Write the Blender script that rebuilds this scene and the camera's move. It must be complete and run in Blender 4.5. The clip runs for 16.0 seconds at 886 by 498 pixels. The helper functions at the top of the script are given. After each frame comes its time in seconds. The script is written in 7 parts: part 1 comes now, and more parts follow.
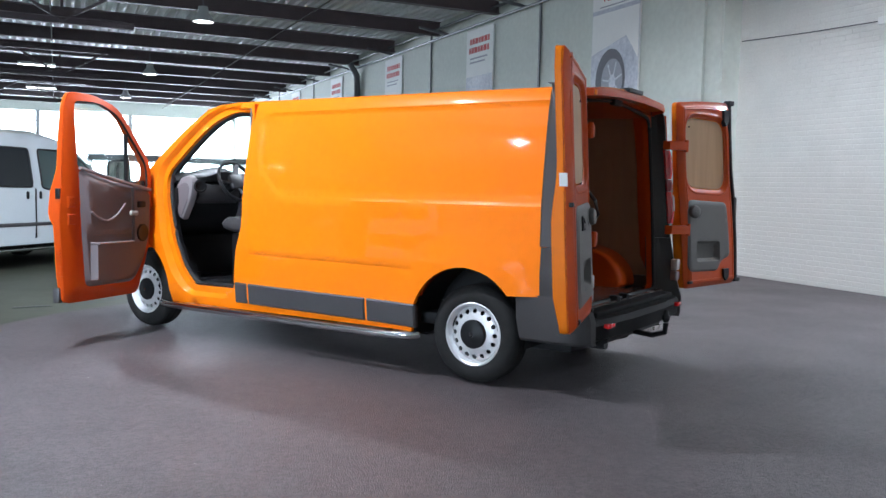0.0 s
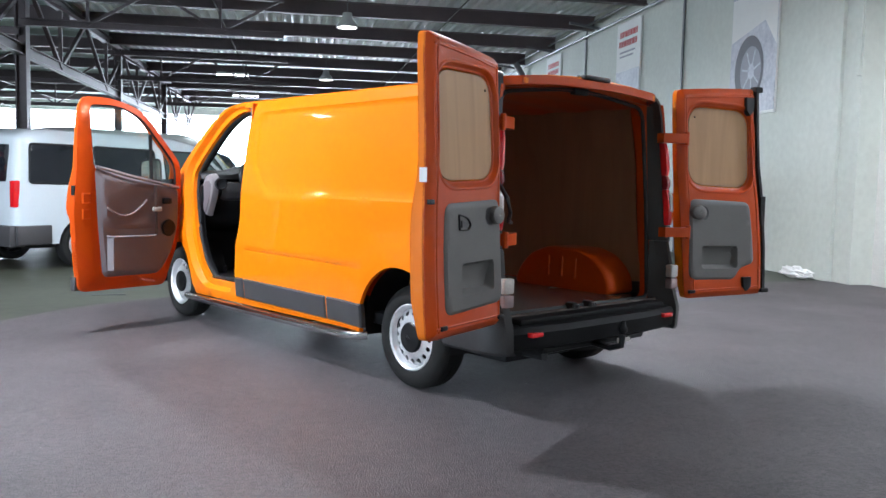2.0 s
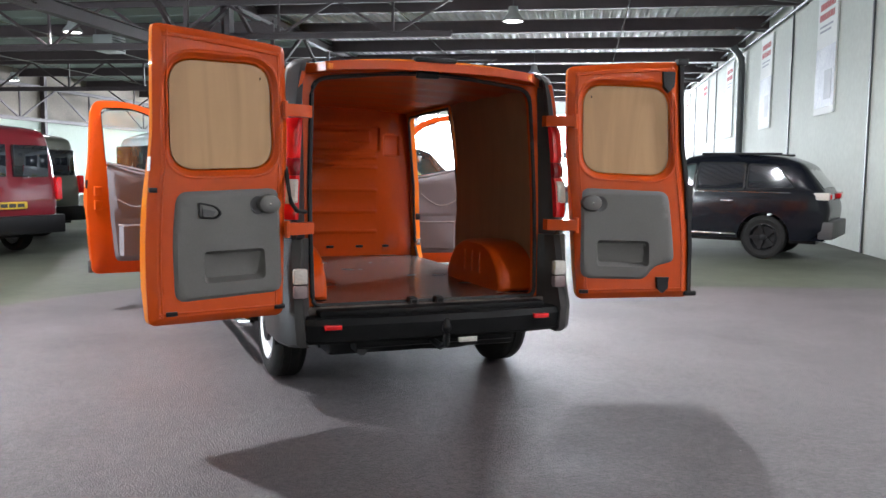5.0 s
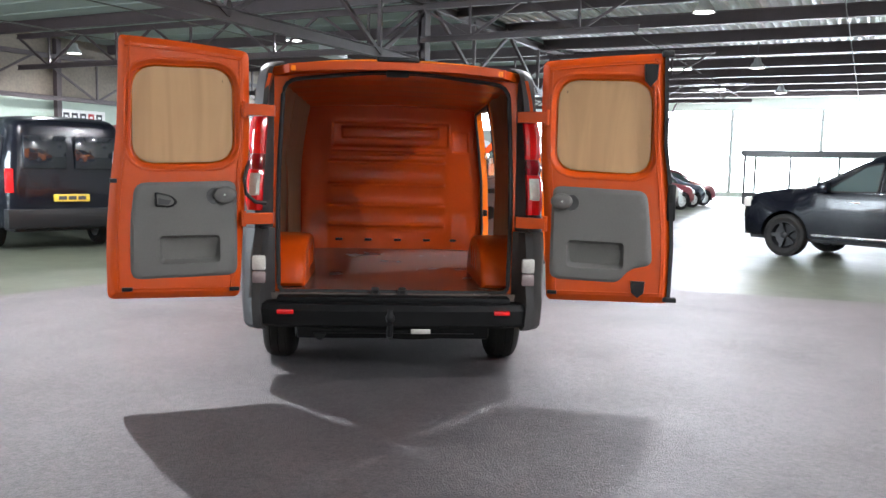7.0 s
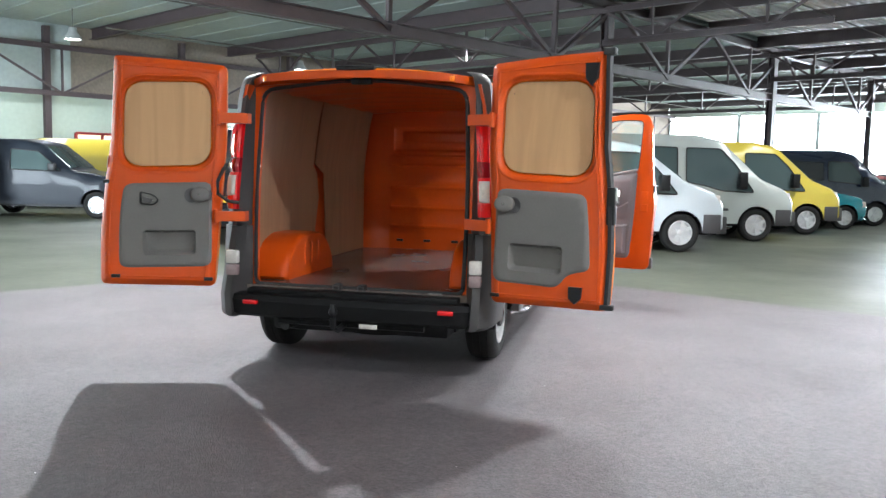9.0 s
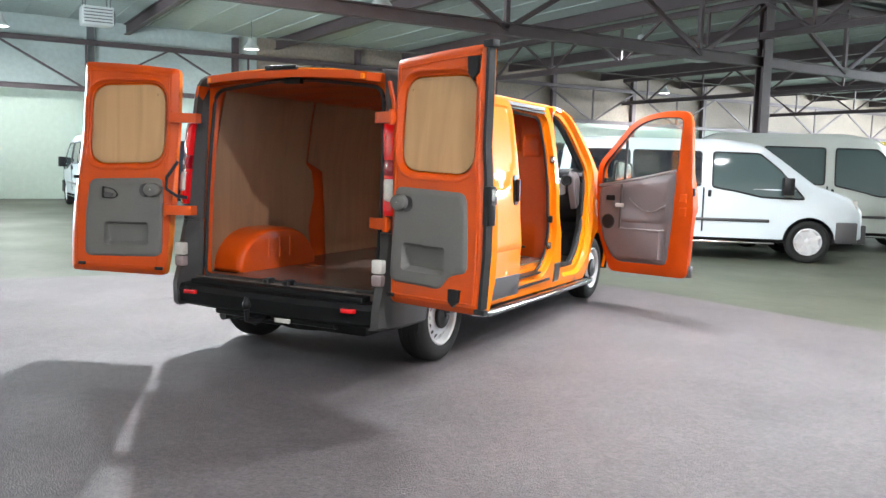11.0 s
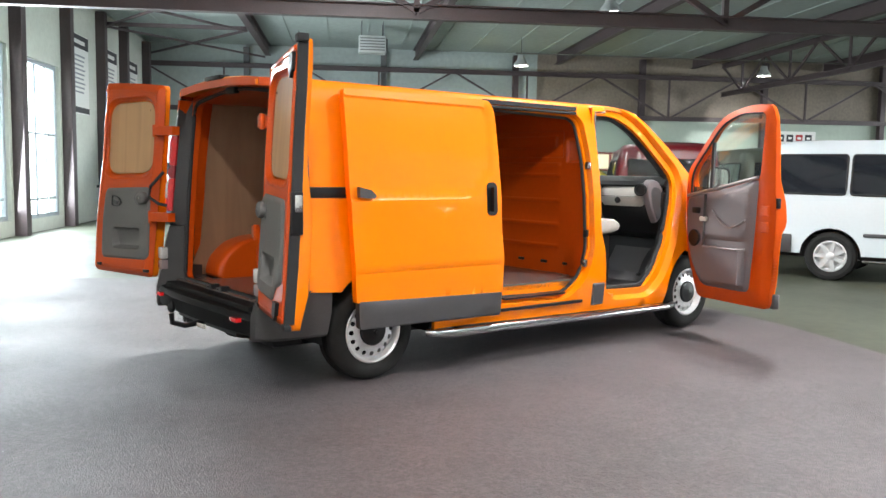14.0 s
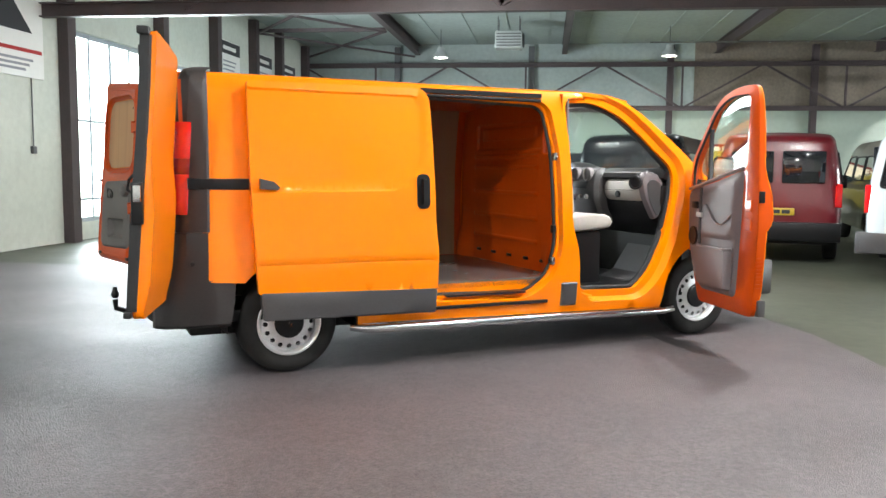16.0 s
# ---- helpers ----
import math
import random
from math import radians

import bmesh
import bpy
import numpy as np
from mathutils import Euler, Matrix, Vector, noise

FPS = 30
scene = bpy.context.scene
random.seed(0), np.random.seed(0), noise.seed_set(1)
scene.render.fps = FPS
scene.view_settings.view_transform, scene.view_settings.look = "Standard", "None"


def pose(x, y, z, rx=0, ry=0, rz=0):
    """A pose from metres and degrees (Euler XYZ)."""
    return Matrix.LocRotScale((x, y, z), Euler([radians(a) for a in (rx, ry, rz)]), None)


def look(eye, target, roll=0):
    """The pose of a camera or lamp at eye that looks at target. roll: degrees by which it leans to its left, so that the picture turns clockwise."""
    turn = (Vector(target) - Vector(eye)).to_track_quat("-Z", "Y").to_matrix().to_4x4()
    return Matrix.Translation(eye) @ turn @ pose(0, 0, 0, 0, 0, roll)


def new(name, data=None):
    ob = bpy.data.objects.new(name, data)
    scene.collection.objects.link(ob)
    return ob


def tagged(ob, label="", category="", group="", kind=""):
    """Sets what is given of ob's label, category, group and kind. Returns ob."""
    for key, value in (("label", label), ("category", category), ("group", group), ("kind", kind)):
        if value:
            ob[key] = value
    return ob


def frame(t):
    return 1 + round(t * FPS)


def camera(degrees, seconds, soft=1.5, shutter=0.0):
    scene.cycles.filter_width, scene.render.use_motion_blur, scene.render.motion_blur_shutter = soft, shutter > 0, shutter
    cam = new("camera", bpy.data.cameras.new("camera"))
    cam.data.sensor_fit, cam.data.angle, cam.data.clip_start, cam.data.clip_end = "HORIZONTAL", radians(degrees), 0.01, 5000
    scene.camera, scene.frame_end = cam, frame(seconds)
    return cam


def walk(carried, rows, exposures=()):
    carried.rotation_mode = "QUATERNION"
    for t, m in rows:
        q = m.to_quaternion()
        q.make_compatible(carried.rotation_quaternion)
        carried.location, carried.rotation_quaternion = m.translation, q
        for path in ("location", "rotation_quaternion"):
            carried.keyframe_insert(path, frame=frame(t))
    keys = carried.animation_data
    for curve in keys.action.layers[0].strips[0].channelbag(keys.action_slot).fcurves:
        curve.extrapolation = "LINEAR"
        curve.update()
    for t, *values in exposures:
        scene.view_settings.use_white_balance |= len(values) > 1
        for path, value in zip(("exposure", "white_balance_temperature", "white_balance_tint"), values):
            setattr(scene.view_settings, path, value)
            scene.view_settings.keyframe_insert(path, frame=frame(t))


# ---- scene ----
cam = camera(56.0, 16.0)
METRES, EYE, TILT, LEAN, TURN = 14.93, 1.329, 0.0, 0.0, -24.9
ROWS = [
    (0.0, 0.0, 0.0, 0.0, 0.1, -4.36, -1.36),
    (0.5, 0.0299, 0.0039, 0.0005, 3.69, -4.85, -1.07),
    (1.0, 0.0596, 0.0113, 0.0005, 7.42, -4.86, -1.12),
    (1.5, 0.0885, 0.0201, 0.0008, 11.35, -4.8, -1.64),
    (2.0, 0.1167, 0.0308, 0.0011, 14.84, -4.66, -1.36),
    (2.5, 0.1447, 0.0412, 0.0013, 16.7, -4.63, -1.02),
    (3.0, 0.1725, 0.0534, 0.0014, 19.71, -4.89, -0.7),
    (5.5, 0.3035, 0.1328, 0.0015, 38.67, -5.5, -1.03),
    (6.0, 0.3267, 0.1508, 0.0021, 43.49, -5.62, -1.42),
    (6.5, 0.3496, 0.1704, 0.0023, 48.07, -5.78, -1.61),
    (7.0, 0.3719, 0.192, 0.0027, 51.91, -5.7, -1.29),
    (7.5, 0.3926, 0.2157, 0.003, 57.34, -5.58, -1.3),
    (8.0, 0.4113, 0.2412, 0.0031, 61.49, -5.57, -1.2),
    (8.5, 0.4279, 0.2681, 0.0034, 65.48, -5.57, -1.2),
    (11.0, 0.4672, 0.4237, 0.005, 83.98, -5.82, -1.52),
    (11.5, 0.4651, 0.4553, 0.005, 88.7, -5.66, -1.63),
    (12.0, 0.4602, 0.4854, 0.0051, 92.54, -5.57, -1.23),
    (12.5, 0.4531, 0.5161, 0.0049, 96.48, -5.97, -1.11),
    (13.0, 0.4435, 0.5477, 0.0048, 100.94, -5.65, -0.76),
    (13.5, 0.4309, 0.5787, 0.0044, 105.18, -5.52, -1.21),
    (14.0, 0.4175, 0.6094, 0.0045, 108.23, -5.23, -0.87),
    (14.5, 0.4023, 0.6385, 0.0041, 110.31, -5.4, -0.55),
    (15.0, 0.3865, 0.6656, 0.0038, 113.57, -5.6, 0.05),
    (15.5, 0.3707, 0.6912, 0.0034, 117.28, -5.57, -0.59),
    (16.0, 0.3533, 0.7167, 0.0031, 121.91, -5.54, -0.55),
]
# the film camera's own exposure, in stops, and its white balance
EXPOSURES = [(0, -0.28, 5750, 12), (1.5, -0.1, 5850, 12), (3.0, 0.18, 5950, 11), (5.5, 0.42, 6350, 14), (7.0, 0.66, 6300, 13), (8.5, 0.73, 6200, 10), (11.0, 0.82, 6350, 10), (12.5, 0.77, 6500, 10),
             (13.2, 0.53, 6550, 10), (14.0, 0.38, 6600, 10), (15.0, 0.38, 6650, 9), (16, 0.35, 6650, 9)]
walk(cam, [(t, pose(-3.305, -5.326, EYE, TILT, LEAN, TURN) @ pose(METRES * x, METRES * y, METRES * z, 90 + pitch, roll, yaw)) for t, x, y, z, yaw, pitch, roll in ROWS], exposures=EXPOSURES)

# ---- world and lamps ----
world = bpy.data.worlds.new("world")
scene.world = world
world.use_nodes = True
sky = world.node_tree.nodes.new("ShaderNodeTexSky")
sky.sky_type, sky.sun_disc, sky.sun_elevation, sky.sun_rotation = "NISHITA", False, radians(35), radians(20)
back = world.node_tree.nodes["Background"]
back.inputs["Strength"].default_value = 0.12
world.node_tree.links.new(sky.outputs[0], back.inputs[0])


def area_lamp(name, m, power, size, size_y=None, colour=(1, 1, 1), spread=180):
    data = bpy.data.lights.new(name, "AREA")
    data.energy, data.color, data.size, data.spread = power, colour, size, radians(spread)
    if size_y:
        data.shape, data.size_y = "RECTANGLE", size_y
    else:
        data.shape = "DISK"
    ob = new(name, data)
    ob.matrix_world = m
    return ob


# lamps hang in rows under the roof: x, y of each, the near ones first
# the sixth is an unseen fill lamp, added to brighten rear doors and brick
LAMPS = [(-4.1, 0.45, 0.93), (-1.2, 4.3, 0.38), (1.4, 4.3, 0.66), (3.4, 3.6, 0.06), (6.3, 0.2, 0.62), (5.9, -4.7, 0.33), (-0.4, 13.5, 0.45), (-0.5, 23.8, 0.6), (-0.6, 33.0, 0.6),
         (-10.6, -0.9, 0.34), (-10.8, 5.7, 0.17), (-11.5, 14.0, 0.28), (-11.8, 24.6, 0.5), (-19.7, -1.1, 0.4), (-19.6, 5.7, 0.28), (-20.3, 14.0, 0.35), (-21.0, 24.6, 0.6)]
LAMP_Z = 4.72
LAMP_POWER = 470
for lx, ly, share in LAMPS:
    area_lamp("lamp_light", pose(lx, ly, LAMP_Z - 0.03), LAMP_POWER * share, 0.1, colour=(0.955, 0.985, 1.0), spread=172)
# daylight through the glazed front and the windows of the back wall
area_lamp("daylight_front", look((-6.0, 44.6, 3.1), (-6.0, 0, 1.5)), 6800, 24, 3.6, colour=(0.86, 0.94, 1.0))
area_lamp("daylight_back", look((-11.3, -6.05, 2.1), (-11.3, 5, 1.0)), 1450, 6.0, 3.2, colour=(0.82, 0.93, 1.0))

# ---- materials ----
def material(name, base, rough=0.5, metal=0.0, coat=0.0, spec=0.5, noise_scale=0.0, noise_amount=0.0, second=None, bump=0.0,
             bump_scale=200.0, emit=None, power=0.0, transmission=0.0, alpha=1.0, rough_var=0.0, island=0.0):
    m = bpy.data.materials.new(name)
    m.use_nodes = True
    nt = m.node_tree
    b = nt.nodes["Principled BSDF"]
    b.inputs["Base Color"].default_value = (*base, 1)
    b.inputs["Roughness"].default_value = rough
    b.inputs["Metallic"].default_value = metal
    b.inputs["Coat Weight"].default_value = coat
    b.inputs["Coat Roughness"].default_value = 0.03
    b.inputs["Specular IOR Level"].default_value = spec
    b.inputs["Transmission Weight"].default_value = transmission
    b.inputs["Alpha"].default_value = alpha
    if emit:
        b.inputs["Emission Color"].default_value = (*emit, 1)
        b.inputs["Emission Strength"].default_value = power
    co = nt.nodes.new("ShaderNodeTexCoord")
    if noise_amount:
        n1, n2, add, ramp = (nt.nodes.new("ShaderNodeTexNoise"), nt.nodes.new("ShaderNodeTexNoise"), nt.nodes.new("ShaderNodeMath"),
                             nt.nodes.new("ShaderNodeMix"))
        n1.inputs["Scale"].default_value, n1.inputs["Detail"].default_value = noise_scale, 6
        n2.inputs["Scale"].default_value, n2.inputs["Detail"].default_value = noise_scale * 14, 4
        add.operation = "MULTIPLY_ADD"
        add.inputs[1].default_value = 0.45
        mul = nt.nodes.new("ShaderNodeMath")
        mul.operation = "MULTIPLY"
        mul.inputs[1].default_value = 0.55
        ramp.data_type = "RGBA"
        s = second or tuple(c * (1 - noise_amount) for c in base)
        ramp.inputs["A"].default_value = (*base, 1)
        ramp.inputs["B"].default_value = (*s, 1)
        contrast = nt.nodes.new("ShaderNodeMapRange")
        contrast.inputs["From Min"].default_value, contrast.inputs["From Max"].default_value = 0.33, 0.67
        for n in (n1, n2):
            nt.links.new(co.outputs["Object"], n.inputs["Vector"])
        nt.links.new(n2.outputs["Fac"], mul.inputs[0])
        nt.links.new(n1.outputs["Fac"], add.inputs[0])
        nt.links.new(mul.outputs[0], add.inputs[2])
        nt.links.new(add.outputs[0], contrast.inputs["Value"])
        nt.links.new(contrast.outputs[0], ramp.inputs["Factor"])
        nt.links.new(ramp.outputs["Result"], b.inputs["Base Color"])
        if rough_var:
            rr = nt.nodes.new("ShaderNodeMapRange")
            rr.inputs["To Min"].default_value, rr.inputs["To Max"].default_value = rough - rough_var, rough + rough_var
            nt.links.new(n1.outputs["Fac"], rr.inputs["Value"])
            nt.links.new(rr.outputs[0], b.inputs["Roughness"])
    if bump:
        n3, bp = nt.nodes.new("ShaderNodeTexNoise"), nt.nodes.new("ShaderNodeBump")
        n3.inputs["Scale"].default_value, n3.inputs["Detail"].default_value = bump_scale, 3
        bp.inputs["Strength"].default_value, bp.inputs["Distance"].default_value = bump, 0.01
        nt.links.new(co.outputs["Object"], n3.inputs["Vector"])
        nt.links.new(n3.outputs["Fac"], bp.inputs["Height"])
        nt.links.new(bp.outputs[0], b.inputs["Normal"])
    return m


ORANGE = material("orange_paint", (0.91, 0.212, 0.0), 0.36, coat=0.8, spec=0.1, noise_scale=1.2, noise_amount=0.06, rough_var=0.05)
# darker copy of the same orange: shade on inner parts put into the colour
ORANGE_SHADED = material("orange_shaded_paint", (0.54, 0.063, 0.002), 0.4, coat=0.4, spec=0.15, noise_scale=2.0, noise_amount=0.08, rough_var=0.1)
PLASTIC = material("dark_grey_plastic", (0.058, 0.055, 0.057), 0.42, noise_scale=6, noise_amount=0.2, bump=0.05, bump_scale=700)
TRIM = material("black_grey_trim_plastic", (0.042, 0.039, 0.039), 0.45, spec=0.3, noise_scale=6, noise_amount=0.2, bump=0.05, bump_scale=700)
BLACK_PLASTIC = material("black_plastic", (0.011, 0.011, 0.012), 0.4, spec=0.25, noise_scale=8, noise_amount=0.3, bump=0.04, bump_scale=500)
BUMPER_BLACK = material("black_bumper_plastic", (0.009, 0.009, 0.0095), 0.6, spec=0.12, noise_scale=7, noise_amount=0.3, bump=0.05, bump_scale=500)
RUBBER = material("rubber", (0.014, 0.014, 0.015), 0.75, noise_scale=20, noise_amount=0.35, bump=0.1, bump_scale=300)
TYRE = material("tyre_rubber", (0.010, 0.010, 0.010), 0.8, spec=0.25, noise_scale=15, noise_amount=0.4, second=(0.02, 0.019, 0.018), bump=0.15, bump_scale=220)
DOOR_GREY = material("grey_door_lining", (0.125, 0.118, 0.112), 0.6, noise_scale=7, noise_amount=0.12, bump=0.08, bump_scale=420)
CAB_GREY = material("warm_grey_lining", (0.145, 0.122, 0.128), 0.5, noise_scale=5, noise_amount=0.12, bump=0.08, bump_scale=420)
CAB_RIM = material("satin_grey_rim", (0.22, 0.195, 0.20), 0.3, noise_scale=5, noise_amount=0.1)
CAB_LIGHT = material("light_grey_lining", (0.42, 0.40, 0.37), 0.55, noise_scale=5, noise_amount=0.1, bump=0.06, bump_scale=420)
SEAT_CLOTH = material("seat_cloth", (0.46, 0.43, 0.39), 0.9, noise_scale=18, noise_amount=0.15, bump=0.25, bump_scale=500)
STEEL_SILVER = material("silver_wheel_paint", (0.74, 0.74, 0.75), 0.36, metal=0.5, noise_scale=9, noise_amount=0.2)
CHROME = material("polished_steel", (0.66, 0.66, 0.66), 0.16, metal=1.0, noise_scale=5, noise_amount=0.2, rough_var=0.06)
RED_LENS = material("red_lens", (0.75, 0.010, 0.014), 0.12, coat=1.0, noise_scale=40, noise_amount=0.2, emit=(0.8, 0.01, 0.01), power=0.0)
DARK_RED_LENS = material("dark_red_lens", (0.28, 0.004, 0.012), 0.14, coat=1.0, noise_scale=40, noise_amount=0.25)
CLEAR_LENS = material("clear_lens", (0.62, 0.58, 0.54), 0.15, coat=1.0, noise_scale=60, noise_amount=0.3)
SMOKY_LENS = material("smoky_lens", (0.30, 0.22, 0.22), 0.15, coat=1.0, noise_scale=60, noise_amount=0.3)
GLASS = material("clear_glass", (0.86, 0.95, 0.92), 0.02, transmission=1.0)
GLASS.node_tree.nodes["Principled BSDF"].inputs["IOR"].default_value = 1.45
TINT = material("tinted_glass", (0.012, 0.014, 0.018), 0.06, coat=0.6)
TINT_LIGHT = material("greenish_glass", (0.05, 0.075, 0.075), 0.06, coat=0.6)
CARPET = material("speckled_grey_carpet", (0.066, 0.0525, 0.0555), 0.56, noise_scale=0.9, noise_amount=0.42, spec=0.9, rough_var=0.14)
# woven fleck and pile of the carpet
nt = CARPET.node_tree
shade = nt.nodes["Principled BSDF"]
flat = shade.inputs["Base Color"].links[0].from_socket
co, fleck, pile, range_f, mix, rise, both = (nt.nodes.new("ShaderNode" + k) for k in ("TexCoord", "TexNoise", "TexVoronoi", "MapRange", "Mix", "Bump", "Math"))
fleck.inputs["Scale"].default_value, fleck.inputs["Detail"].default_value, fleck.inputs["Roughness"].default_value = 55.0, 6, 0.75
pile.inputs["Scale"].default_value = 120.0
range_f.inputs["From Min"].default_value, range_f.inputs["From Max"].default_value = 0.40, 0.66
range_f.inputs["To Min"].default_value, range_f.inputs["To Max"].default_value = 0.5, 1.95
mix.data_type, mix.blend_type = "RGBA", "MULTIPLY"
mix.inputs["Factor"].default_value = 1.0
both.operation = "ADD"
rise.inputs["Strength"].default_value, rise.inputs["Distance"].default_value = 0.7, 0.007
for n in (fleck, pile):
    nt.links.new(co.outputs["Object"], n.inputs["Vector"])
nt.links.new(fleck.outputs["Fac"], range_f.inputs["Value"])
nt.links.new(flat, mix.inputs["A"])
nt.links.new(range_f.outputs[0], mix.inputs["B"])
nt.links.new(mix.outputs["Result"], shade.inputs["Base Color"])
nt.links.new(fleck.outputs["Fac"], both.inputs[0])
nt.links.new(pile.outputs["Distance"], both.inputs[1])
nt.links.new(both.outputs[0], rise.inputs["Height"])
nt.links.new(rise.outputs[0], shade.inputs["Normal"])
FLOOR = material("polished_concrete", (0.078, 0.084, 0.060), 0.48, spec=0.15, noise_scale=0.6, noise_amount=0.4, second=(0.054, 0.058, 0.045), rough_var=0.14)
WALL = material("pale_painted_wall", (0.60, 0.63, 0.57), 0.75, noise_scale=0.7, noise_amount=0.14, bump=0.05, bump_scale=60)
WALL_GREEN = material("pale_green_wall", (0.44, 0.52, 0.445), 0.7, noise_scale=0.5, noise_amount=0.12)
BRICK_PAINT = material("white_painted_brick", (0.71, 0.70, 0.66), 0.65, noise_scale=2.5, noise_amount=0.12, bump=0.12, bump_scale=90)
STEEL_BROWN = material("brown_painted_steel", (0.074, 0.053, 0.056), 0.55, noise_scale=3, noise_amount=0.35)
DULL_CONDUIT = material("dull_brown_conduit", (0.05, 0.045, 0.04), 0.9, spec=0.1, noise_scale=3, noise_amount=0.3)
STEEL_GREY = material("grey_conduit", (0.11, 0.115, 0.12), 0.5, noise_scale=4, noise_amount=0.3)
# blue-grey window steel lightened: daylight glare over it is put into the colour
GLARE_STEEL = material("glare_paled_blue_grey_steel", (0.42, 0.47, 0.52), 0.5, noise_scale=3, noise_amount=0.15)
PIPE = material("dull_grey_pipe", (0.13, 0.13, 0.11), 0.6, noise_scale=3, noise_amount=0.2)
DECK = material("galvanised_deck", (0.90, 0.91, 0.92), 0.42, metal=0.0, noise_scale=1.5, noise_amount=0.35)
CEILING = material("pale_ceiling_board", (0.39, 0.45, 0.435), 0.8, noise_scale=0.5, noise_amount=0.2)
BEIGE = material("aged_translucent_sheet", (0.26, 0.215, 0.17), 0.7, noise_scale=0.8, noise_amount=0.35)
WHITE_PAINT = material("white_car_paint", (0.54, 0.59, 0.62), 0.3, coat=1.0, noise_scale=2, noise_amount=0.05)
OLIVE_PAINT = material("olive_grey_car_paint", (0.13, 0.14, 0.11), 0.28, metal=0.2, coat=1.0, noise_scale=2, noise_amount=0.08)
SILVER_PAINT = material("silver_car_paint", (0.46, 0.49, 0.46), 0.32, metal=0.3, coat=1.0, noise_scale=2, noise_amount=0.06)
YELLOW_PAINT = material("yellow_car_paint", (0.60, 0.47, 0.06), 0.3, coat=1.0, noise_scale=2, noise_amount=0.05)
RED_PAINT = material("dark_red_car_paint", (0.16, 0.006, 0.014), 0.28, coat=1.0, noise_scale=2, noise_amount=0.12)
BLACK_PAINT = material("black_car_paint", (0.004, 0.005, 0.009), 0.2, coat=0.2, spec=0.25, noise_scale=2, noise_amount=0.2)
BLUE_PAINT = material("dark_blue_car_paint", (0.012, 0.022, 0.05), 0.2, coat=1.0, noise_scale=2, noise_amount=0.2)
GREY_PAINT = material("dark_grey_car_paint", (0.016, 0.020, 0.028), 0.4, spec=0.15, coat=0.12, noise_scale=2, noise_amount=0.15)
TEAL_PAINT = material("teal_car_paint", (0.02, 0.22, 0.26), 0.25, coat=1.0, noise_scale=2, noise_amount=0.1)
PLATE = material("yellow_plate", (0.62, 0.43, 0.04), 0.4, noise_scale=20, noise_amount=0.1)
PAPER = material("white_paper", (0.78, 0.78, 0.76), 0.7, noise_scale=10, noise_amount=0.06)
DARK_INK = material("dark_ink", (0.03, 0.03, 0.035), 0.7)
RED_INK = material("red_ink", (0.42, 0.03, 0.03), 0.7)
RED_FRAME = material("red_window_frame", (0.28, 0.02, 0.02), 0.45, noise_scale=4, noise_amount=0.1)
LAMP_GLOW = material("lamp_glow", (0.9, 0.9, 0.88), 0.5, emit=(1.0, 0.98, 0.94), power=14)
DAY_GLOW = material("bright_daylight", (0.9, 0.93, 0.95), 0.9, emit=(0.93, 0.97, 1.0), power=8.0)
FROST = material("lamp_housing", (0.45, 0.47, 0.46), 0.4, metal=0.3, noise_scale=6, noise_amount=0.1)
WARM_GLOW = material("lit_office_pane", (0.8, 0.7, 0.5), 0.6, emit=(1.0, 0.86, 0.6), power=0.75)


def ply_material(name, light, dark):
    m = material(name, light, 0.55, noise_scale=2, noise_amount=0.1)
    nt = m.node_tree
    b = nt.nodes["Principled BSDF"]
    co, mp, wv, nz, mix = (nt.nodes.new(k) for k in ("ShaderNodeTexCoord", "ShaderNodeMapping", "ShaderNodeTexNoise", "ShaderNodeTexNoise", "ShaderNodeMix"))
    mp.inputs["Scale"].default_value = (5.0, 5.0, 0.5)
    wv.inputs["Scale"].default_value, wv.inputs["Detail"].default_value, wv.inputs["Distortion"].default_value = 1.6, 5, 1.2
    mix.data_type = "RGBA"
    mix.inputs["A"].default_value, mix.inputs["B"].default_value = (*light, 1), (*dark, 1)
    rg = nt.nodes.new("ShaderNodeMapRange")
    rg.inputs["From Min"].default_value, rg.inputs["From Max"].default_value = 0.38, 0.7
    nt.links.new(co.outputs["Object"], mp.inputs["Vector"])
    nt.links.new(mp.outputs[0], wv.inputs["Vector"])
    nt.links.new(wv.outputs["Fac"], rg.inputs["Value"])
    nt.links.new(rg.outputs[0], mix.inputs["Factor"])
    nt.links.new(mix.outputs["Result"], b.inputs["Base Color"])
    return m


PLY = ply_material("pale_plywood", (0.47, 0.275, 0.13), (0.39, 0.22, 0.10))
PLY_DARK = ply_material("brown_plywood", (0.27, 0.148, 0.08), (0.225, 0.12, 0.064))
FLOOR_PLY = material("scuffed_brown_floor_board", (0.15, 0.122, 0.108), 0.24, noise_scale=3, noise_amount=0.5, second=(0.07, 0.052, 0.046), rough_var=0.12)

# ---- building helpers ----
from mathutils import geometry


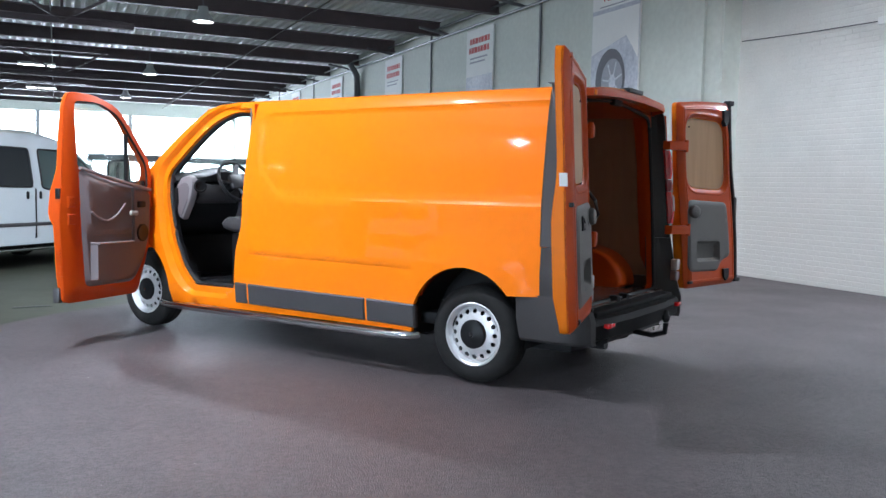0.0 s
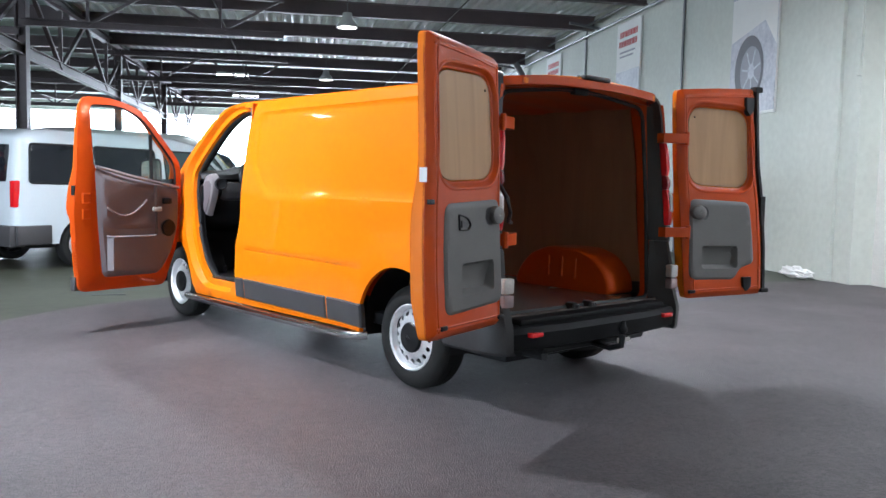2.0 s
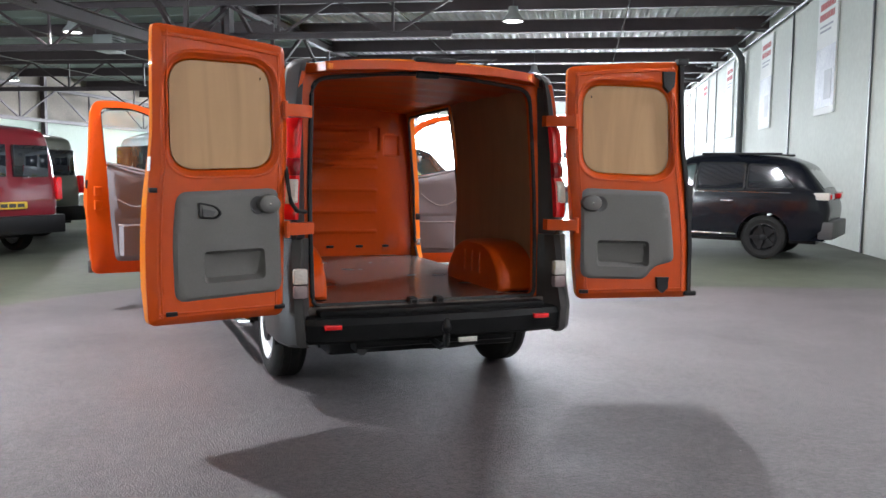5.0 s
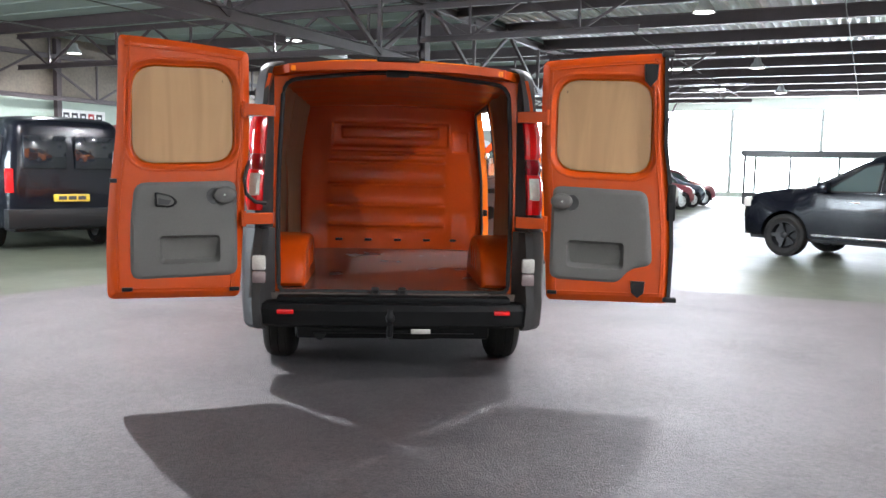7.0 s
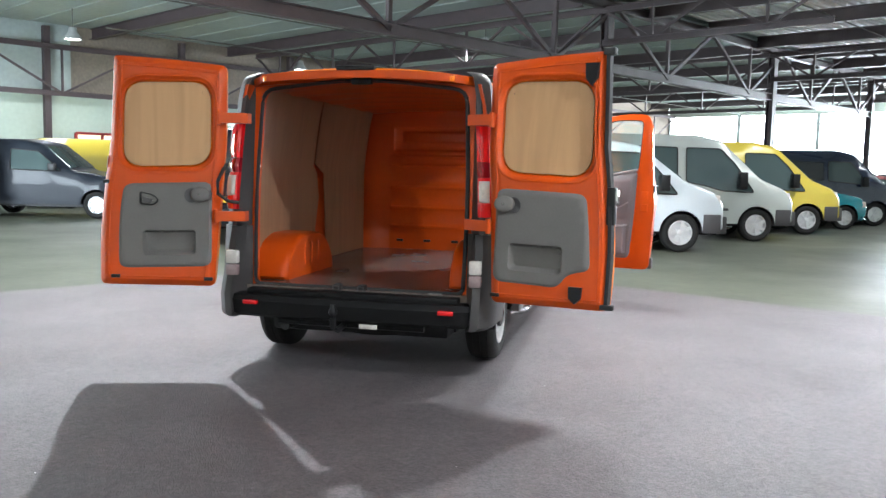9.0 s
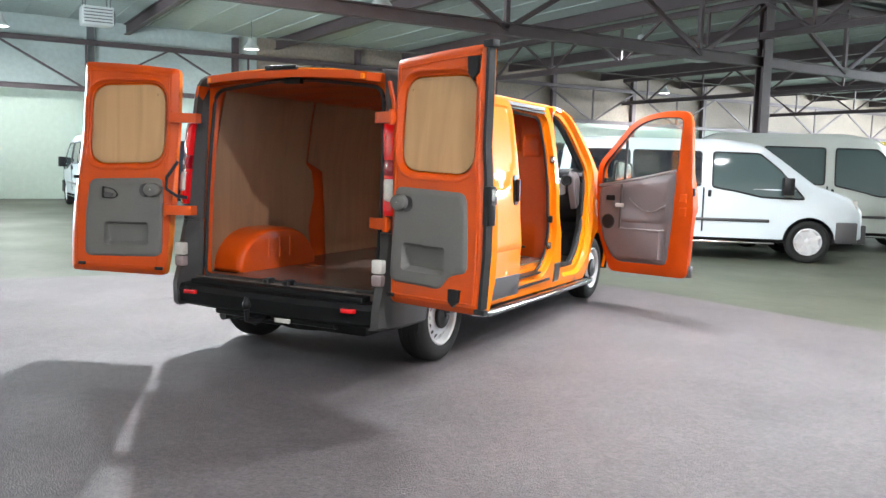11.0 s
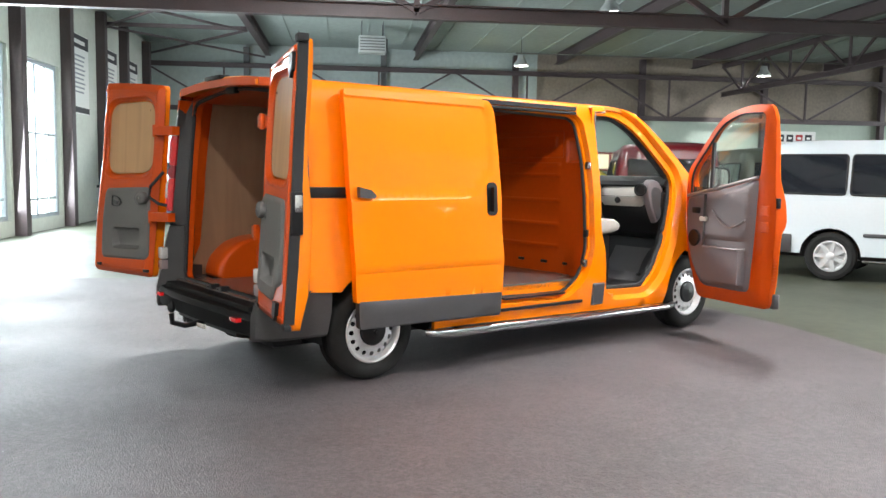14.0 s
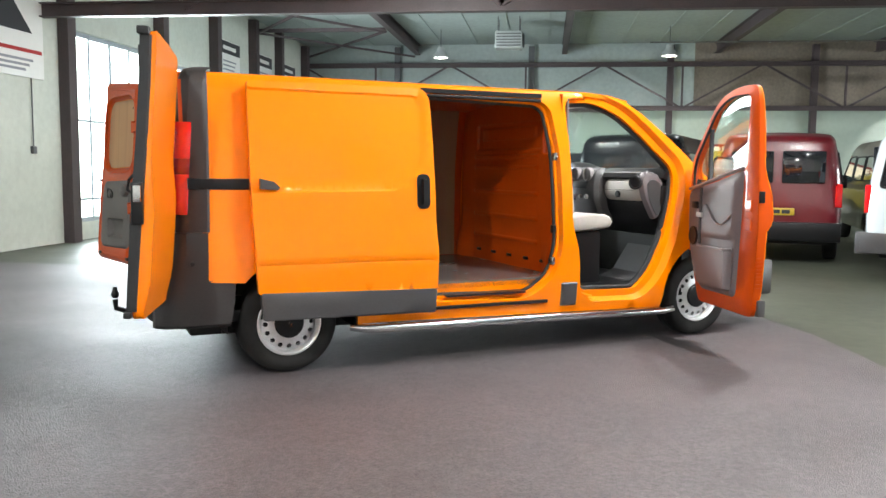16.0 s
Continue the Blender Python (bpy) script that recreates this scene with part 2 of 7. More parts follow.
def finish(name, bm, mat, parent=None, smooth=True, sharp=32, label=""):
    """Links a bmesh as one mesh object, under parent if given."""
    bmesh.ops.remove_doubles(bm, verts=bm.verts, dist=1e-5)
    bmesh.ops.recalc_face_normals(bm, faces=bm.faces)
    if smooth:
        for f in bm.faces:
            f.smooth = True
        for e in bm.edges:
            if len(e.link_faces) == 2 and e.calc_face_angle(0) > radians(sharp):
                e.smooth = False
    me = bpy.data.meshes.new(name)
    bm.to_mesh(me)
    bm.free()
    for m in (mat if isinstance(mat, (list, tuple)) else [mat]):
        me.materials.append(m)
    ob = new(name, me)
    if parent is not None:
        ob.parent = parent
    return tagged(ob, label)


def part(name, bm, mat, parent, label="", smooth=True, sharp=32):
    return finish(name, bm, mat, parent, smooth, sharp, label)


def thing(name, label, category, m=None, group=""):
    ob = new(name)
    ob.empty_display_size = 0.2
    if m is not None:
        ob.matrix_world = m
    return tagged(ob, label, category, group)


def box(bm, x0, x1, y0, y1, z0, z1, bevel=0.0, m=None):
    vs = bmesh.ops.create_cube(bm, size=1.0)["verts"]
    for v in vs:
        v.co = Vector((x0 + (v.co.x + 0.5) * (x1 - x0), y0 + (v.co.y + 0.5) * (y1 - y0), z0 + (v.co.z + 0.5) * (z1 - z0)))
    if bevel:
        es = list({e for v in vs for e in v.link_edges})
        r = bmesh.ops.bevel(bm, geom=es, offset=bevel, segments=2, affect="EDGES", profile=0.5)
        vs = list({v for f in r["faces"] for v in f.verts} | {v for v in vs if v.is_valid})
    if m is not None:
        for v in vs:
            v.co = m @ v.co
    return bm


def cube(x0, x1, y0, y1, z0, z1, bevel=0.0, m=None):
    return box(bmesh.new(), x0, x1, y0, y1, z0, z1, bevel, m)


def bar(bm, a, b, w, h=None, up=(0, 0, 1)):
    """A straight bar of rectangular section from a to b."""
    a, b = Vector(a), Vector(b)
    d = (b - a).normalized()
    up = Vector(up)
    if abs(d.dot(up)) > 0.98:
        up = Vector((1, 0, 0))
    s = d.cross(up).normalized()
    t = s.cross(d)
    h = h or w
    vs = [bm.verts.new(p + s * (i * w / 2) + t * (j * h / 2)) for p in (a, b) for i, j in ((-1, -1), (1, -1), (1, 1), (-1, 1))]
    for q in ((0, 1, 2, 3), (7, 6, 5, 4), (0, 4, 5, 1), (1, 5, 6, 2), (2, 6, 7, 3), (3, 7, 4, 0)):
        bm.faces.new([vs[i] for i in q])
    return bm


def tube(bm, pts, r, n=8, closed=False):
    pts = [Vector(p) for p in pts]
    rings = []
    k = len(pts)
    for i, p in enumerate(pts):
        a, b = (pts[i - 1], pts[(i + 1) % k]) if closed else (pts[max(i - 1, 0)], pts[min(i + 1, k - 1)])
        d = (b - a).normalized()
        up = Vector((0, 0, 1)) if abs(d.z) < 0.95 else Vector((1, 0, 0))
        s = d.cross(up).normalized()
        t = s.cross(d)
        rad = r[i] if isinstance(r, (list, tuple)) else r
        rings.append([bm.verts.new(p + s * (math.cos(2 * math.pi * j / n) * rad) + t * (math.sin(2 * math.pi * j / n) * rad)) for j in range(n)])
    for i in range(k if closed else k - 1):
        a, b = rings[i], rings[(i + 1) % k]
        for j in range(n):
            bm.faces.new((a[j], a[(j + 1) % n], b[(j + 1) % n], b[j]))
    if not closed:
        bm.faces.new(rings[0][::-1])
        bm.faces.new(rings[-1])
    return bm


def lathe(bm, profile, n=32, m=None):
    """Turns (radius, along) points round the y axis."""
    m = m or Matrix()
    rings = [[bm.verts.new(m @ Vector((r * math.cos(2 * math.pi * i / n), y, r * math.sin(2 * math.pi * i / n)))) for i in range(n)] for r, y in profile]
    for a, b in zip(rings, rings[1:]):
        for i in range(n):
            bm.faces.new((a[i], a[(i + 1) % n], b[(i + 1) % n], b[i]))
    return bm


def rounded(pts, r, n=4):
    """A closed outline with its corners rounded; r: one radius, or one for each corner."""
    out = []
    k = len(pts)
    for i, p in enumerate(pts):
        p, a, b = Vector(p), Vector(pts[i - 1]), Vector(pts[(i + 1) % k])
        rad = r[i] if isinstance(r, (list, tuple)) else r
        u, v = (a - p), (b - p)
        rad = min(rad, u.length * 0.45, v.length * 0.45)
        if rad < 1e-4:
            out.append((p.x, p.y))
            continue
        s, e = p + u.normalized() * rad, p + v.normalized() * rad
        for j in range(n + 1):
            t = j / n
            q = s * (1 - t) ** 2 + p * 2 * t * (1 - t) + e * t * t
            out.append((q.x, q.y))
    return out


def rect(u0, u1, v0, v1, r=0.0, n=4):
    return rounded([(u0, v0), (u1, v0), (u1, v1), (u0, v1)], r, n) if r else [(u0, v0), (u1, v0), (u1, v1), (u0, v1)]


def arc(cx, cy, r, a0, a1, n=14):
    return [(cx + r * math.cos(radians(a0 + (a1 - a0) * i / n)), cy + r * math.sin(radians(a0 + (a1 - a0) * i / n))) for i in range(n + 1)]


def dense(pts, step=0.12, closed=True):
    out = []
    k = len(pts)
    for i in range(k if closed else k - 1):
        a, b = Vector(pts[i]), Vector(pts[(i + 1) % k])
        n = max(1, int((b - a).length / step))
        out += [tuple(a.lerp(b, j / n)) for j in range(n)]
    return out if closed else out + [tuple(pts[-1])]


def inside(p, poly):
    x, y = p
    hit = False
    for (x0, y0), (x1, y1) in zip(poly, poly[1:] + poly[:1]):
        if (y0 > y) != (y1 > y) and x < (x1 - x0) * (y - y0) / (y1 - y0) + x0:
            hit = not hit
    return hit


def edge_distance(p, poly):
    x, y = p
    best = 9.0
    for (x0, y0), (x1, y1) in zip(poly, poly[1:] + poly[:1]):
        dx, dy = x1 - x0, y1 - y0
        l2 = dx * dx + dy * dy
        t = 0 if l2 == 0 else max(0, min(1, ((x - x0) * dx + (y - y0) * dy) / l2))
        best = min(best, math.hypot(x - x0 - t * dx, y - y0 - t * dy))
    return best


def sheet(fn, outer, holes=(), thick=0.004, lines=(), grid=0.12, step=0.12, bm=None):
    """A plate cut to an outline in (u, v), with holes, laid by fn(u, v, depth) into space. lines: further outlines whose points the mesh keeps."""
    bm = bm or bmesh.new()
    outer = dense(outer, step)
    holes = [dense(h, step) for h in holes]
    pts, edges = [], []
    for ring in [outer, *holes, *[dense(l, step) for l in lines]]:
        s = len(pts)
        pts += [Vector(p) for p in ring]
        edges += [(s + i, s + (i + 1) % len(ring)) for i in range(len(ring))]
    if grid:
        us, vs = [p[0] for p in outer], [p[1] for p in outer]
        nu, nv = int((max(us) - min(us)) / grid), int((max(vs) - min(vs)) / grid)
        for i in range(1, nu + 1):
            for j in range(1, nv + 1):
                q = (min(us) + (max(us) - min(us)) * i / (nu + 1), min(vs) + (max(vs) - min(vs)) * j / (nv + 1))
                if inside(q, outer) and all(not inside(q, h) for h in holes) and min(edge_distance(q, r) for r in (outer, *holes)) > grid * 0.35:
                    pts.append(Vector(q))
    vv, _, ff, *_ = geometry.delaunay_2d_cdt(pts, edges, [], 0, 1e-6)
    keep = []
    for f in ff:
        c = sum((vv[i] for i in f), Vector((0, 0))) / len(f)
        if inside(c, outer) and all(not inside(c, h) for h in holes):
            keep.append(f)
    front = {i: bm.verts.new(fn(vv[i].x, vv[i].y, 0.0)) for f in keep for i in f}
    backs = {i: bm.verts.new(fn(vv[i].x, vv[i].y, thick)) for i in front}
    count = {}
    for f in keep:
        bm.faces.new([front[i] for i in f])
        bm.faces.new([backs[i] for i in reversed(f)])
        for a, b in zip(f, [*f[1:], f[0]]):
            count.setdefault((min(a, b), max(a, b)), []).append((a, b))
    for k, es in count.items():
        if len(es) == 1:
            a, b = es[0]
            bm.faces.new((front[b], front[a], backs[a], backs[b]))
    return bm


def lerp_table(table, z):
    for (a, wa), (b, wb) in zip(table, table[1:]):
        if z <= b:
            t = max(0.0, (z - a) / (b - a))
            return wa + (wb - wa) * t
    return table[-1][1]


def smoothstep(t):
    t = max(0.0, min(1.0, t))
    return t * t * (3 - 2 * t)


def upper_half(bm, z0):
    """Keep what lies above a height."""
    bmesh.ops.delete(bm, geom=[f for f in bm.faces if f.calc_center_median().z < z0], context="FACES")
    return bm


def loft(rings, caps=True):
    bm = bmesh.new()
    vs = [[bm.verts.new(p) for p in r] for r in rings]
    n = len(rings[0])
    for a, b in zip(vs, vs[1:]):
        for i in range(n):
            bm.faces.new((a[i], a[(i + 1) % n], b[(i + 1) % n], b[i]))
    if caps:
        bm.faces.new(vs[0][::-1])
        bm.faces.new(vs[-1])
    return bm

# ---- the hall ----
X_WALL, X_BRICK, X_FAR, Y_BACK, Y_FRONT = 6.2, 6.6, -23.0, -6.27, 45.0
Z_DECK, Z_BOARD, X_GIRDER = 5.75, 5.6, -7.3


def structure(name, bm, mat, label, smooth=False, category="", parent=None):
    ob = finish(name, bm, mat, parent, smooth)
    return tagged(ob, label, category or name.split("_")[0], kind="structure")


structure("floor", cube(X_FAR - 0.4, X_BRICK + 0.5, Y_BACK - 0.5, Y_FRONT + 60, -0.25, 0.0), FLOOR, "worn polished greenish grey concrete hall floor")
CARPET_EDGE = [(6.58, -6.25), (6.58, 4.93), (6.18, 5.4), (4.4, 5.2), (3.1, 4.95), (2.2, 4.78), (0.33, 4.6), (-0.5, 4.53), (-1.3, 4.42), (-2.0, 4.2), (-2.67, 3.95),
               (-3.3, 3.5), (-3.75, 2.95), (-4.1, 2.3), (-4.4, 1.3), (-4.55, 0.2), (-4.65, -2.0), (-4.75, -6.25)]
structure("carpet", sheet(lambda u, v, d: Vector((u, v, 0.009 - d)), CARPET_EDGE, thick=0.008, grid=0.8, step=0.6), CARPET,
          "dark grey speckled needle-felt carpet on the hall floor", category="carpet")
structure("wall_banner", cube(X_WALL, X_WALL + 0.7, 5.35, Y_FRONT + 0.3, 0, Z_DECK + 0.3), WALL, "tall pale grey-green painted wall hung with banners", category="wall")
structure("pillar", cube(X_WALL + 0.05, X_BRICK + 0.2, 4.95, 5.35, 0, Z_DECK + 0.3, 0.01), WALL, "square pale painted wall pillar", category="pillar")
structure("wall_brick", cube(X_BRICK + 0.0045, X_BRICK + 0.5, Y_BACK - 0.3, 4.95, 0, Z_DECK + 0.3), BRICK_PAINT, "white painted brick wall", category="wall")
# back wall with two tall windows
WINDOWS = [(-11.25, -8.2, 0.32, 3.78), (-14.25, -11.75, 0.28, 3.68)]
structure("wall_back", sheet(lambda u, v, d: Vector((u, Y_BACK - d, v)), [(X_FAR - 0.3, 0), (X_BRICK + 0.4, 0), (X_BRICK + 0.4, 6.0), (X_FAR - 0.3, 6.0)],
                             [rect(*w) for w in WINDOWS], 0.3, grid=0, step=3), WALL, "pale painted block wall with tall windows", category="wall")
for i, (x0, x1, z0, z1) in enumerate(WINDOWS):
    win = tagged(new(f"window_{i + 1}"), "tall steel-framed hall window full of daylight", "window", kind="structure")
    bm = bmesh.new()
    for x in (x0 + 0.04, x1 - 0.04):
        bar(bm, (x, Y_BACK - 0.12, z0), (x, Y_BACK - 0.12, z1), 0.08, 0.1)
    for z in (z0 + 0.04, z1 - 0.04):
        bar(bm, (x0, Y_BACK - 0.12, z), (x1, Y_BACK - 0.12, z), 0.09, 0.08)
    part("window_frame", bm, GLARE_STEEL, win, smooth=False)
    for k in range(1, 4):
        x = x0 + (x1 - x0) * k / 4
        part("mullion", bar(bmesh.new(), (x, Y_BACK - 0.12, z0), (x, Y_BACK - 0.12, z1), 0.026 if k != 2 else 0.045, 0.05), GLARE_STEEL, win, smooth=False)
    for z in (z0 + (z1 - z0) * 0.12, z0 + (z1 - z0) * 0.54):
        part("transom", bar(bmesh.new(), (x0, Y_BACK - 0.12, z), (x1, Y_BACK - 0.12, z), 0.035, 0.05), GLARE_STEEL, win, smooth=False)
    pane = part("pane", cube(x0, x1, Y_BACK - 0.13, Y_BACK - 0.124, z0, z1), GLASS, win, smooth=False)
    pane.visible_shadow = False
structure("backdrop_yard", cube(-60, -6.5, Y_BACK - 2.6, Y_BACK - 2.5, -0.2, 5.5), DAY_GLOW, "overexposed bright daylight outside the windows", category="backdrop")
structure("wall_far", cube(X_FAR - 0.3, X_FAR, Y_BACK, Y_FRONT, 0, 3.42), WALL_GREEN, "pale green painted lower part of the far wall", category="wall")
structure("wall_far_upper", cube(X_FAR - 0.3, X_FAR - 0.02, Y_BACK, 7.0, 3.42, 6.0), CEILING, "grey sheeted upper part of the far wall", category="wall")
structure("wall_far_sheeting", cube(X_FAR - 0.3, X_FAR - 0.02, 7.0, Y_FRONT, 3.42, 6.0), BEIGE, "aged beige sheeting on the upper far wall", category="wall")
# glazed front, blown out by daylight
bm = bmesh.new()
FRONT_POSTS = [-23.0, -18.3, -13.6, -8.9, -4.2, 0.5, 5.2]
box(bm, X_FAR, X_WALL, Y_FRONT, Y_FRONT + 0.25, 4.85, 6.1)
box(bm, X_FAR, X_WALL, Y_FRONT, Y_FRONT + 0.25, 0, 0.25)
structure("wall_front", bm, WALL, "front wall above and below the glazing", category="wall")
front = tagged(new("window_front"), "wide glazed hall front, overexposed by daylight", "window", kind="structure")
# pale post colour stands in for the glare across the glazing
for x in FRONT_POSTS:
    part("post", bar(bmesh.new(), (x, Y_FRONT + 0.1, 0.25), (x, Y_FRONT + 0.1, 4.85), 0.16, 0.2), FROST, front, smooth=False)
for z in (2.5, 4.3):
    part("transom", bar(bmesh.new(), (X_FAR, Y_FRONT + 0.1, z), (X_WALL, Y_FRONT + 0.1, z), 0.1, 0.06), STEEL_GREY, front, smooth=False)
structure("backdrop_street", cube(-34, 14, Y_FRONT + 6, Y_FRONT + 6.1, -0.2, 9), DAY_GLOW, "overexposed bright street beyond the glazing", category="backdrop")

# roof: profiled steel deck over the near bay, boards over the far bay
bm = bmesh.new()
prof = []
x = X_GIRDER
while x < X_BRICK + 0.5:
    prof += [(x, 0.0), (x + 0.10, 0.0), (x + 0.13, 0.07), (x + 0.22, 0.07)]
    x += 0.25
rows = [[bm.verts.new((px, py, Z_DECK + pz)) for px, pz in prof] for py in (Y_BACK - 0.3, Y_FRONT + 0.3)]
for i in range(len(prof) - 1):
    bm.faces.new((rows[0][i], rows[0][i + 1], rows[1][i + 1], rows[1][i]))
structure("ceiling_deck", bm, DECK, "corrugated galvanised steel roof deck", category="ceiling")
structure("roof_slab", cube(X_FAR - 0.3, X_BRICK + 0.5, Y_BACK - 0.3, Y_FRONT + 0.3, Z_DECK + 0.1, Z_DECK + 0.25), CEILING, "roof over the hall", category="roof")
bm = bmesh.new()
box(bm, X_FAR, X_GIRDER - 0.02, Y_BACK, Y_FRONT, Z_BOARD, Z_BOARD + 0.06)
for k in range(42):
    box(bm, X_FAR, X_GIRDER - 0.05, Y_BACK + 1.2 * k + 0.02, Y_BACK + 1.2 * k + 0.05, Z_BOARD - 0.02, Z_BOARD + 0.01)
structure("ceiling_boards", bm, CEILING, "pale greenish ceiling boards with joints", category="ceiling")


def i_beam(bm, a, b, h=0.3, w=0.15):
    a, b = Vector(a), Vector(b)
    for dz, ww, hh in ((-h / 2 + 0.01, w, 0.02), (h / 2 - 0.01, w, 0.02), (0, 0.025, h - 0.02)):
        bar(bm, a + Vector((0, 0, dz)), b + Vector((0, 0, dz)), ww, hh)
    return bm


for k in range(15):
    y = -4.4 + 3.35 * k
    tagged(finish("roof_beam", i_beam(bmesh.new(), (X_GIRDER, y, 5.56), (X_BRICK + 0.01, y, 5.56), 0.36, 0.2), STEEL_BROWN, smooth=False),
           "dark brown steel roof beam under the deck", "beam", "roof beams", "structure")
for k in range(10):
    y = -2.3 + 5.0 * k
    tagged(finish("ceiling_beam", i_beam(bmesh.new(), (X_FAR, y, 5.42), (X_GIRDER, y, 5.42), 0.34, 0.18), STEEL_BROWN, smooth=False),
           "brown steel beam under the ceiling boards", "beam", "ceiling beams", "structure")


def lattice(name, p, q, z0, z1, step, label, chord=0.14, web=0.07, phase=0.0):
    """A lattice girder between two places, with its chords and webs as parts."""
    p, q = Vector((*p, 0)), Vector((*q, 0))
    d = (q - p)
    n = max(1, round(d.length / step))
    g = tagged(new(name), label, "girder", kind="structure")
    for z in (z0, z1):
        part("chord", i_beam(bmesh.new(), p + Vector((0, 0, z)), q + Vector((0, 0, z)), chord * 1.3, chord), STEEL_BROWN, g, smooth=False)
    for i in range(n):
        a, b, c = p + d * (i / n), p + d * ((i + 1) / n), p + d * ((i + 0.5) / n)
        part("post", bar(bmesh.new(), c + Vector((0, 0, z0)), c + Vector((0, 0, z1)), web), STEEL_BROWN, g, smooth=False)
        part("diagonal", bar(bmesh.new(), a + Vector((0, 0, z1)), c + Vector((0, 0, z0)), web), STEEL_BROWN, g, smooth=False)
        part("diagonal", bar(bmesh.new(), c + Vector((0, 0, z0)), b + Vector((0, 0, z1)), web), STEEL_BROWN, g, smooth=False)
    return g


lattice("girder_valley", (X_GIRDER, Y_BACK), (X_GIRDER, Y_FRONT), 3.93, 5.45, 5.0, "deep brown steel lattice girder between the bays", 0.18, 0.09)
lattice("girder_far_wall", (X_FAR + 0.45, Y_BACK), (X_FAR + 0.45, Y_FRONT), 3.42, 4.85, 5.0, "brown lattice girder along the far wall", 0.12, 0.06)
for k in range(3):
    y = 12.7 + 10.0 * k
    lattice("girder_cross", (X_FAR + 0.5, y + 0.9), (X_GIRDER, y + 0.9), 4.3, 5.3, 3.2, "brown steel lattice girder across the bay", 0.12, 0.06)
    lattice("girder_cross", (X_GIRDER, y + 0.9), (X_GIRDER + 5.5, y + 0.9), 4.5, 5.3, 2.6, "brown steel lattice girder across the bay", 0.12, 0.06)
for y in (13.8, 23.7, 33.6):
    bm = bmesh.new()
    for dx in (-0.1, 0.1):
        box(bm, X_GIRDER + dx - 0.015, X_GIRDER + dx + 0.015, y - 0.14, y + 0.14, 0, 5.4)
    box(bm, X_GIRDER - 0.1, X_GIRDER + 0.1, y - 0.012, y + 0.012, 0, 5.4)
    box(bm, X_GIRDER - 0.2, X_GIRDER + 0.2, y - 0.2, y + 0.2, 0, 0.03)
    tagged(finish("column", bm, STEEL_BROWN, smooth=False), "dark brown steel hall column under the girder", "column", "hall columns", "structure")
for x, d in ((-7.9, 0.2), (-11.5, 0.24), (-14.5, 0.24), (-17.3, 0.24), (-19.6, 0.24), (-22.4, 0.24)):
    tagged(finish("wall_column", cube(x - 0.13, x + 0.13, Y_BACK, Y_BACK + d, 0, 5.5, 0.008), STEEL_BROWN, smooth=False),
           "brown steel column against the back wall", "column", "wall columns", "structure")
for y in (-3.0, 1.6, 6.2, 10.8, 15.4, 20.0, 24.6, 29.2):
    tagged(finish("far_column", cube(X_FAR, X_FAR + 0.2, y - 0.1, y + 0.1, 0, 5.5, 0.008), STEEL_BROWN if y > 5 else STEEL_GREY, smooth=False),
           "steel column against the far wall", "column", "far wall columns", "structure")
# wind braces in the corner of the far bay
bm = bmesh.new()
for x0, x1 in ((-22.8, -17.6), (-17.6, -12.4), (-12.4, X_GIRDER)):
    bar(bm, (x0, -6.1, 5.2), (x1, -2.4, 5.2), 0.06)
    bar(bm, (x0, -2.4, 5.18), (x1, -6.1, 5.18), 0.06)
    bar(bm, (x1, -6.1, 5.25), (x1, -2.4, 5.25), 0.1)
structure("wind_brace", bm, STEEL_BROWN, "crossed brown steel wind braces under the ceiling", category="brace")


def high_bay(x, y):
    lamp = thing("high_bay_lamp", "round grey high-bay lamp, switched on, hanging from the roof", "lamp", pose(x, y, LAMP_Z), "hall lamps")
    part("reflector", lathe(bmesh.new(), [(0.03, 0.34), (0.10, 0.33), (0.12, 0.2), (0.23, 0.06), (0.235, 0.0), (0.225, 0.0), (0.21, 0.06), (0.1, 0.19), (0.0, 0.2)], 24, pose(0, 0, 0, 90)), FROST, lamp)
    part("bulb_disc", lathe(bmesh.new(), [(0.0, 0.012), (0.2, 0.012), (0.205, 0.02), (0.2, 0.03), (0.0, 0.03)], 24, pose(0, 0, 0, 90)), LAMP_GLOW, lamp, "glowing white lamp glass")
    part("rod", tube(bmesh.new(), [(0, 0, 0.33), (0, 0, (Z_DECK + 0.075 if x > X_GIRDER else Z_BOARD - 0.015) - LAMP_Z)], 0.012, 6), STEEL_GREY, lamp)
    return lamp


# the added sixth lamp gets a fixture as well
for lx, ly, share in LAMPS:
    high_bay(lx, ly)

# ---- fixtures of the hall ----
def lettering(text, size, m, mat, parent, name="lettering"):
    """A word in the built-in font, as a mesh, facing the local z axis."""
    cu = bpy.data.curves.new(name, "FONT")
    cu.body, cu.size, cu.extrude, cu.align_x, cu.align_y = text, size, 0.002, "CENTER", "CENTER"
    tmp = bpy.data.objects.new(name, cu)
    me = bpy.data.meshes.new_from_object(tmp)
    bpy.data.objects.remove(tmp)
    me.name = name
    me.materials.append(mat)
    ob = new(name, me)
    ob.parent = parent
    ob.matrix_basis = m
    return ob


PHOTO = material("grey_blue_print", (0.62, 0.64, 0.68), 0.6, noise_scale=1.1, noise_amount=0.5, second=(0.34, 0.36, 0.43))
PHOTO_DARK = material("dark_print", (0.10, 0.10, 0.12), 0.6, noise_scale=4, noise_amount=0.4)
PHOTO_MID = material("mid_grey_print", (0.30, 0.31, 0.35), 0.6, noise_scale=4, noise_amount=0.3)
# banners hang on the long wall; local x runs along the wall, z up, y into the wall


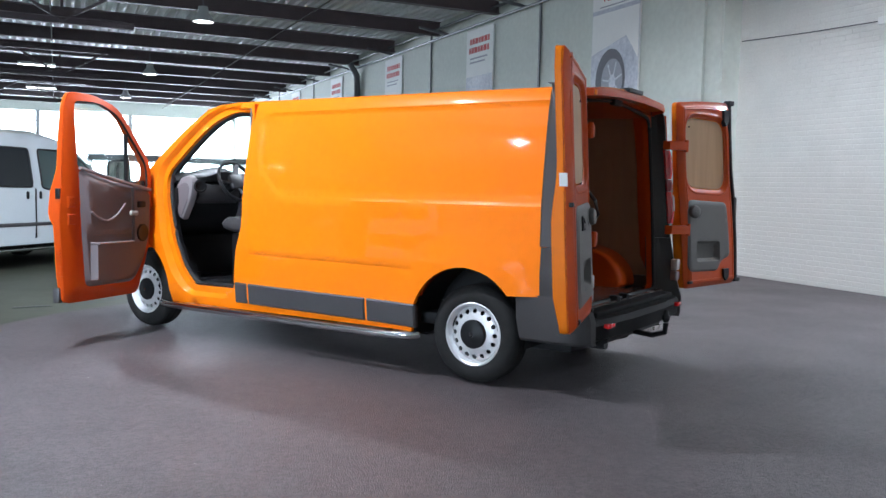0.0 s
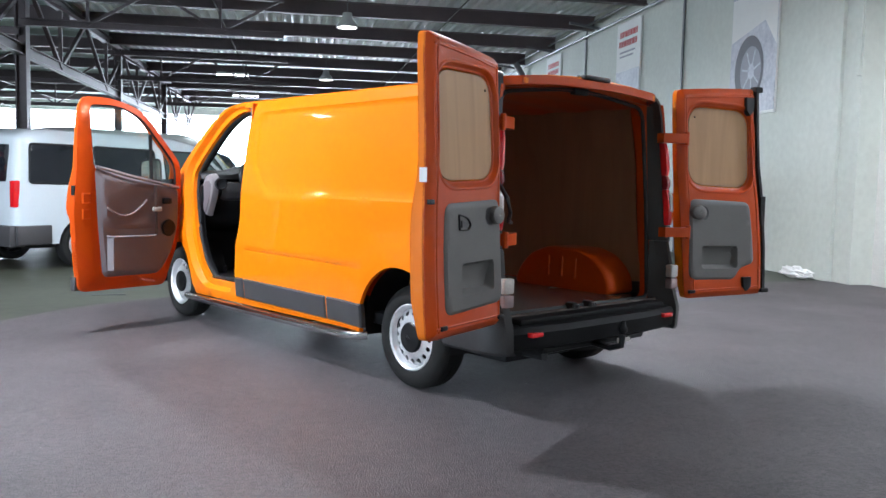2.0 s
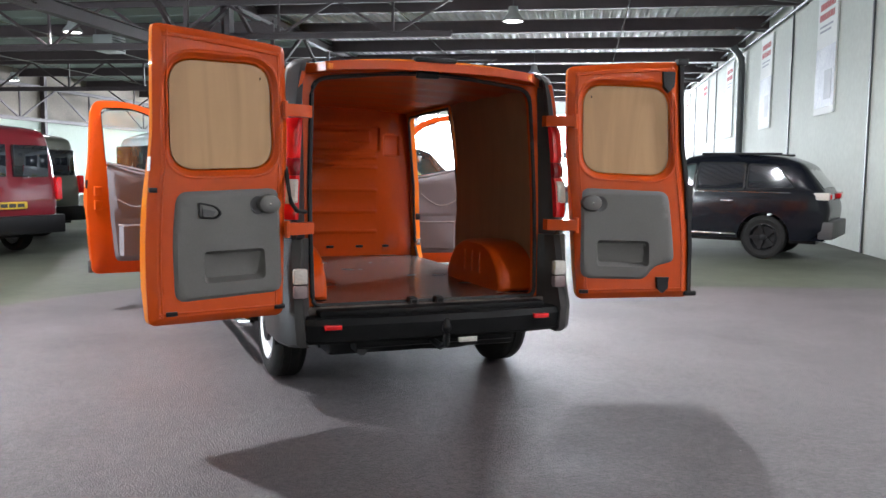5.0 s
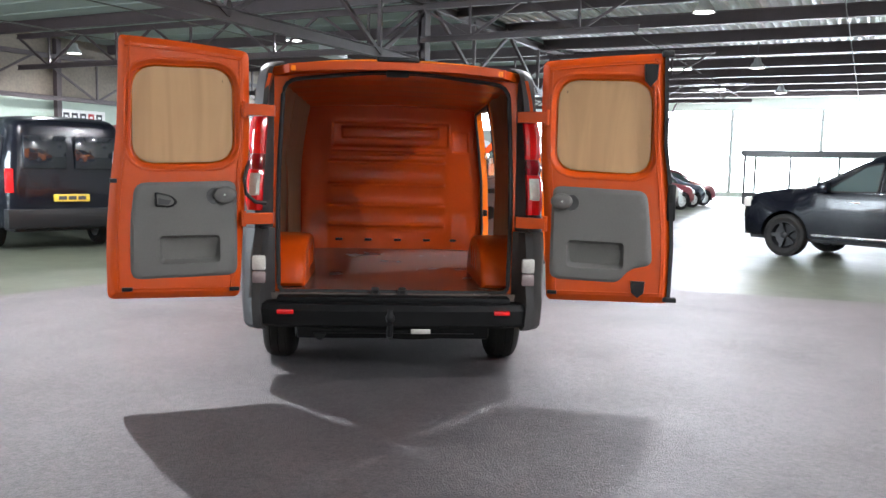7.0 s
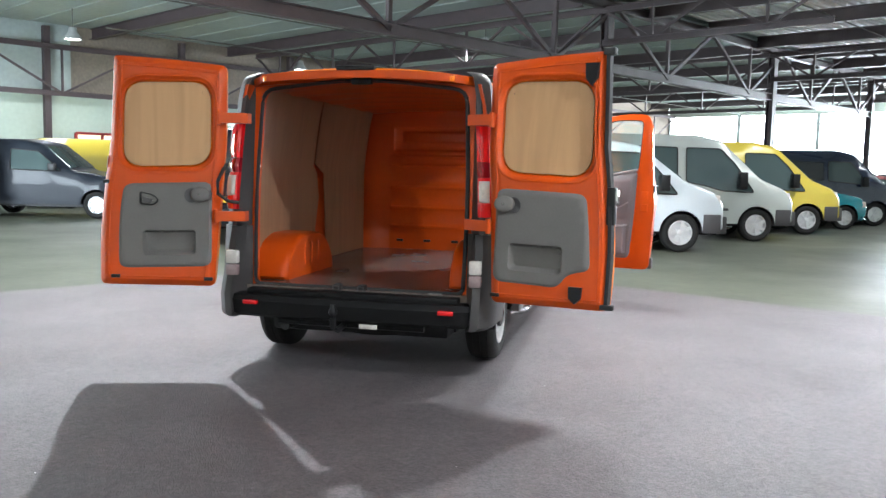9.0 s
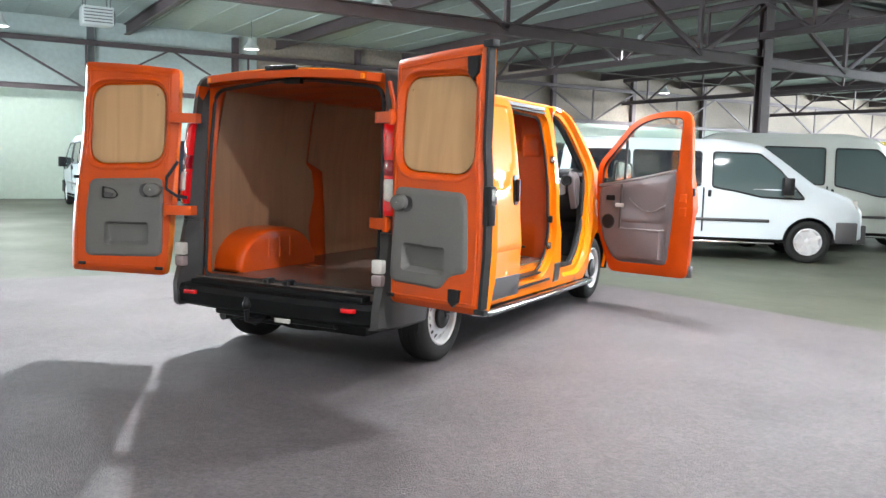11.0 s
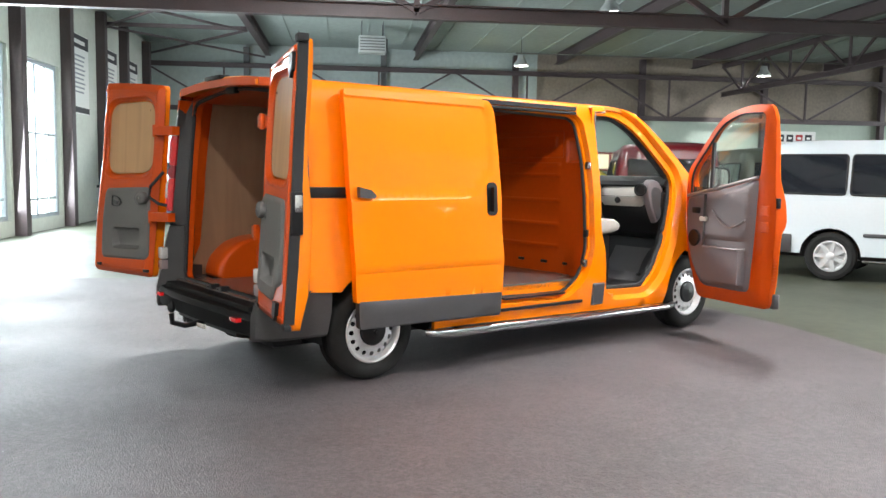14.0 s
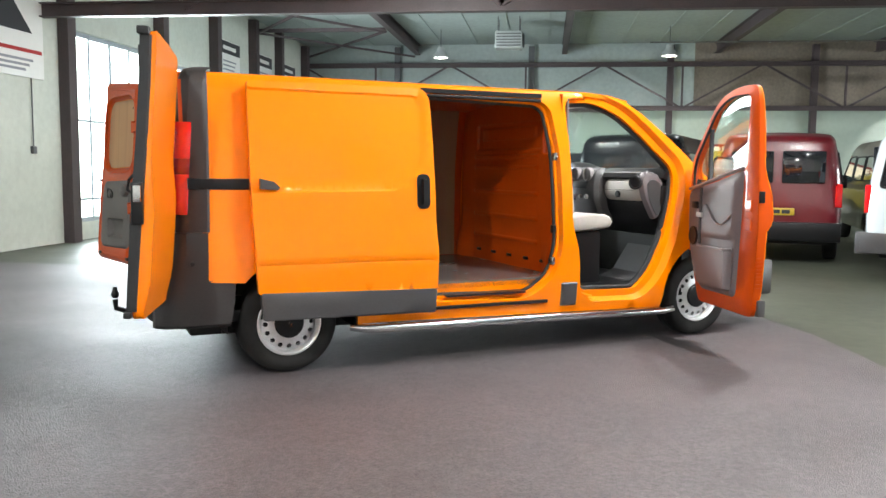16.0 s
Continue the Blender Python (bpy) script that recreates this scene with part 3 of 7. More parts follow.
def banner(y0, y1, z0, z1, kind):
    w, h = y1 - y0, z1 - z0
    b = thing("banner", "tall white printed banner with red heading" + (" and wheel picture" if kind == 0 else ""), "banner",
              pose(X_WALL - 0.005, (y0 + y1) / 2, z0, 0, 0, -90), "wall banners")
    part("board", cube(-w / 2, w / 2, -0.035, 0, 0, h, 0.004), PAPER, b, smooth=False)
    def plate(u0, u1, v0, v1, mat, name, off=0.038):
        return part(name, cube(u0, u1, -off, -off + 0.003, v0, v1), mat, b, smooth=False)
    if kind == 0:
        plate(-w / 2 + 0.01, w / 2 - 0.01, 0.05, h - 0.42, PHOTO, "picture")
        def oval(cu, cv, ru, rv, off, mat, name):
            part(name, sheet(lambda u, v, d: Vector((u, -off + d, v)), [(max(-w / 2 + 0.02, cu + ru * math.cos(a)), cv + rv * math.sin(a)) for a in [2 * math.pi * i / 40 for i in range(40)]], [], 0.002, grid=0, step=1), mat, b)
        part("sky_picture", sheet(lambda u, v, d: Vector((u, -0.0405 + d, v)), [(-w / 2 + 0.02, 1.3), (0.35, 1.55), (w / 2 - 0.02, 1.1), (w / 2 - 0.02, h - 0.5), (-w / 2 + 0.02, h - 0.5)], [], 0.002, grid=0, step=1), PAPER, b)
        oval(-0.1, 0.78, 0.46, 0.58, 0.0425, PHOTO_DARK, "tyre_picture")
        oval(-0.04, 0.75, 0.33, 0.42, 0.0445, PHOTO_MID, "rim_picture")
        oval(-0.02, 0.74, 0.1, 0.13, 0.0465, PHOTO, "hub_picture")
        for k in range(7):
            a = 2 * math.pi * k / 7 + 0.3
            part("spoke_picture", bar(bmesh.new(), (-0.02, -0.0462, 0.74), (-0.02 + 0.3 * math.cos(a), -0.0462, 0.74 + 0.38 * math.sin(a)), 0.03, 0.002, up=(0, 1, 0)), PHOTO, b, smooth=False)
        part("ground_picture", sheet(lambda u, v, d: Vector((u, -0.0485 + d, v)), [(-w / 2 + 0.02, 0.05), (w / 2 - 0.02, 0.05), (w / 2 - 0.02, 0.62), (0.3, 0.42), (-w / 2 + 0.02, 0.28)], [], 0.002, grid=0, step=1), PHOTO, b)
        lettering("VELGEN", 0.27, pose(0.05, -0.04, h - 0.2, 90), RED_INK, b)
        plate(-0.5, 0.5, h - 0.385, h - 0.365, PHOTO_MID, "rule")
    else:
        plate(-w / 2 + 0.02, w / 2 - 0.02, 0.15, h * 0.55, PHOTO, "picture")
        for k, (v, ww) in enumerate(((h - 0.28, 0.52), (h - 0.5, 0.56))):
            u = -ww
            for i in range(7):
                l = 0.1 + 0.06 * ((i * 7 + k * 3) % 3) / 2
                plate(u, min(u + l, ww), v - 0.07, v + 0.07, RED_INK, "text_bar")
                u += l + 0.03
        plate(-0.5, 0.42, h - 0.72, h - 0.68, PHOTO_MID, "text_bar")
        plate(-0.5, 0.3, h - 0.82, h - 0.78, PHOTO_MID, "text_bar")
        plate(0.0, 0.5, 0.3, 0.9, PHOTO_MID, "picture", 0.042)
    return b


banner(6.95, 8.42, 2.6, 5.15, 0)
for k, y in enumerate((12.5, 18.3, 24.1, 29.9, 35.7)):
    banner(y, y + 1.42, 2.66, 5.2, 1)
for y in (10.4, 16.2, 27.9, 33.7):
    tagged(finish("wall_joint", cube(X_WALL - 0.035, X_WALL, y - 0.03, y + 0.03, 0, 5.6), STEEL_GREY, smooth=False), "grey steel joint strip on the wall", "strip", "wall strips", "structure")
bm = bmesh.new()
tube(bm, [(X_WALL - 0.12, 22.2, 0), (X_WALL - 0.12, 22.2, 4.6), (X_WALL - 0.14, 22.2, 5.0), (X_WALL - 0.4, 22.2, 5.4)], 0.11, 10)
tagged(finish("down_pipe", bm, STEEL_GREY), "dark grey rain pipe on the wall", "pipe", kind="structure")
for z, d in ((5.28, 0.1), (5.5, 0.2)):
    tagged(finish("wall_conduit", tube(bmesh.new(), [(X_WALL - d, 5.4, z), (X_WALL - d, 44.8, z)], 0.035, 8), STEEL_GREY), "grey conduit along the top of the wall", "pipe", "wall conduits", "structure")
for y in (11.0, 15.0, 19.0, 23.0, 27.0, 31.0, 35.0):
    tagged(finish("conduit_bracket", bar(bmesh.new(), (X_WALL, y, 5.3), (X_WALL - 0.9, y, 5.42), 0.06), STEEL_GREY, smooth=False), "grey steel pipe bracket", "bracket", "pipe brackets", "structure")
# conduit and box on the pillar, strip light line on the brick wall
bm = tube(bmesh.new(), [(X_WALL + 0.03, 4.98, 3.05), (X_WALL + 0.03, 4.98, 5.6)], 0.014, 6)
box(bm, X_WALL + 0.0, X_WALL + 0.05, 4.93, 5.03, 2.95, 3.07, 0.006)
tagged(finish("wall_conduit", bm, WALL), "pale conduit with socket box on the pillar", "conduit", kind="structure")
tagged(finish("wall_cable", tube(bmesh.new(), [(X_BRICK - 0.01, 4.9, 3.72), (X_BRICK - 0.01, 3.6, 3.66), (X_BRICK - 0.01, 2.4, 3.63)], 0.008, 6), STEEL_GREY), "thin grey cable along the brick wall", "cable", kind="structure")
tagged(finish("cable_trunking", cube(X_BRICK - 0.05, X_BRICK + 0.02, -6.2, 2.45, 3.58, 3.68, 0.006), PAPER, smooth=False), "white cable trunking along the brick wall", "trunking", kind="structure")
# crumpled white bag at the foot of the wall
bm = bmesh.new()
bmesh.ops.create_icosphere(bm, subdivisions=4, radius=1.0)
for v in bm.verts:
    n = noise.noise(v.co * 2.3) * 0.4 + noise.noise(v.co * 6.0) * 0.22
    v.co = v.co * (1 + n)
    v.co = Vector((v.co.x * 0.11, v.co.y * 0.34, max(0.0, 0.075 + v.co.z * 0.09)))
bag = finish("plastic_bag", bm, PAPER, sharp=60)
bag.matrix_world = pose(6.0, 5.85, 0.009)
tagged(bag, "crumpled white plastic bag on the floor by the wall", "bag")
# posters on the back wall, near board and framed sheets
def poster(x0, x1, z0, z1, kind):
    w, h = x1 - x0, z1 - z0
    p = thing("poster", ("large white board with dark triangle and red line" if kind == 0 else "white framed text poster with black bands on the wall"), "poster", pose((x0 + x1) / 2, Y_BACK + 0.004, z0, 0, 0, 180), "wall posters")
    part("board", cube(-w / 2, w / 2, -0.03, 0, 0, h, 0.004), PAPER, p, smooth=False)
    def plate(u0, u1, v0, v1, mat, name, off=0.033):
        return part(name, cube(u0, u1, -off, -off + 0.003, v0, v1), mat, p, smooth=False)
    if kind == 0:
        part("triangle", sheet(lambda u, v, d: Vector((u, -0.034 + d, v)), [(-w / 2 + 0.3, 0.72), (w / 2 - 0.3, 0.72), (-0.25, h - 0.1)], [], 0.003, grid=0, step=2), DARK_INK, p)
        plate(-w / 2 + 0.05, w / 2 - 0.05, 0.40, 0.46, RED_INK, "red_line")
        for k in range(3):
            plate(-w / 2 + 0.1, w / 2 - 0.5 + 0.1 * k, 0.1 + 0.08 * k, 0.14 + 0.08 * k, PHOTO_MID, "text_bar")
    else:
        plate(-w / 2, w / 2, h - 0.34, h - 0.02, DARK_INK, "heading_band")
        plate(-w * 0.3, w * 0.3, h - 0.24, h - 0.14, PAPER, "heading_bar", 0.036)
        plate(-w / 2, w / 2, 0.02, 0.16, DARK_INK, "foot_band")
        for k in range(9):
            plate(-w * 0.3, w * (0.3 - 0.04 * (k % 3)), h - 0.55 - 0.11 * k, h - 0.51 - 0.11 * k, PHOTO_MID, "text_bar")
    return p


poster(-7.3, -4.9, 2.78, 4.75, 0)
for x1, x0 in ((-14.9, -16.4), (-17.75, -19.1), (-20.1, -21.5)):
    poster(x0, x1, 2.72, 4.66, 1)
bm = tube(bmesh.new(), [(-6.94, Y_BACK + 0.03, 1.66), (-6.94, Y_BACK + 0.03, 2.78)], 0.012, 6)
box(bm, -6.99, -6.89, Y_BACK, Y_BACK + 0.06, 1.55, 1.67, 0.008)
tagged(finish("socket_conduit", bm, STEEL_GREY), "grey conduit with a small switch box", "conduit", kind="structure")
# office windows with red frames in the far wall
ow = tagged(new("window_office"), "row of lit office windows in a red frame", "window", kind="structure")
OY = [7.1, 7.95, 8.75, 9.75, 10.75]
bm = bmesh.new()
for z in (1.6, 2.22):
    bar(bm, (X_FAR + 0.04, OY[0], z), (X_FAR + 0.04, OY[-1], z), 0.08, 0.08)
for y in OY:
    bar(bm, (X_FAR + 0.04, y, 1.6), (X_FAR + 0.04, y, 2.22), 0.08, 0.08)
part("window_frame", bm, RED_FRAME, ow, smooth=False)
for a, b in zip(OY, OY[1:]):
    part("pane", cube(X_FAR + 0.004, X_FAR + 0.02, a + 0.03, b - 0.03, 1.63, 2.19), WARM_GLOW, ow, smooth=False)
# company sign: plain shapes
sign = thing("sign_board", "white sign board with dark blocks and one red block", "sign", pose(X_FAR + 0.01, 16.5, 2.58))
part("board", cube(0, 0.04, -1.0, 1.0, 0, 0.52, 0.005), PAPER, sign, smooth=False)
for k in range(5):
    y = 0.72 - 0.36 * k
    part("block", cube(0.041, 0.045, y - 0.13, y + 0.13, 0.14, 0.4), RED_INK if k == 1 else DARK_INK, sign, smooth=False)
    part("block", cube(0.046, 0.048, y - 0.07, y + 0.07, 0.23, 0.31), PAPER, sign, smooth=False)


def heater(x, y):
    h = thing("unit_heater", "grey sheet-metal unit heater hanging from the ceiling", "heater", pose(x, y, 4.74), "unit heaters")
    part("case", cube(-0.3, 0.3, -0.38, 0.38, 0, 0.46, 0.02), FROST, h)
    for k in range(5):
        part("louvre", cube(0.3, 0.33, -0.34, 0.34, 0.05 + 0.08 * k, 0.075 + 0.08 * k), STEEL_GREY, h, smooth=False)
    part("fan_guard", lathe(bmesh.new(), [(0.06, 0.0), (0.19, 0.0), (0.2, 0.03), (0.19, 0.05)], 20, pose(0, 0.38, 0.23, 0, 0, 0)), STEEL_GREY, h)
    for dx in (-0.25, 0.25):
        for dy in (-0.3, 0.3):
            part("rod", tube(bmesh.new(), [(dx, dy, 0.46), (dx, dy, Z_BOARD - 4.74 + 0.005)], 0.012, 6), STEEL_GREY, h)


heater(-18.0, 1.05)
heater(-12.6, 17.5)
for x, z in ((-15.0, 4.45), (-13.2, 4.95)):
    tagged(finish("sprinkler_pipe", tube(bmesh.new(), [(x, 4.6, z), (x, Y_FRONT, z)], 0.018, 8), PIPE), "thin grey pipe under the far bay ceiling", "pipe", "ceiling pipes", "structure")
for x in (-3.4, 2.2):
    tagged(finish("ceiling_conduit", tube(bmesh.new(), [(x, Y_BACK, 5.33), (x, Y_FRONT, 5.33)], 0.015, 6), DULL_CONDUIT), "thin brown conduit under the roof beams", "pipe", "ceiling conduits", "structure")
# fluorescent fittings far down the near bay
for y in (27.6, 36.0):
    f = thing("strip_light", "long white fluorescent strip light, switched on", "lamp", pose(-3.9, y, 5.2), "strip lights")
    part("tray", cube(-0.6, 0.6, -0.08, 0.08, 0.02, 0.1, 0.01), FROST, f)
    part("tube", tube(bmesh.new(), [(-0.58, 0, 0), (0.58, 0, 0)], 0.02, 8), LAMP_GLOW, f)
    part("rod", tube(bmesh.new(), [(-0.4, 0, 0.1), (-0.4, 0, Z_DECK - 5.195)], 0.01, 6), STEEL_GREY, f)
    part("rod", tube(bmesh.new(), [(0.4, 0, 0.1), (0.4, 0, Z_DECK - 5.195)], 0.01, 6), STEEL_GREY, f)
# floor drain beside the carpet
drain = thing("floor_drain", "small dark slotted drain in the concrete floor", "drain", pose(-3.55, 4.05, 0.0, 0, 0, 8))
part("tray", cube(-0.18, 0.18, -0.045, 0.045, -0.004, 0.003), BLACK_PLASTIC, drain, smooth=False)
for k in range(7):
    part("bar", cube(-0.165 + 0.05 * k, -0.14 + 0.05 * k, -0.035, 0.035, 0.003, 0.006), STEEL_GREY, drain, smooth=False)
# glazed office booth by the front
booth = thing("office_booth", "low glazed office booth with grey frame near the hall front", "booth", pose(0, 0, 0))
bx0, bx1, by0, by1 = -2.0, 5.6, 33.6, 37.5
part("base_wall", cube(bx0, bx1, by0, by0 + 0.1, 0, 0.5), STEEL_GREY, booth, smooth=False)
part("base_wall", cube(bx0, bx0 + 0.1, by0 + 0.1, by1, 0, 0.5), STEEL_GREY, booth, smooth=False)
part("roof", cube(bx0 - 0.1, bx1 + 0.1, by0 - 0.1, by1, 2.1, 2.35), STEEL_GREY, booth, smooth=False)
for x in (bx0 + 0.05, -0.1, 1.8, 3.7, bx1 - 0.05):
    part("post", cube(x - 0.05, x + 0.05, by0, by0 + 0.1, 0.5, 2.1), STEEL_GREY, booth, smooth=False)
part("post", cube(bx0, bx0 + 0.1, by1 - 0.1, by1, 0.5, 2.1), STEEL_GREY, booth, smooth=False)
bp = part("pane", cube(bx0 + 0.1, bx1 - 0.1, by0 + 0.045, by0 + 0.052, 0.5, 2.1), GLASS, booth, smooth=False)
bp.visible_shadow = False
part("desk", cube(0.2, 2.4, 35.0, 35.7, 0.7, 0.76), PAPER, booth, smooth=False)
part("desk_front", cube(0.25, 2.35, 35.05, 35.1, 0.0, 0.7), RED_PAINT, booth, smooth=False)
part("cabinet", cube(3.2, 4.8, 36.6, 37.2, 0.0, 1.5), PAPER, booth, smooth=False)

# ---- parked vehicles ----
def wheel_parts(owner, x, y, r, side, width=0.2, rim=STEEL_SILVER, spokes=7, hub=None):
    """A road wheel under owner; side: +1 faces left, -1 faces right."""
    w = new("wheel")
    w.parent = owner
    w.matrix_basis = pose(x, y, r, 0, 0, 0 if side > 0 else 180)
    h = width / 2
    rr = r * 0.64
    part("tyre", lathe(bmesh.new(), [(rr, -h * 0.8), (r * 0.82, -h), (r * 0.95, -h * 0.86), (r, -h * 0.55), (r, h * 0.55), (r * 0.95, h * 0.86), (r * 0.82, h), (rr, h * 0.8)], 36), TYRE, w)
    bm = bmesh.new()
    lathe(bm, [(rr * 1.01, -h * 0.7), (rr, h * 0.78), (rr * 0.93, h * 0.82), (rr * 0.86, h * 0.5), (rr * 0.8, h * 0.2), (0.0, h * 0.12)], 28)
    for k in range(spokes):
        a = 2 * math.pi * k / spokes
        d = Vector((math.cos(a), 0, math.sin(a)))
        bar(bm, d * rr * 0.16 + Vector((0, h * 0.55, 0)), d * rr * 0.92 + Vector((0, h * 0.66, 0)), rr * 0.24, 0.03, up=(0, 1, 0))
    part("rim", bm, rim, w)
    part("hub_cap", lathe(bmesh.new(), [(rr * 0.26, h * 0.5), (rr * 0.25, h * 0.78), (rr * 0.15, h * 0.86), (0, h * 0.88)], 18), hub or rim, w)
    return w


def vehicle(name, label, category, at, heading, spec, paint, group=""):
    """A parked vehicle with its rear axle's middle on the ground at the given place."""
    v = thing(name, label, category, pose(at[0], at[1], 0.009 if at[0] > -4.5 and at[1] < 4.4 else 0, 0, 0, heading), group)
    top, wb, wr, hw = spec["top"], spec["wheelbase"], spec["wheel"], spec["half"]
    z_low = spec.get("sill", 0.3)
    waist = spec.get("waist", 1.2)
    lean = spec.get("lean", 0.12)
    zmax = max(p[1] for p in top)
    x0, x1 = top[0][0], top[-1][0]

    def width(x, z):
        w = hw - lean * max(0.0, (z - waist) / max(0.3, zmax - waist)) ** 1.15 - 0.05 * max(0.0, (waist * 0.55 - z))
        w -= spec.get("nose", 0.16) * max(0.0, (x - wb) / max(0.2, x1 - wb)) ** 2.2
        w -= 0.06 * max(0.0, (-x - 0.2) / max(0.2, -x0 - 0.2)) ** 3
        return w

    ar = wr * 1.16
    low = [(x1, z_low), *[p for p in arc(wb, wr, ar, -8, 188, 14)], *[p for p in arc(0, wr, ar, -8, 188, 14)], (x0, z_low)]
    low = [(px, max(pz, z_low)) for px, pz in low]
    outline = rounded(top, spec.get("round", 0.09), 3) + low
    rad = spec.get("edge", 0.11)
    ring = [p for p in outline]
    n_top = len(outline) - len(low)
    crown = outline[:n_top]

    def crown_distance(p):
        best = 9.0
        for (ax, ay), (bx, by) in zip(crown, crown[1:]):
            dx, dy = bx - ax, by - ay
            l2 = dx * dx + dy * dy
            t = 0 if l2 == 0 else max(0, min(1, ((p[0] - ax) * dx + (p[1] - ay) * dy) / l2))
            best = min(best, math.hypot(p[0] - ax - t * dx, p[1] - ay - t * dy))
        return best

    def skin(x, z, extra=0.0):
        d = crown_distance((x, z))
        r = 0.0 if d >= rad else rad * (1 - math.sqrt(max(0.0, 1 - (1 - d / rad) ** 2)))
        return width(x, z) - r + extra

    # loops just inside the crown, so that its edge is rounded
    loops = []
    for k in (0.12, 0.4, 0.75):
        pts = []
        for i, p in enumerate(crown):
            a, b = Vector(crown[max(i - 1, 0)]), Vector(crown[min(i + 1, n_top - 1)])
            t = (b - a).normalized()
            q = Vector(p) + Vector((t.y, -t.x)) * rad * k
            if inside(tuple(q), ring) and crown_distance(tuple(q)) > rad * k * 0.9:
                pts.append(tuple(q))
        loops.append(pts)
    bm = bmesh.new()
    for s in (1, -1):
        def fn(u, z, d, s=s):
            return Vector((u, s * (skin(u, z) - d), z))
        outer = dense(ring, 0.25)
        pts, edges = [Vector(p) for p in outer], []
        edges = [(i, (i + 1) % len(outer)) for i in range(len(outer))]
        pts += [Vector(p) for l in loops for p in l]
        for i in range(1, 16):
            for j in range(1, 6):
                q = (x0 + (x1 - x0) * i / 16, z_low + (zmax - z_low) * j / 6)
                if inside(q, outer) and edge_distance(q, outer) > rad:
                    pts.append(Vector(q))
        vv, _, ff, *_ = geometry.delaunay_2d_cdt(pts, edges, [], 0, 1e-6)
        vs = {}
        for f in ff:
            c = sum((vv[i] for i in f), Vector((0, 0))) / 3
            if inside(tuple(c), outer):
                for i in f:
                    if i not in vs:
                        vs[i] = bm.verts.new(fn(vv[i].x, vv[i].y, 0))
                bm.faces.new([vs[i] for i in f])
    # the skin over the crown from side to side
    cd = dense(crown, 0.25, False)
    prev = None
    for px, pz in cd:
        w = skin(px, pz)
        row = [bm.verts.new((px, w * t, pz + 0.025 * (1 - t * t) * (1 if pz > waist else 0.3))) for t in (-1, -0.8, -0.4, 0, 0.4, 0.8, 1)]
        if prev:
            for i in range(6):
                bm.faces.new((prev[i], prev[i + 1], row[i + 1], row[i]))
        prev = row
    bmesh.ops.remove_doubles(bm, verts=bm.verts, dist=0.002)
    part("body", bm, paint, v, sharp=45)
    part("underbody", cube(x0 + 0.15, x1 - 0.15, -hw + 0.18, hw - 0.18, z_low - 0.06, z_low + 0.25), BLACK_PLASTIC, v, smooth=False)
    # wheel wells
    for wx in (0, wb):
        part("wheel_well", upper_half(lathe(bmesh.new(), [(ar * 1.02, -hw + 0.16), (ar * 1.02, hw - 0.16)], 28, pose(wx, 0, wr)), z_low - 0.02), BLACK_PLASTIC, v)
        for s in (1, -1):
            wheel_parts(v, wx, s * (hw - 0.13), wr, s, spec.get("tyre", 0.2), spec.get("rim", STEEL_SILVER), spec.get("spokes", 7))
    glass = spec.get("glass", TINT)
    for k, poly in enumerate(spec.get("windows", ())):
        for s in (1, -1):
            pane = part("side_window", sheet(lambda u, z, d, s=s: Vector((u, s * (skin(u, z, 0.006) - d), z)), rounded(poly, 0.05), thick=0.012, grid=0.3, step=0.2), glass if k < len(spec["windows"]) - 1 else TINT_LIGHT, v)
            ring = dense(rounded(poly, 0.05), 0.15)
            part("window_rubber", tube(bmesh.new(), [Vector((u, s * (skin(u, z, 0.008)), z)) for u, z in ring], 0.014, 5, True), RUBBER, pane)
    for a, b, inset, mat, nm in spec.get("across", ()):
        bm = bmesh.new()
        a, b = Vector(a), Vector(b)
        nrm = Vector((-(b - a).y, (b - a).x)).normalized()
        if nrm.y < 0 and abs(nrm.y) > 0.15 or (abs(nrm.y) <= 0.15 and nrm.x * (a.x - (x0 + x1) / 2) < 0):
            nrm = -nrm
        prev = None
        ts = [0, 0.04, 0.5, 0.96, 1]
        for t in ts:
            c = a.lerp(b, t)
            w = width(c.x, c.y) - inset - (0.05 if t in (0, 1) else 0)
            row = [bm.verts.new((c.x + nrm.x * 0.012, w * k, c.y + nrm.y * 0.012 + 0.022 * (1 - k * k) * (1 if c.y > waist * 0.8 else 0))) for k in (-1, -0.6, 0, 0.6, 1)]
            if prev:
                for i in range(4):
                    bm.faces.new((prev[i], prev[i + 1], row[i + 1], row[i]))
            prev = row
        ext = bmesh.ops.extrude_face_region(bm, geom=bm.faces[:])
        for q in ext["geom"]:
            if isinstance(q, bmesh.types.BMVert):
                q.co -= Vector((nrm.x, 0, nrm.y)) * 0.02
        part(nm, bm, mat, v)
    for (bx0, bx1, by0, by1, bz0, bz1), mat, nm in spec.get("boxes", ()):
        both = (1, -1) if by0 > 0 else (1,)
        for s in both:
            ya, yb = sorted((s * by0, s * by1))
            piece = part(nm, cube(bx0, bx1, ya, yb, bz0, bz1, 0.018), mat, v)
            if nm == "number_plate":
                mid = (bz0 + bz1) / 2
                for k in range(3):
                    w = (yb - ya - 0.1) / 3
                    part("plate_bar", cube(bx0 - 0.002, bx0 + 0.004, ya + 0.05 + w * k + 0.012, ya + 0.05 + w * (k + 1) - 0.012, mid - 0.028, mid + 0.028), DARK_INK, piece)
    return v


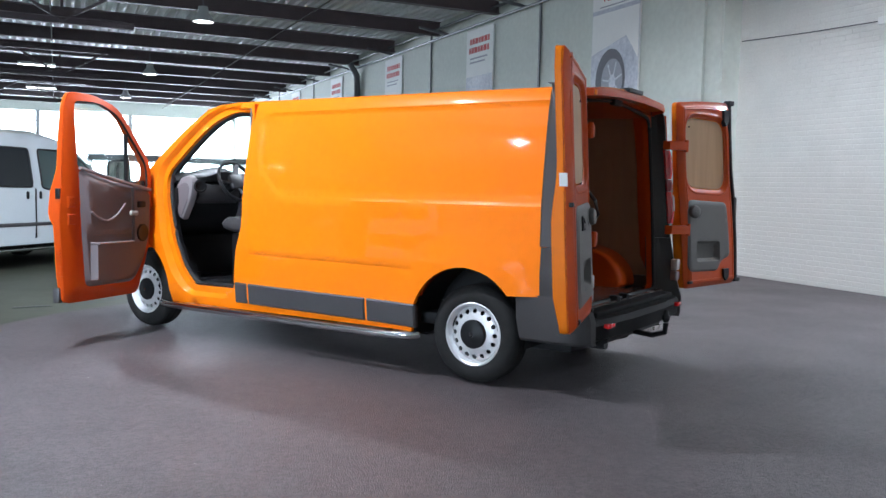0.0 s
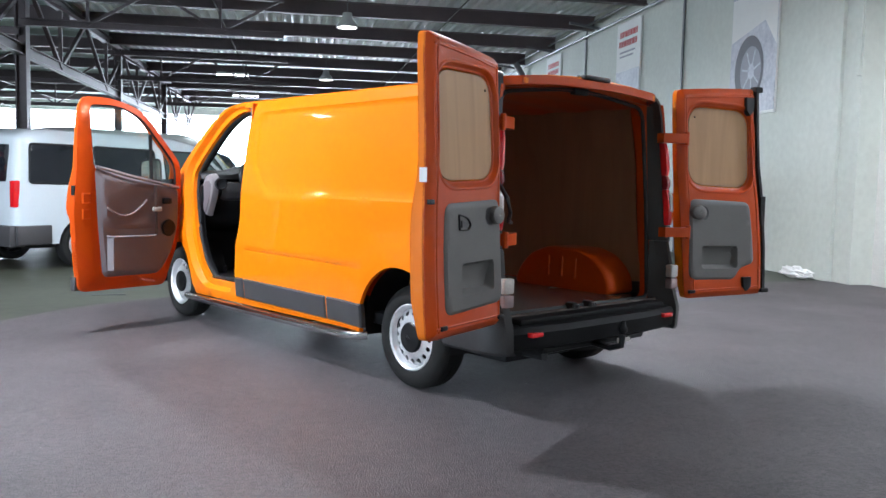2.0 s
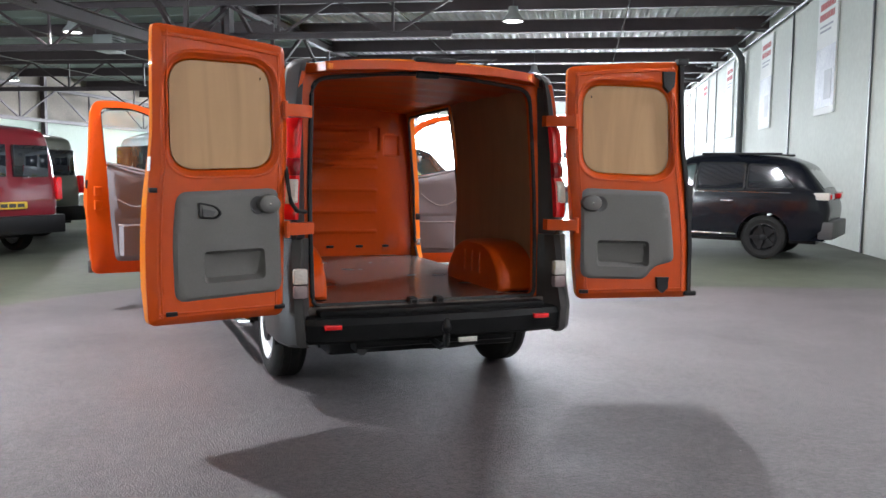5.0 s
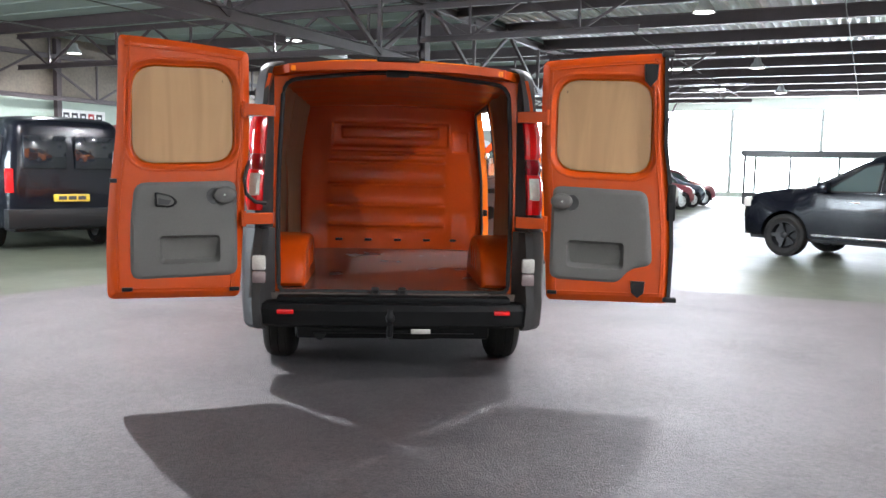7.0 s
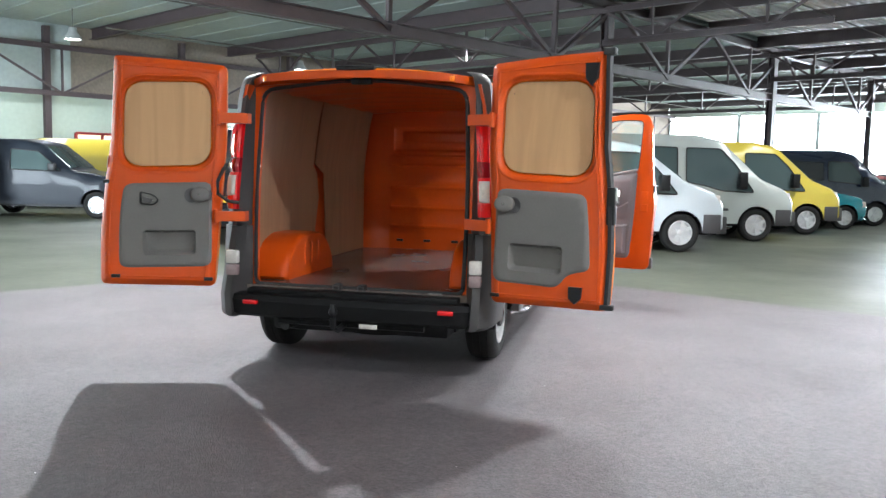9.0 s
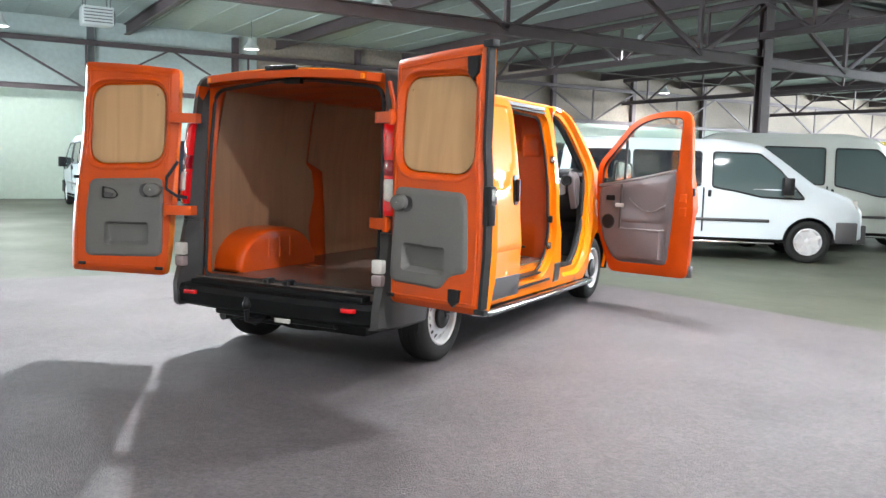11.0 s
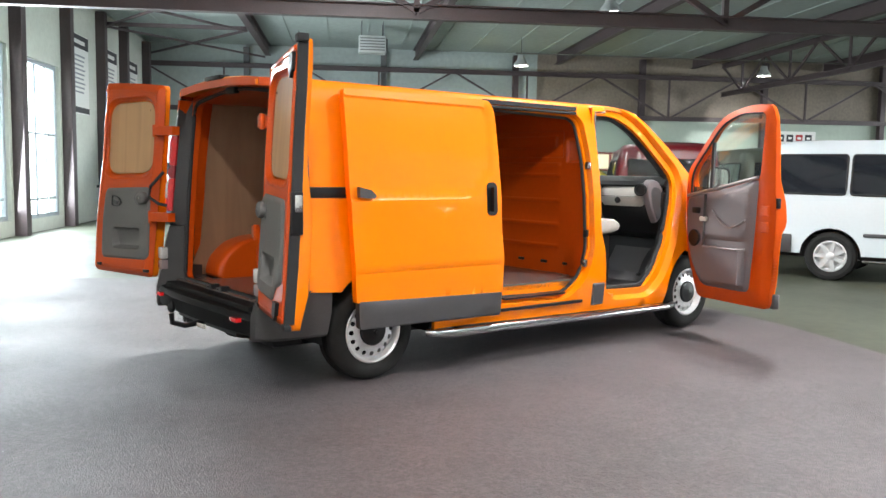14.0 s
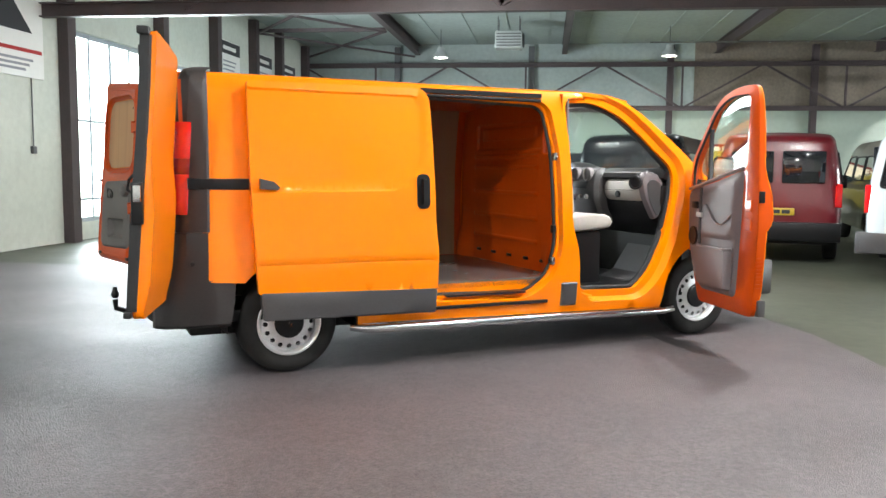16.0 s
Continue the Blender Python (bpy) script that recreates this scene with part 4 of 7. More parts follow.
VAN_BIG = dict(top=[(-0.98, 0.36), (-1.0, 0.85), (-0.97, 1.3), (-0.9, 1.82), (-0.6, 1.92), (1.7, 1.92), (2.2, 1.84), (3.02, 1.22), (3.55, 1.05), (3.76, 0.86), (3.8, 0.36)],
               wheelbase=2.95, wheel=0.335, half=0.97, waist=1.12, lean=0.14, edge=0.11, sill=0.36,
               windows=[[(-0.8, 1.19), (0.16, 1.18), (0.16, 1.72), (-0.74, 1.72)], [(0.22, 1.18), (1.28, 1.17), (1.28, 1.71), (0.22, 1.72)],
                        [(1.46, 1.16), (1.84, 1.1), (2.2, 1.02), (2.86, 1.0), (2.46, 1.46), (2.16, 1.70), (1.46, 1.71)]],
               across=[((2.27, 1.77), (2.97, 1.27), 0.12, TINT_LIGHT, "windscreen")],
               boxes=[((3.5, 3.83, -0.79, 0.79, 0.32, 0.62), PLASTIC, "front_bumper"), ((-1.08, -0.85, -0.93, 0.93, 0.34, 0.62), PLASTIC, "rear_bumper"),
                      ((-1.0, -0.5, 0.9, 0.982, 0.36, 0.62), PLASTIC, "bumper_side"), ((3.34, 3.66, 0.78, 0.945, 0.33, 0.66), PLASTIC, "bumper_side"),
                      ((-1.0, -0.9, 0.80, 0.905, 0.86, 1.22), RED_LENS, "tail_lamp"), ((3.42, 3.66, 0.55, 0.86, 0.78, 1.0), CLEAR_LENS, "headlamp"),
                      ((-1.0, -0.92, 0.06, 0.70, 1.2, 1.7), TINT, "rear_window"), ((-1.02, -0.95, -0.26, 0.26, 0.74, 0.85), PLATE, "number_plate"),
                      ((0.4, 2.35, 0.962, 0.988, 0.62, 0.67), PLASTIC, "rub_strip"), ((1.16, 1.21, 0.955, 0.985, 1.0, 1.11), BLACK_PLASTIC, "door_handle"),
                      ((1.4, 1.45, 0.955, 0.985, 1.0, 1.11), BLACK_PLASTIC, "door_handle"), ((2.5, 2.66, 0.97, 1.15, 1.06, 1.33), BLACK_PLASTIC, "wing_mirror"),
                      ((1.325, 1.335, 0.955, 0.977, 0.45, 1.15), RUBBER, "door_gap"), ((3.68, 3.77, -0.4, 0.4, 0.66, 0.86), BLACK_PLASTIC, "grille"), ((0.4, 2.45, 0.9, 0.96, 0.27, 0.31), CHROME, "side_step")])
VAN_MID = dict(top=[(-0.92, 0.36), (-0.95, 0.85), (-0.9, 1.5), (-0.84, 1.88), (-0.6, 1.95), (2.0, 1.95), (2.4, 1.86), (3.15, 1.2), (3.7, 1.02), (3.86, 0.8), (3.88, 0.34)],
               wheelbase=3.0, wheel=0.325, half=0.92, waist=1.1, lean=0.14, edge=0.13, sill=0.34,
               windows=[[(-0.66, 1.24), (0.5, 1.22), (0.5, 1.66), (-0.62, 1.66)], [(0.6, 1.22), (1.5, 1.22), (1.5, 1.66), (0.6, 1.66)],
                        [(1.62, 1.2), (2.75, 1.12), (2.25, 1.66), (1.62, 1.68)]],
               across=[((2.44, 1.8), (3.1, 1.25), 0.12, TINT_LIGHT, "windscreen")],
               boxes=[((3.68, 3.94, -0.84, 0.84, 0.28, 0.6), PLASTIC, "front_bumper"), ((-1.02, -0.8, -0.9, 0.9, 0.34, 0.62), BLACK_PLASTIC, "rear_bumper"),
                      ((-0.97, -0.86, 0.8, 0.9, 0.85, 1.2), RED_LENS, "tail_lamp"), ((3.66, 3.8, 0.5, 0.82, 0.72, 0.92), CLEAR_LENS, "headlamp"),
                      ((-0.96, -0.88, 0.06, 0.66, 1.2, 1.68), TINT, "rear_window"), ((-0.985, -0.93, -0.26, 0.26, 0.72, 0.83), PLATE, "number_plate"),
                      ((2.5, 2.66, 0.94, 1.12, 1.08, 1.32), BLACK_PLASTIC, "wing_mirror")])
SUV = dict(top=[(-0.93, 0.42), (-0.98, 0.85), (-0.88, 1.12), (-0.55, 1.56), (-0.22, 1.67), (0.8, 1.73), (1.25, 1.68), (2.2, 1.19), (3.15, 1.05), (3.4, 0.92), (3.46, 0.7), (3.44, 0.34)],
           wheelbase=2.62, wheel=0.355, half=0.9, waist=1.06, lean=0.19, edge=0.11, sill=0.33, rim=BLACK_PLASTIC, spokes=5, tyre=0.23, glass=TINT,
           windows=[[(-0.47, 1.17), (0.28, 1.13), (0.28, 1.55), (-0.16, 1.52)], [(0.33, 1.13), (1.1, 1.11), (1.08, 1.57), (0.33, 1.56)], [(1.16, 1.11), (1.98, 1.1), (1.4, 1.5), (1.14, 1.56)]],
           across=[((1.36, 1.61), (2.13, 1.22), 0.14, TINT_LIGHT, "windscreen"), ((-0.85, 1.16), (-0.58, 1.5), 0.16, TINT, "rear_window")],
           boxes=[((-1.04, -0.82, -0.84, 0.84, 0.36, 0.64), PLASTIC, "rear_bumper"), ((-0.97, -0.66, 0.7, 0.868, 0.98, 1.1), CLEAR_LENS, "tail_lamp"), ((-0.985, -0.9, 0.4, 0.74, 0.99, 1.08), RED_LENS, "tail_lamp"),
                  ((3.16, 3.4, 0.5, 0.8, 0.8, 0.95), CLEAR_LENS, "headlamp"), ((3.38, 3.475, -0.42, 0.42, 0.68, 0.88), BLACK_PLASTIC, "grille"), ((3.26, 3.475, -0.6, 0.6, 0.33, 0.56), BLACK_PAINT, "front_bumper"),
                  ((0.42, 2.15, 0.885, 0.91, 0.38, 0.41), CHROME, "sill_trim"), ((2.1, 2.3, 0.878, 0.897, 0.82, 0.92), CHROME, "wing_vent"),
                  ((-0.4, 1.95, 0.874, 0.888, 1.075, 1.09), CHROME, "window_trim"), ((0.5, 0.7, 0.885, 0.915, 0.93, 0.96), CHROME, "door_handle"), ((1.42, 1.62, 0.885, 0.915, 0.93, 0.96), CHROME, "door_handle"),
                  ((1.86, 2.02, 0.91, 1.08, 1.08, 1.25), BLACK_PAINT, "wing_mirror"), ((-0.2, 1.1, 0.6, 0.63, 1.70, 1.74), BLACK_PLASTIC, "roof_rail")])
HATCH = dict(top=[(-0.65, 0.4), (-0.7, 0.85), (-0.55, 1.1), (-0.3, 1.42), (0.0, 1.48), (0.9, 1.46), (1.35, 1.38), (2.0, 0.98), (2.9, 0.82), (3.1, 0.62), (3.1, 0.3)],
             wheelbase=2.45, wheel=0.3, half=0.83, waist=0.9, lean=0.18, edge=0.13, sill=0.26,
             windows=[[(-0.3, 1.0), (0.5, 0.94), (0.5, 1.32), (-0.1, 1.32)], [(0.58, 0.94), (1.75, 0.94), (1.25, 1.28), (0.58, 1.33)]],
             across=[((1.42, 1.32), (1.95, 1.02), 0.12, TINT_LIGHT, "windscreen")],
             boxes=[((2.8, 3.0, 0.45, 0.75, 0.58, 0.72), CLEAR_LENS, "headlamp"), ((-0.72, -0.6, 0.66, 0.8, 0.7, 0.95), RED_LENS, "tail_lamp")])
CADDY = dict(top=[(-0.8, 0.4), (-0.84, 0.9), (-0.78, 1.6), (-0.55, 1.8), (1.0, 1.82), (1.4, 1.74), (2.1, 1.12), (2.95, 0.98), (3.2, 0.8), (3.24, 0.34)],
             wheelbase=2.68, wheel=0.315, half=0.89, waist=1.05, lean=0.14, edge=0.13, sill=0.32,
             windows=[[(0.72, 1.12), (1.9, 1.1), (1.35, 1.55), (0.72, 1.6)]],
             across=[((1.48, 1.66), (2.06, 1.17), 0.14, TINT_LIGHT, "windscreen")],
             boxes=[((3.0, 3.25, -0.66, 0.66, 0.31, 0.6), GREY_PAINT, "front_bumper"), ((3.2, 3.275, -0.5, 0.5, 0.34, 0.44), BLACK_PLASTIC, "air_intake"), ((2.95, 3.16, 0.5, 0.8, 0.74, 0.92), CLEAR_LENS, "headlamp"),
                    ((1.65, 1.8, 0.9, 1.06, 1.1, 1.28), BLACK_PLASTIC, "wing_mirror"), ((-0.88, -0.78, 0.74, 0.88, 0.8, 1.2), RED_LENS, "tail_lamp")])


def ahead(front, heading, wheelbase, half, side):
    """The rear axle's middle of a vehicle whose front wheel on that side stands at front."""
    c, s = math.cos(radians(heading)), math.sin(radians(heading))
    y = side * (half - 0.08)
    return (front[0] - c * wheelbase + s * y, front[1] - s * wheelbase - c * y)


def taller(spec, k, **more):
    """The same vehicle with a higher roof: what lies above the waist grows by k."""
    def up(z):
        return z if z < 1.0 else 1.0 + (z - 1.0) * k
    return dict(spec, top=[(x, up(z)) for x, z in spec["top"]], windows=[[(x, up(z)) for x, z in w] for w in spec["windows"]],
                across=[((a[0], up(a[1])), (b[0], up(b[1])), *rest) for a, b, *rest in spec["across"]],
                boxes=[((*q[:4], up(q[4]), up(q[5])), *rest) for q, *rest in spec["boxes"]], **more)


H = 48.5
vehicle("minibus", "white minibus with dark tinted windows and grey bumpers", "minibus", ahead((-2.565, 9.14), H, 2.95, 0.97, -1), H, VAN_BIG, WHITE_PAINT)
vehicle("minibus", "silver-beige minibus with dark windows", "minibus", ahead((-2.75, 12.6), 46, 2.95, 0.97, -1), 46, taller(VAN_BIG, 1.24, glass=TINT_LIGHT), SILVER_PAINT)
vehicle("panel_van", "bright yellow panel van with grey bumper", "van", ahead((-2.9, 15.7), 44, 2.95, 0.97, -1), 44, dict(taller(VAN_BIG, 1.2), windows=taller(VAN_BIG, 1.2)["windows"][2:], glass=TINT_LIGHT), YELLOW_PAINT)
vehicle("small_car", "teal blue hatchback in the parked row", "car", ahead((-3.0, 18.5), 44, 2.45, 0.83, -1), 44, HATCH, TEAL_PAINT)
vehicle("van", "dark blue van with raised roof in the parked row", "van", ahead((-3.0, 20.9), 44, 3.0, 0.92, -1), 44, taller(VAN_MID, 1.12), BLUE_PAINT)
vehicle("small_car", "white hatchback in the parked row", "car", ahead((-3.0, 23.2), 44, 2.45, 0.83, -1), 44, HATCH, WHITE_PAINT)
vehicle("small_car", "dark red hatchback in the parked row", "car", ahead((-3.0, 25.4), 44, 2.45, 0.83, -1), 44, HATCH, RED_PAINT)
vehicle("small_car", "dark blue hatchback in the parked row", "car", ahead((-3.0, 27.6), 44, 2.45, 0.83, -1), 44, HATCH, BLUE_PAINT)
vehicle("small_car", "red hatchback near the glazed front", "car", ahead((-3.0, 30.0), 44, 2.45, 0.83, -1), 44, HATCH, RED_PAINT)
vehicle("suv", "glossy black sport utility car with black wheels and chrome trim", "car", (4.49, 9.55), 157.5, SUV, BLACK_PAINT)
vehicle("panel_van", "dark red panel van seen from its glazed rear doors", "van", (-8.03, 5.88), 164, VAN_MID, RED_PAINT)
vehicle("van", "olive grey van with side windows beside a red van", "van", (-9.48, 8.72), 170, dict(VAN_MID, glass=TINT_LIGHT), OLIVE_PAINT)
vehicle("panel_van", "black van with tinted rear window and red lamps", "van", (-8.47, 3.75), 162, VAN_MID, BLACK_PAINT)
vehicle("small_van", "dark grey small delivery van with steel wheels", "van", ahead((-14.96, 4.3), 46, 2.68, 0.89, -1), 46, CADDY, GREY_PAINT)
vehicle("panel_van", "bright yellow van parked along the far wall", "van", (-20.2, 5.6), 80, dict(VAN_MID, windows=VAN_MID["windows"][2:]), YELLOW_PAINT)
vehicle("van", "white high van parked by the far wall", "van", (-17.0, 1.4), 180, VAN_BIG, WHITE_PAINT)


SILVER_LENS = material("grey_blue_lens", (0.16, 0.19, 0.24), 0.15, coat=1.0, noise_scale=40, noise_amount=0.4)
CAMPER = dict(top=[(-1.6, 0.5), (-1.62, 1.2), (-1.6, 2.3), (-1.55, 2.48), (-1.3, 2.52), (3.2, 2.52), (3.75, 2.35), (3.82, 1.95), (4.3, 1.18), (4.72, 1.02), (4.86, 0.8), (4.9, 0.3)],
              wheelbase=3.9, wheel=0.34, half=0.98, waist=1.0, lean=0.03, edge=0.1, sill=0.34, nose=0.08,
              windows=[[(3.0, 1.2), (4.05, 1.15), (3.7, 1.75), (3.0, 1.8)]],
              across=[((3.88, 1.82), (4.26, 1.24), 0.16, TINT, "windscreen")],
              boxes=[((4.66, 4.98, -0.94, 0.94, 0.2, 0.52), BLUE_PAINT, "front_bumper"), ((4.82, 4.93, -0.5, 0.5, 0.68, 0.72), CHROME, "grille_bar"),
                     ((4.82, 4.93, -0.5, 0.5, 0.76, 0.8), CHROME, "grille_bar"), ((4.80, 4.92, -0.5, 0.5, 0.84, 0.88), CHROME, "grille_bar"),
                     ((4.79, 4.905, -0.52, 0.52, 0.62, 0.92), BLACK_PLASTIC, "grille"), ((4.55, 4.84, 0.6, 0.92, 0.70, 1.0), SILVER_LENS, "headlamp"), ((4.64, 4.93, -0.97, 0.97, 0.525, 0.60), PLASTIC, "bumper_strip"),
                     ((3.95, 4.1, 1.0, 1.22, 1.1, 1.45), BLACK_PLASTIC, "wing_mirror"), ((3.4, 3.7, -0.5, 0.5, 2.42, 2.5), CLEAR_LENS, "marker_light")])
vehicle("motorhome", "white motorhome with cab roof box and dark bumper", "motorhome", (-20.2, -4.3), 3, CAMPER, WHITE_PAINT)

# ---- the orange delivery van: x ahead from the rear axle, y to its left, z up ----
VAN = thing("delivery_van", "bright orange delivery van on steel wheels, all its doors standing open", "van", pose(0, 0.0, 0.009, 0, 0, 121.4) @ pose(0, 0.02, 0))
SIDE_W = [(0.2, 0.90), (0.34, 0.93), (0.44, 0.944), (0.56, 0.948), (0.725, 0.949), (0.74, 0.9475), (0.755, 0.955), (0.79, 0.955), (0.97, 0.944), (1.0, 0.943), (1.2, 0.937), (1.5, 0.904), (1.75, 0.868), (1.88, 0.842), (1.94, 0.815), (1.97, 0.77)]


def van_w(x, z):
    w = lerp_table(SIDE_W, z)
    w -= 0.17 * max(0.0, (x - 3.1) / 1.24) ** 2.2
    w -= 0.03 * max(0.0, (x - 2.2) / 1.3) * max(0.0, (z - 1.2) / 0.7)
    # flares over the wheels
    for wx in (0.075, 3.5):
        d = math.hypot(x - wx, z - 0.36)
        w += 0.022 * smoothstep((0.66 - d) / 0.2) if z > 0.3 else 0
    return w


def lean(z):
    """How far the tail leans ahead at a height."""
    return 0.09 * max(0.0, min(1.0, (z - 0.6) / 1.35))


REAR_ARCH = arc(0.083, 0.36, 0.425, 6, 141, 16)
FRONT_ARCH = arc(3.5, 0.36, 0.425, -8, 190, 18)
CAB_HOLE = rounded([(2.32, 0.44), (2.84, 0.43), (2.97, 0.57), (3.11, 0.86), (3.175, 1.10), (3.215, 1.365), (2.88, 1.66), (2.69, 1.80), (2.45, 1.885), (2.21, 1.865), (2.235, 1.28), (2.24, 0.95), (2.31, 0.72)],
                   [0.05, 0.06, 0.1, 0.1, 0.08, 0.1, 0.15, 0.12, 0.1, 0.05, 0.1, 0.1, 0.1])
SLIDE_HOLE = rounded([(1.0, 0.46), (1.30, 0.455), (1.84, 0.435), (2.04, 0.58), (2.10, 0.80), (2.075, 1.50), (2.02, 1.80), (1.95, 1.845), (1.0, 1.87)], [0.02, 0.04, 0.16, 0.1, 0.1, 0.1, 0.1, 0.06, 0.02])
SIDE_OUT = ([(-0.50, 1.955), (-0.50, 0.66), (-0.47, 0.64), *REAR_ARCH[::-1], (0.51, 0.31), (3.07, 0.27), *FRONT_ARCH[::-1], (3.95, 0.30), (4.22, 0.32), (4.33, 0.5), (4.34, 0.82), (4.28, 1.0),
             (4.05, 1.06), (3.8, 1.15), (3.62, 1.25), (3.45, 1.375), (3.25, 1.54), (3.13, 1.635), (3.02, 1.715), (2.89, 1.81), (2.76, 1.885), (2.66, 1.92), (2.52, 1.945), (2.4, 1.955)])
# pressed panel in the side: outer and inner outline of the step
PRESS = [(-0.46, 1.20), (1.80, 1.19), (2.06, 1.42), (2.08, 1.80), (1.98, 1.855), (-0.46, 1.87)]
PRESS_OUT, PRESS_IN = rounded(PRESS, [0, 0.05, 0.08, 0.07, 0.07, 0]), rounded([(-0.46, 1.222), (1.79, 1.212), (2.036, 1.43), (2.055, 1.785), (1.965, 1.832), (-0.46, 1.847)], [0, 0.05, 0.08, 0.06, 0.06, 0])

PRESS_MID = rounded([(-0.52, 1.211), (1.795, 1.201), (2.048, 1.425), (2.0675, 1.7925), (1.9725, 1.8435), (-0.52, 1.8585)], [0, 0.05, 0.08, 0.065, 0.065, 0])


def shut_depth(s, x, z):
    """How far the door shuts round the openings lie behind the skin."""
    d = 0.0
    for hole, wide in ((CAB_HOLE, 0.035 if x < 2.4 else 0.085),) + (((SLIDE_HOLE, 0.03),) if s < 0 else ()):
        e = 0.0 if inside((x, z), hole) else edge_distance((x, z), hole)
        d = max(d, 0.045 * smoothstep((wide - e) / (0.4 * wide)))
    return d


def offset_ring(poly, o):
    """An outline moved outwards by o."""
    out = []
    c = Vector((sum(p[0] for p in poly) / len(poly), sum(p[1] for p in poly) / len(poly)))
    for i, p in enumerate(poly):
        t = Vector(poly[(i + 1) % len(poly)]) - Vector(poly[i - 1])
        n = Vector((t.y, -t.x)).normalized()
        if n.dot(Vector(p) - c) < 0:
            n = -n
        out.append((p[0] + n.x * o, p[1] + n.y * o))
    return out


def van_side(s):
    def fn(x, z, d):
        w = van_w(x, z) - shut_depth(s, x, z)
        if s > 0:
            e = edge_distance((x, z), PRESS_MID) * (1 if inside((x, z), PRESS_MID) else -1)
            w -= 0.013 * smoothstep(0.5 + e / 0.026)
        return Vector((x, s * (w - d), z))
    holes = [CAB_HOLE] if s > 0 else [CAB_HOLE, SLIDE_HOLE]
    lines = ([PRESS_OUT, PRESS_IN] if s > 0 else []) + ([rect(0.52, 2.1, a, b) for a, b in ((0.725, 0.74), (0.755, 0.79), (0.97, 1.0))] if s > 0 else [rect(0.52, 0.98, a, b) for a, b in ((0.725, 0.74), (0.755, 0.79))])
    lines += [offset_ring(dense(CAB_HOLE, 0.06), o) for o in (0.02, 0.035, 0.052, 0.07, 0.086)]
    if s < 0:
        lines += [offset_ring(dense(SLIDE_HOLE, 0.06), o) for o in (0.018, 0.03)]
    return part("side_panel", sheet(fn, SIDE_OUT, holes, 0.03, lines, grid=0.07, step=0.07), ORANGE, VAN)


for s in (1, -1):
    van_side(s)
    # door jamb: depth behind the edge of the cab opening
    bm = bmesh.new()
    for hole in ([CAB_HOLE] if s > 0 else [CAB_HOLE, SLIDE_HOLE]):
        ring = dense(hole, 0.08)
        c = Vector((sum(p[0] for p in ring) / len(ring), sum(p[1] for p in ring) / len(ring)))
        deep = 0.085 if hole is CAB_HOLE else 0.062
        a = [bm.verts.new((x, s * (van_w(x, z) - 0.05), z)) for x, z in ring]
        b = [bm.verts.new((x + (c.x - x) * 0.006, s * (van_w(x, z) - deep), z + (c.y - z) * 0.006)) for x, z in ring]
        e = [bm.verts.new((x + (c.x - x) * 0.016, s * (van_w(x, z) - deep - 0.005), z + (c.y - z) * 0.014)) for x, z in ring]
        for p, q in ((a, b), (b, e)):
            for i in range(len(ring)):
                j = (i + 1) % len(ring)
                bm.faces.new((p[i], p[j], q[j], q[i]))
    part("door_jamb", bm, ORANGE, VAN)
    for hole in ([CAB_HOLE] if s > 0 else [CAB_HOLE, SLIDE_HOLE]):
        ring = dense(hole, 0.06)
        c = Vector((sum(p[0] for p in ring) / len(ring), sum(p[1] for p in ring) / len(ring)))
        bm = bmesh.new()
        deep, reach = (0.091, 0.14) if hole is CAB_HOLE else (0.068, 0.078)
        e = [bm.verts.new((x + (c.x - x) * 0.017, s * (van_w(x, z) - deep), z + (c.y - z) * 0.015)) for x, z in ring]
        f = [bm.verts.new((x + (c.x - x) * 0.02, s * (van_w(x, z) - reach), z + (c.y - z) * 0.018)) for x, z in ring]
        for i in range(len(ring)):
            j = (i + 1) % len(ring)
            bm.faces.new((e[i], e[j], f[j], f[i]))
        part("jamb_lining", bm, BLACK_PLASTIC if hole is CAB_HOLE else ORANGE_SHADED, VAN)
        part("door_seal", tube(bmesh.new(), [(x + (c.x - x) * 0.018, s * (van_w(x, z) - deep - 0.001), z + (c.y - z) * 0.016) for x, z in ring], 0.018 if hole is CAB_HOLE else 0.013, 8, True), RUBBER, VAN, "black rubber door seal")

# roof, screen and bonnet
bm = bmesh.new()
prev = None
for x in (-0.665, -0.65, -0.55, -0.45, 0.0, 0.6, 1.2, 1.8, 2.4, 2.6, 2.78):
    z = 1.955 if x <= 2.4 else 1.955 - 0.055 * ((x - 2.4) / 0.4) ** 2
    row = []
    for t in (-1, -0.96, -0.85, -0.6, -0.3, 0, 0.3, 0.6, 0.85, 0.96, 1):
        row.append(bm.verts.new((x, t * lerp_table([(-0.665, 0.64), (-0.65, 0.66), (-0.55, 0.73), (-0.45, 0.80), (3.0, 0.80)], x), z + 0.045 * (1 - abs(t) ** 2.4) - (0.012 if x < -0.66 else 0))))
    if prev:
        for i in range(len(row) - 1):
            bm.faces.new((prev[i], prev[i + 1], row[i + 1], row[i]))
    prev = row
ext = bmesh.ops.extrude_face_region(bm, geom=bm.faces[:])
for q in ext["geom"]:
    if isinstance(q, bmesh.types.BMVert):
        q.co.z -= 0.03
part("roof", bm, ORANGE, VAN)
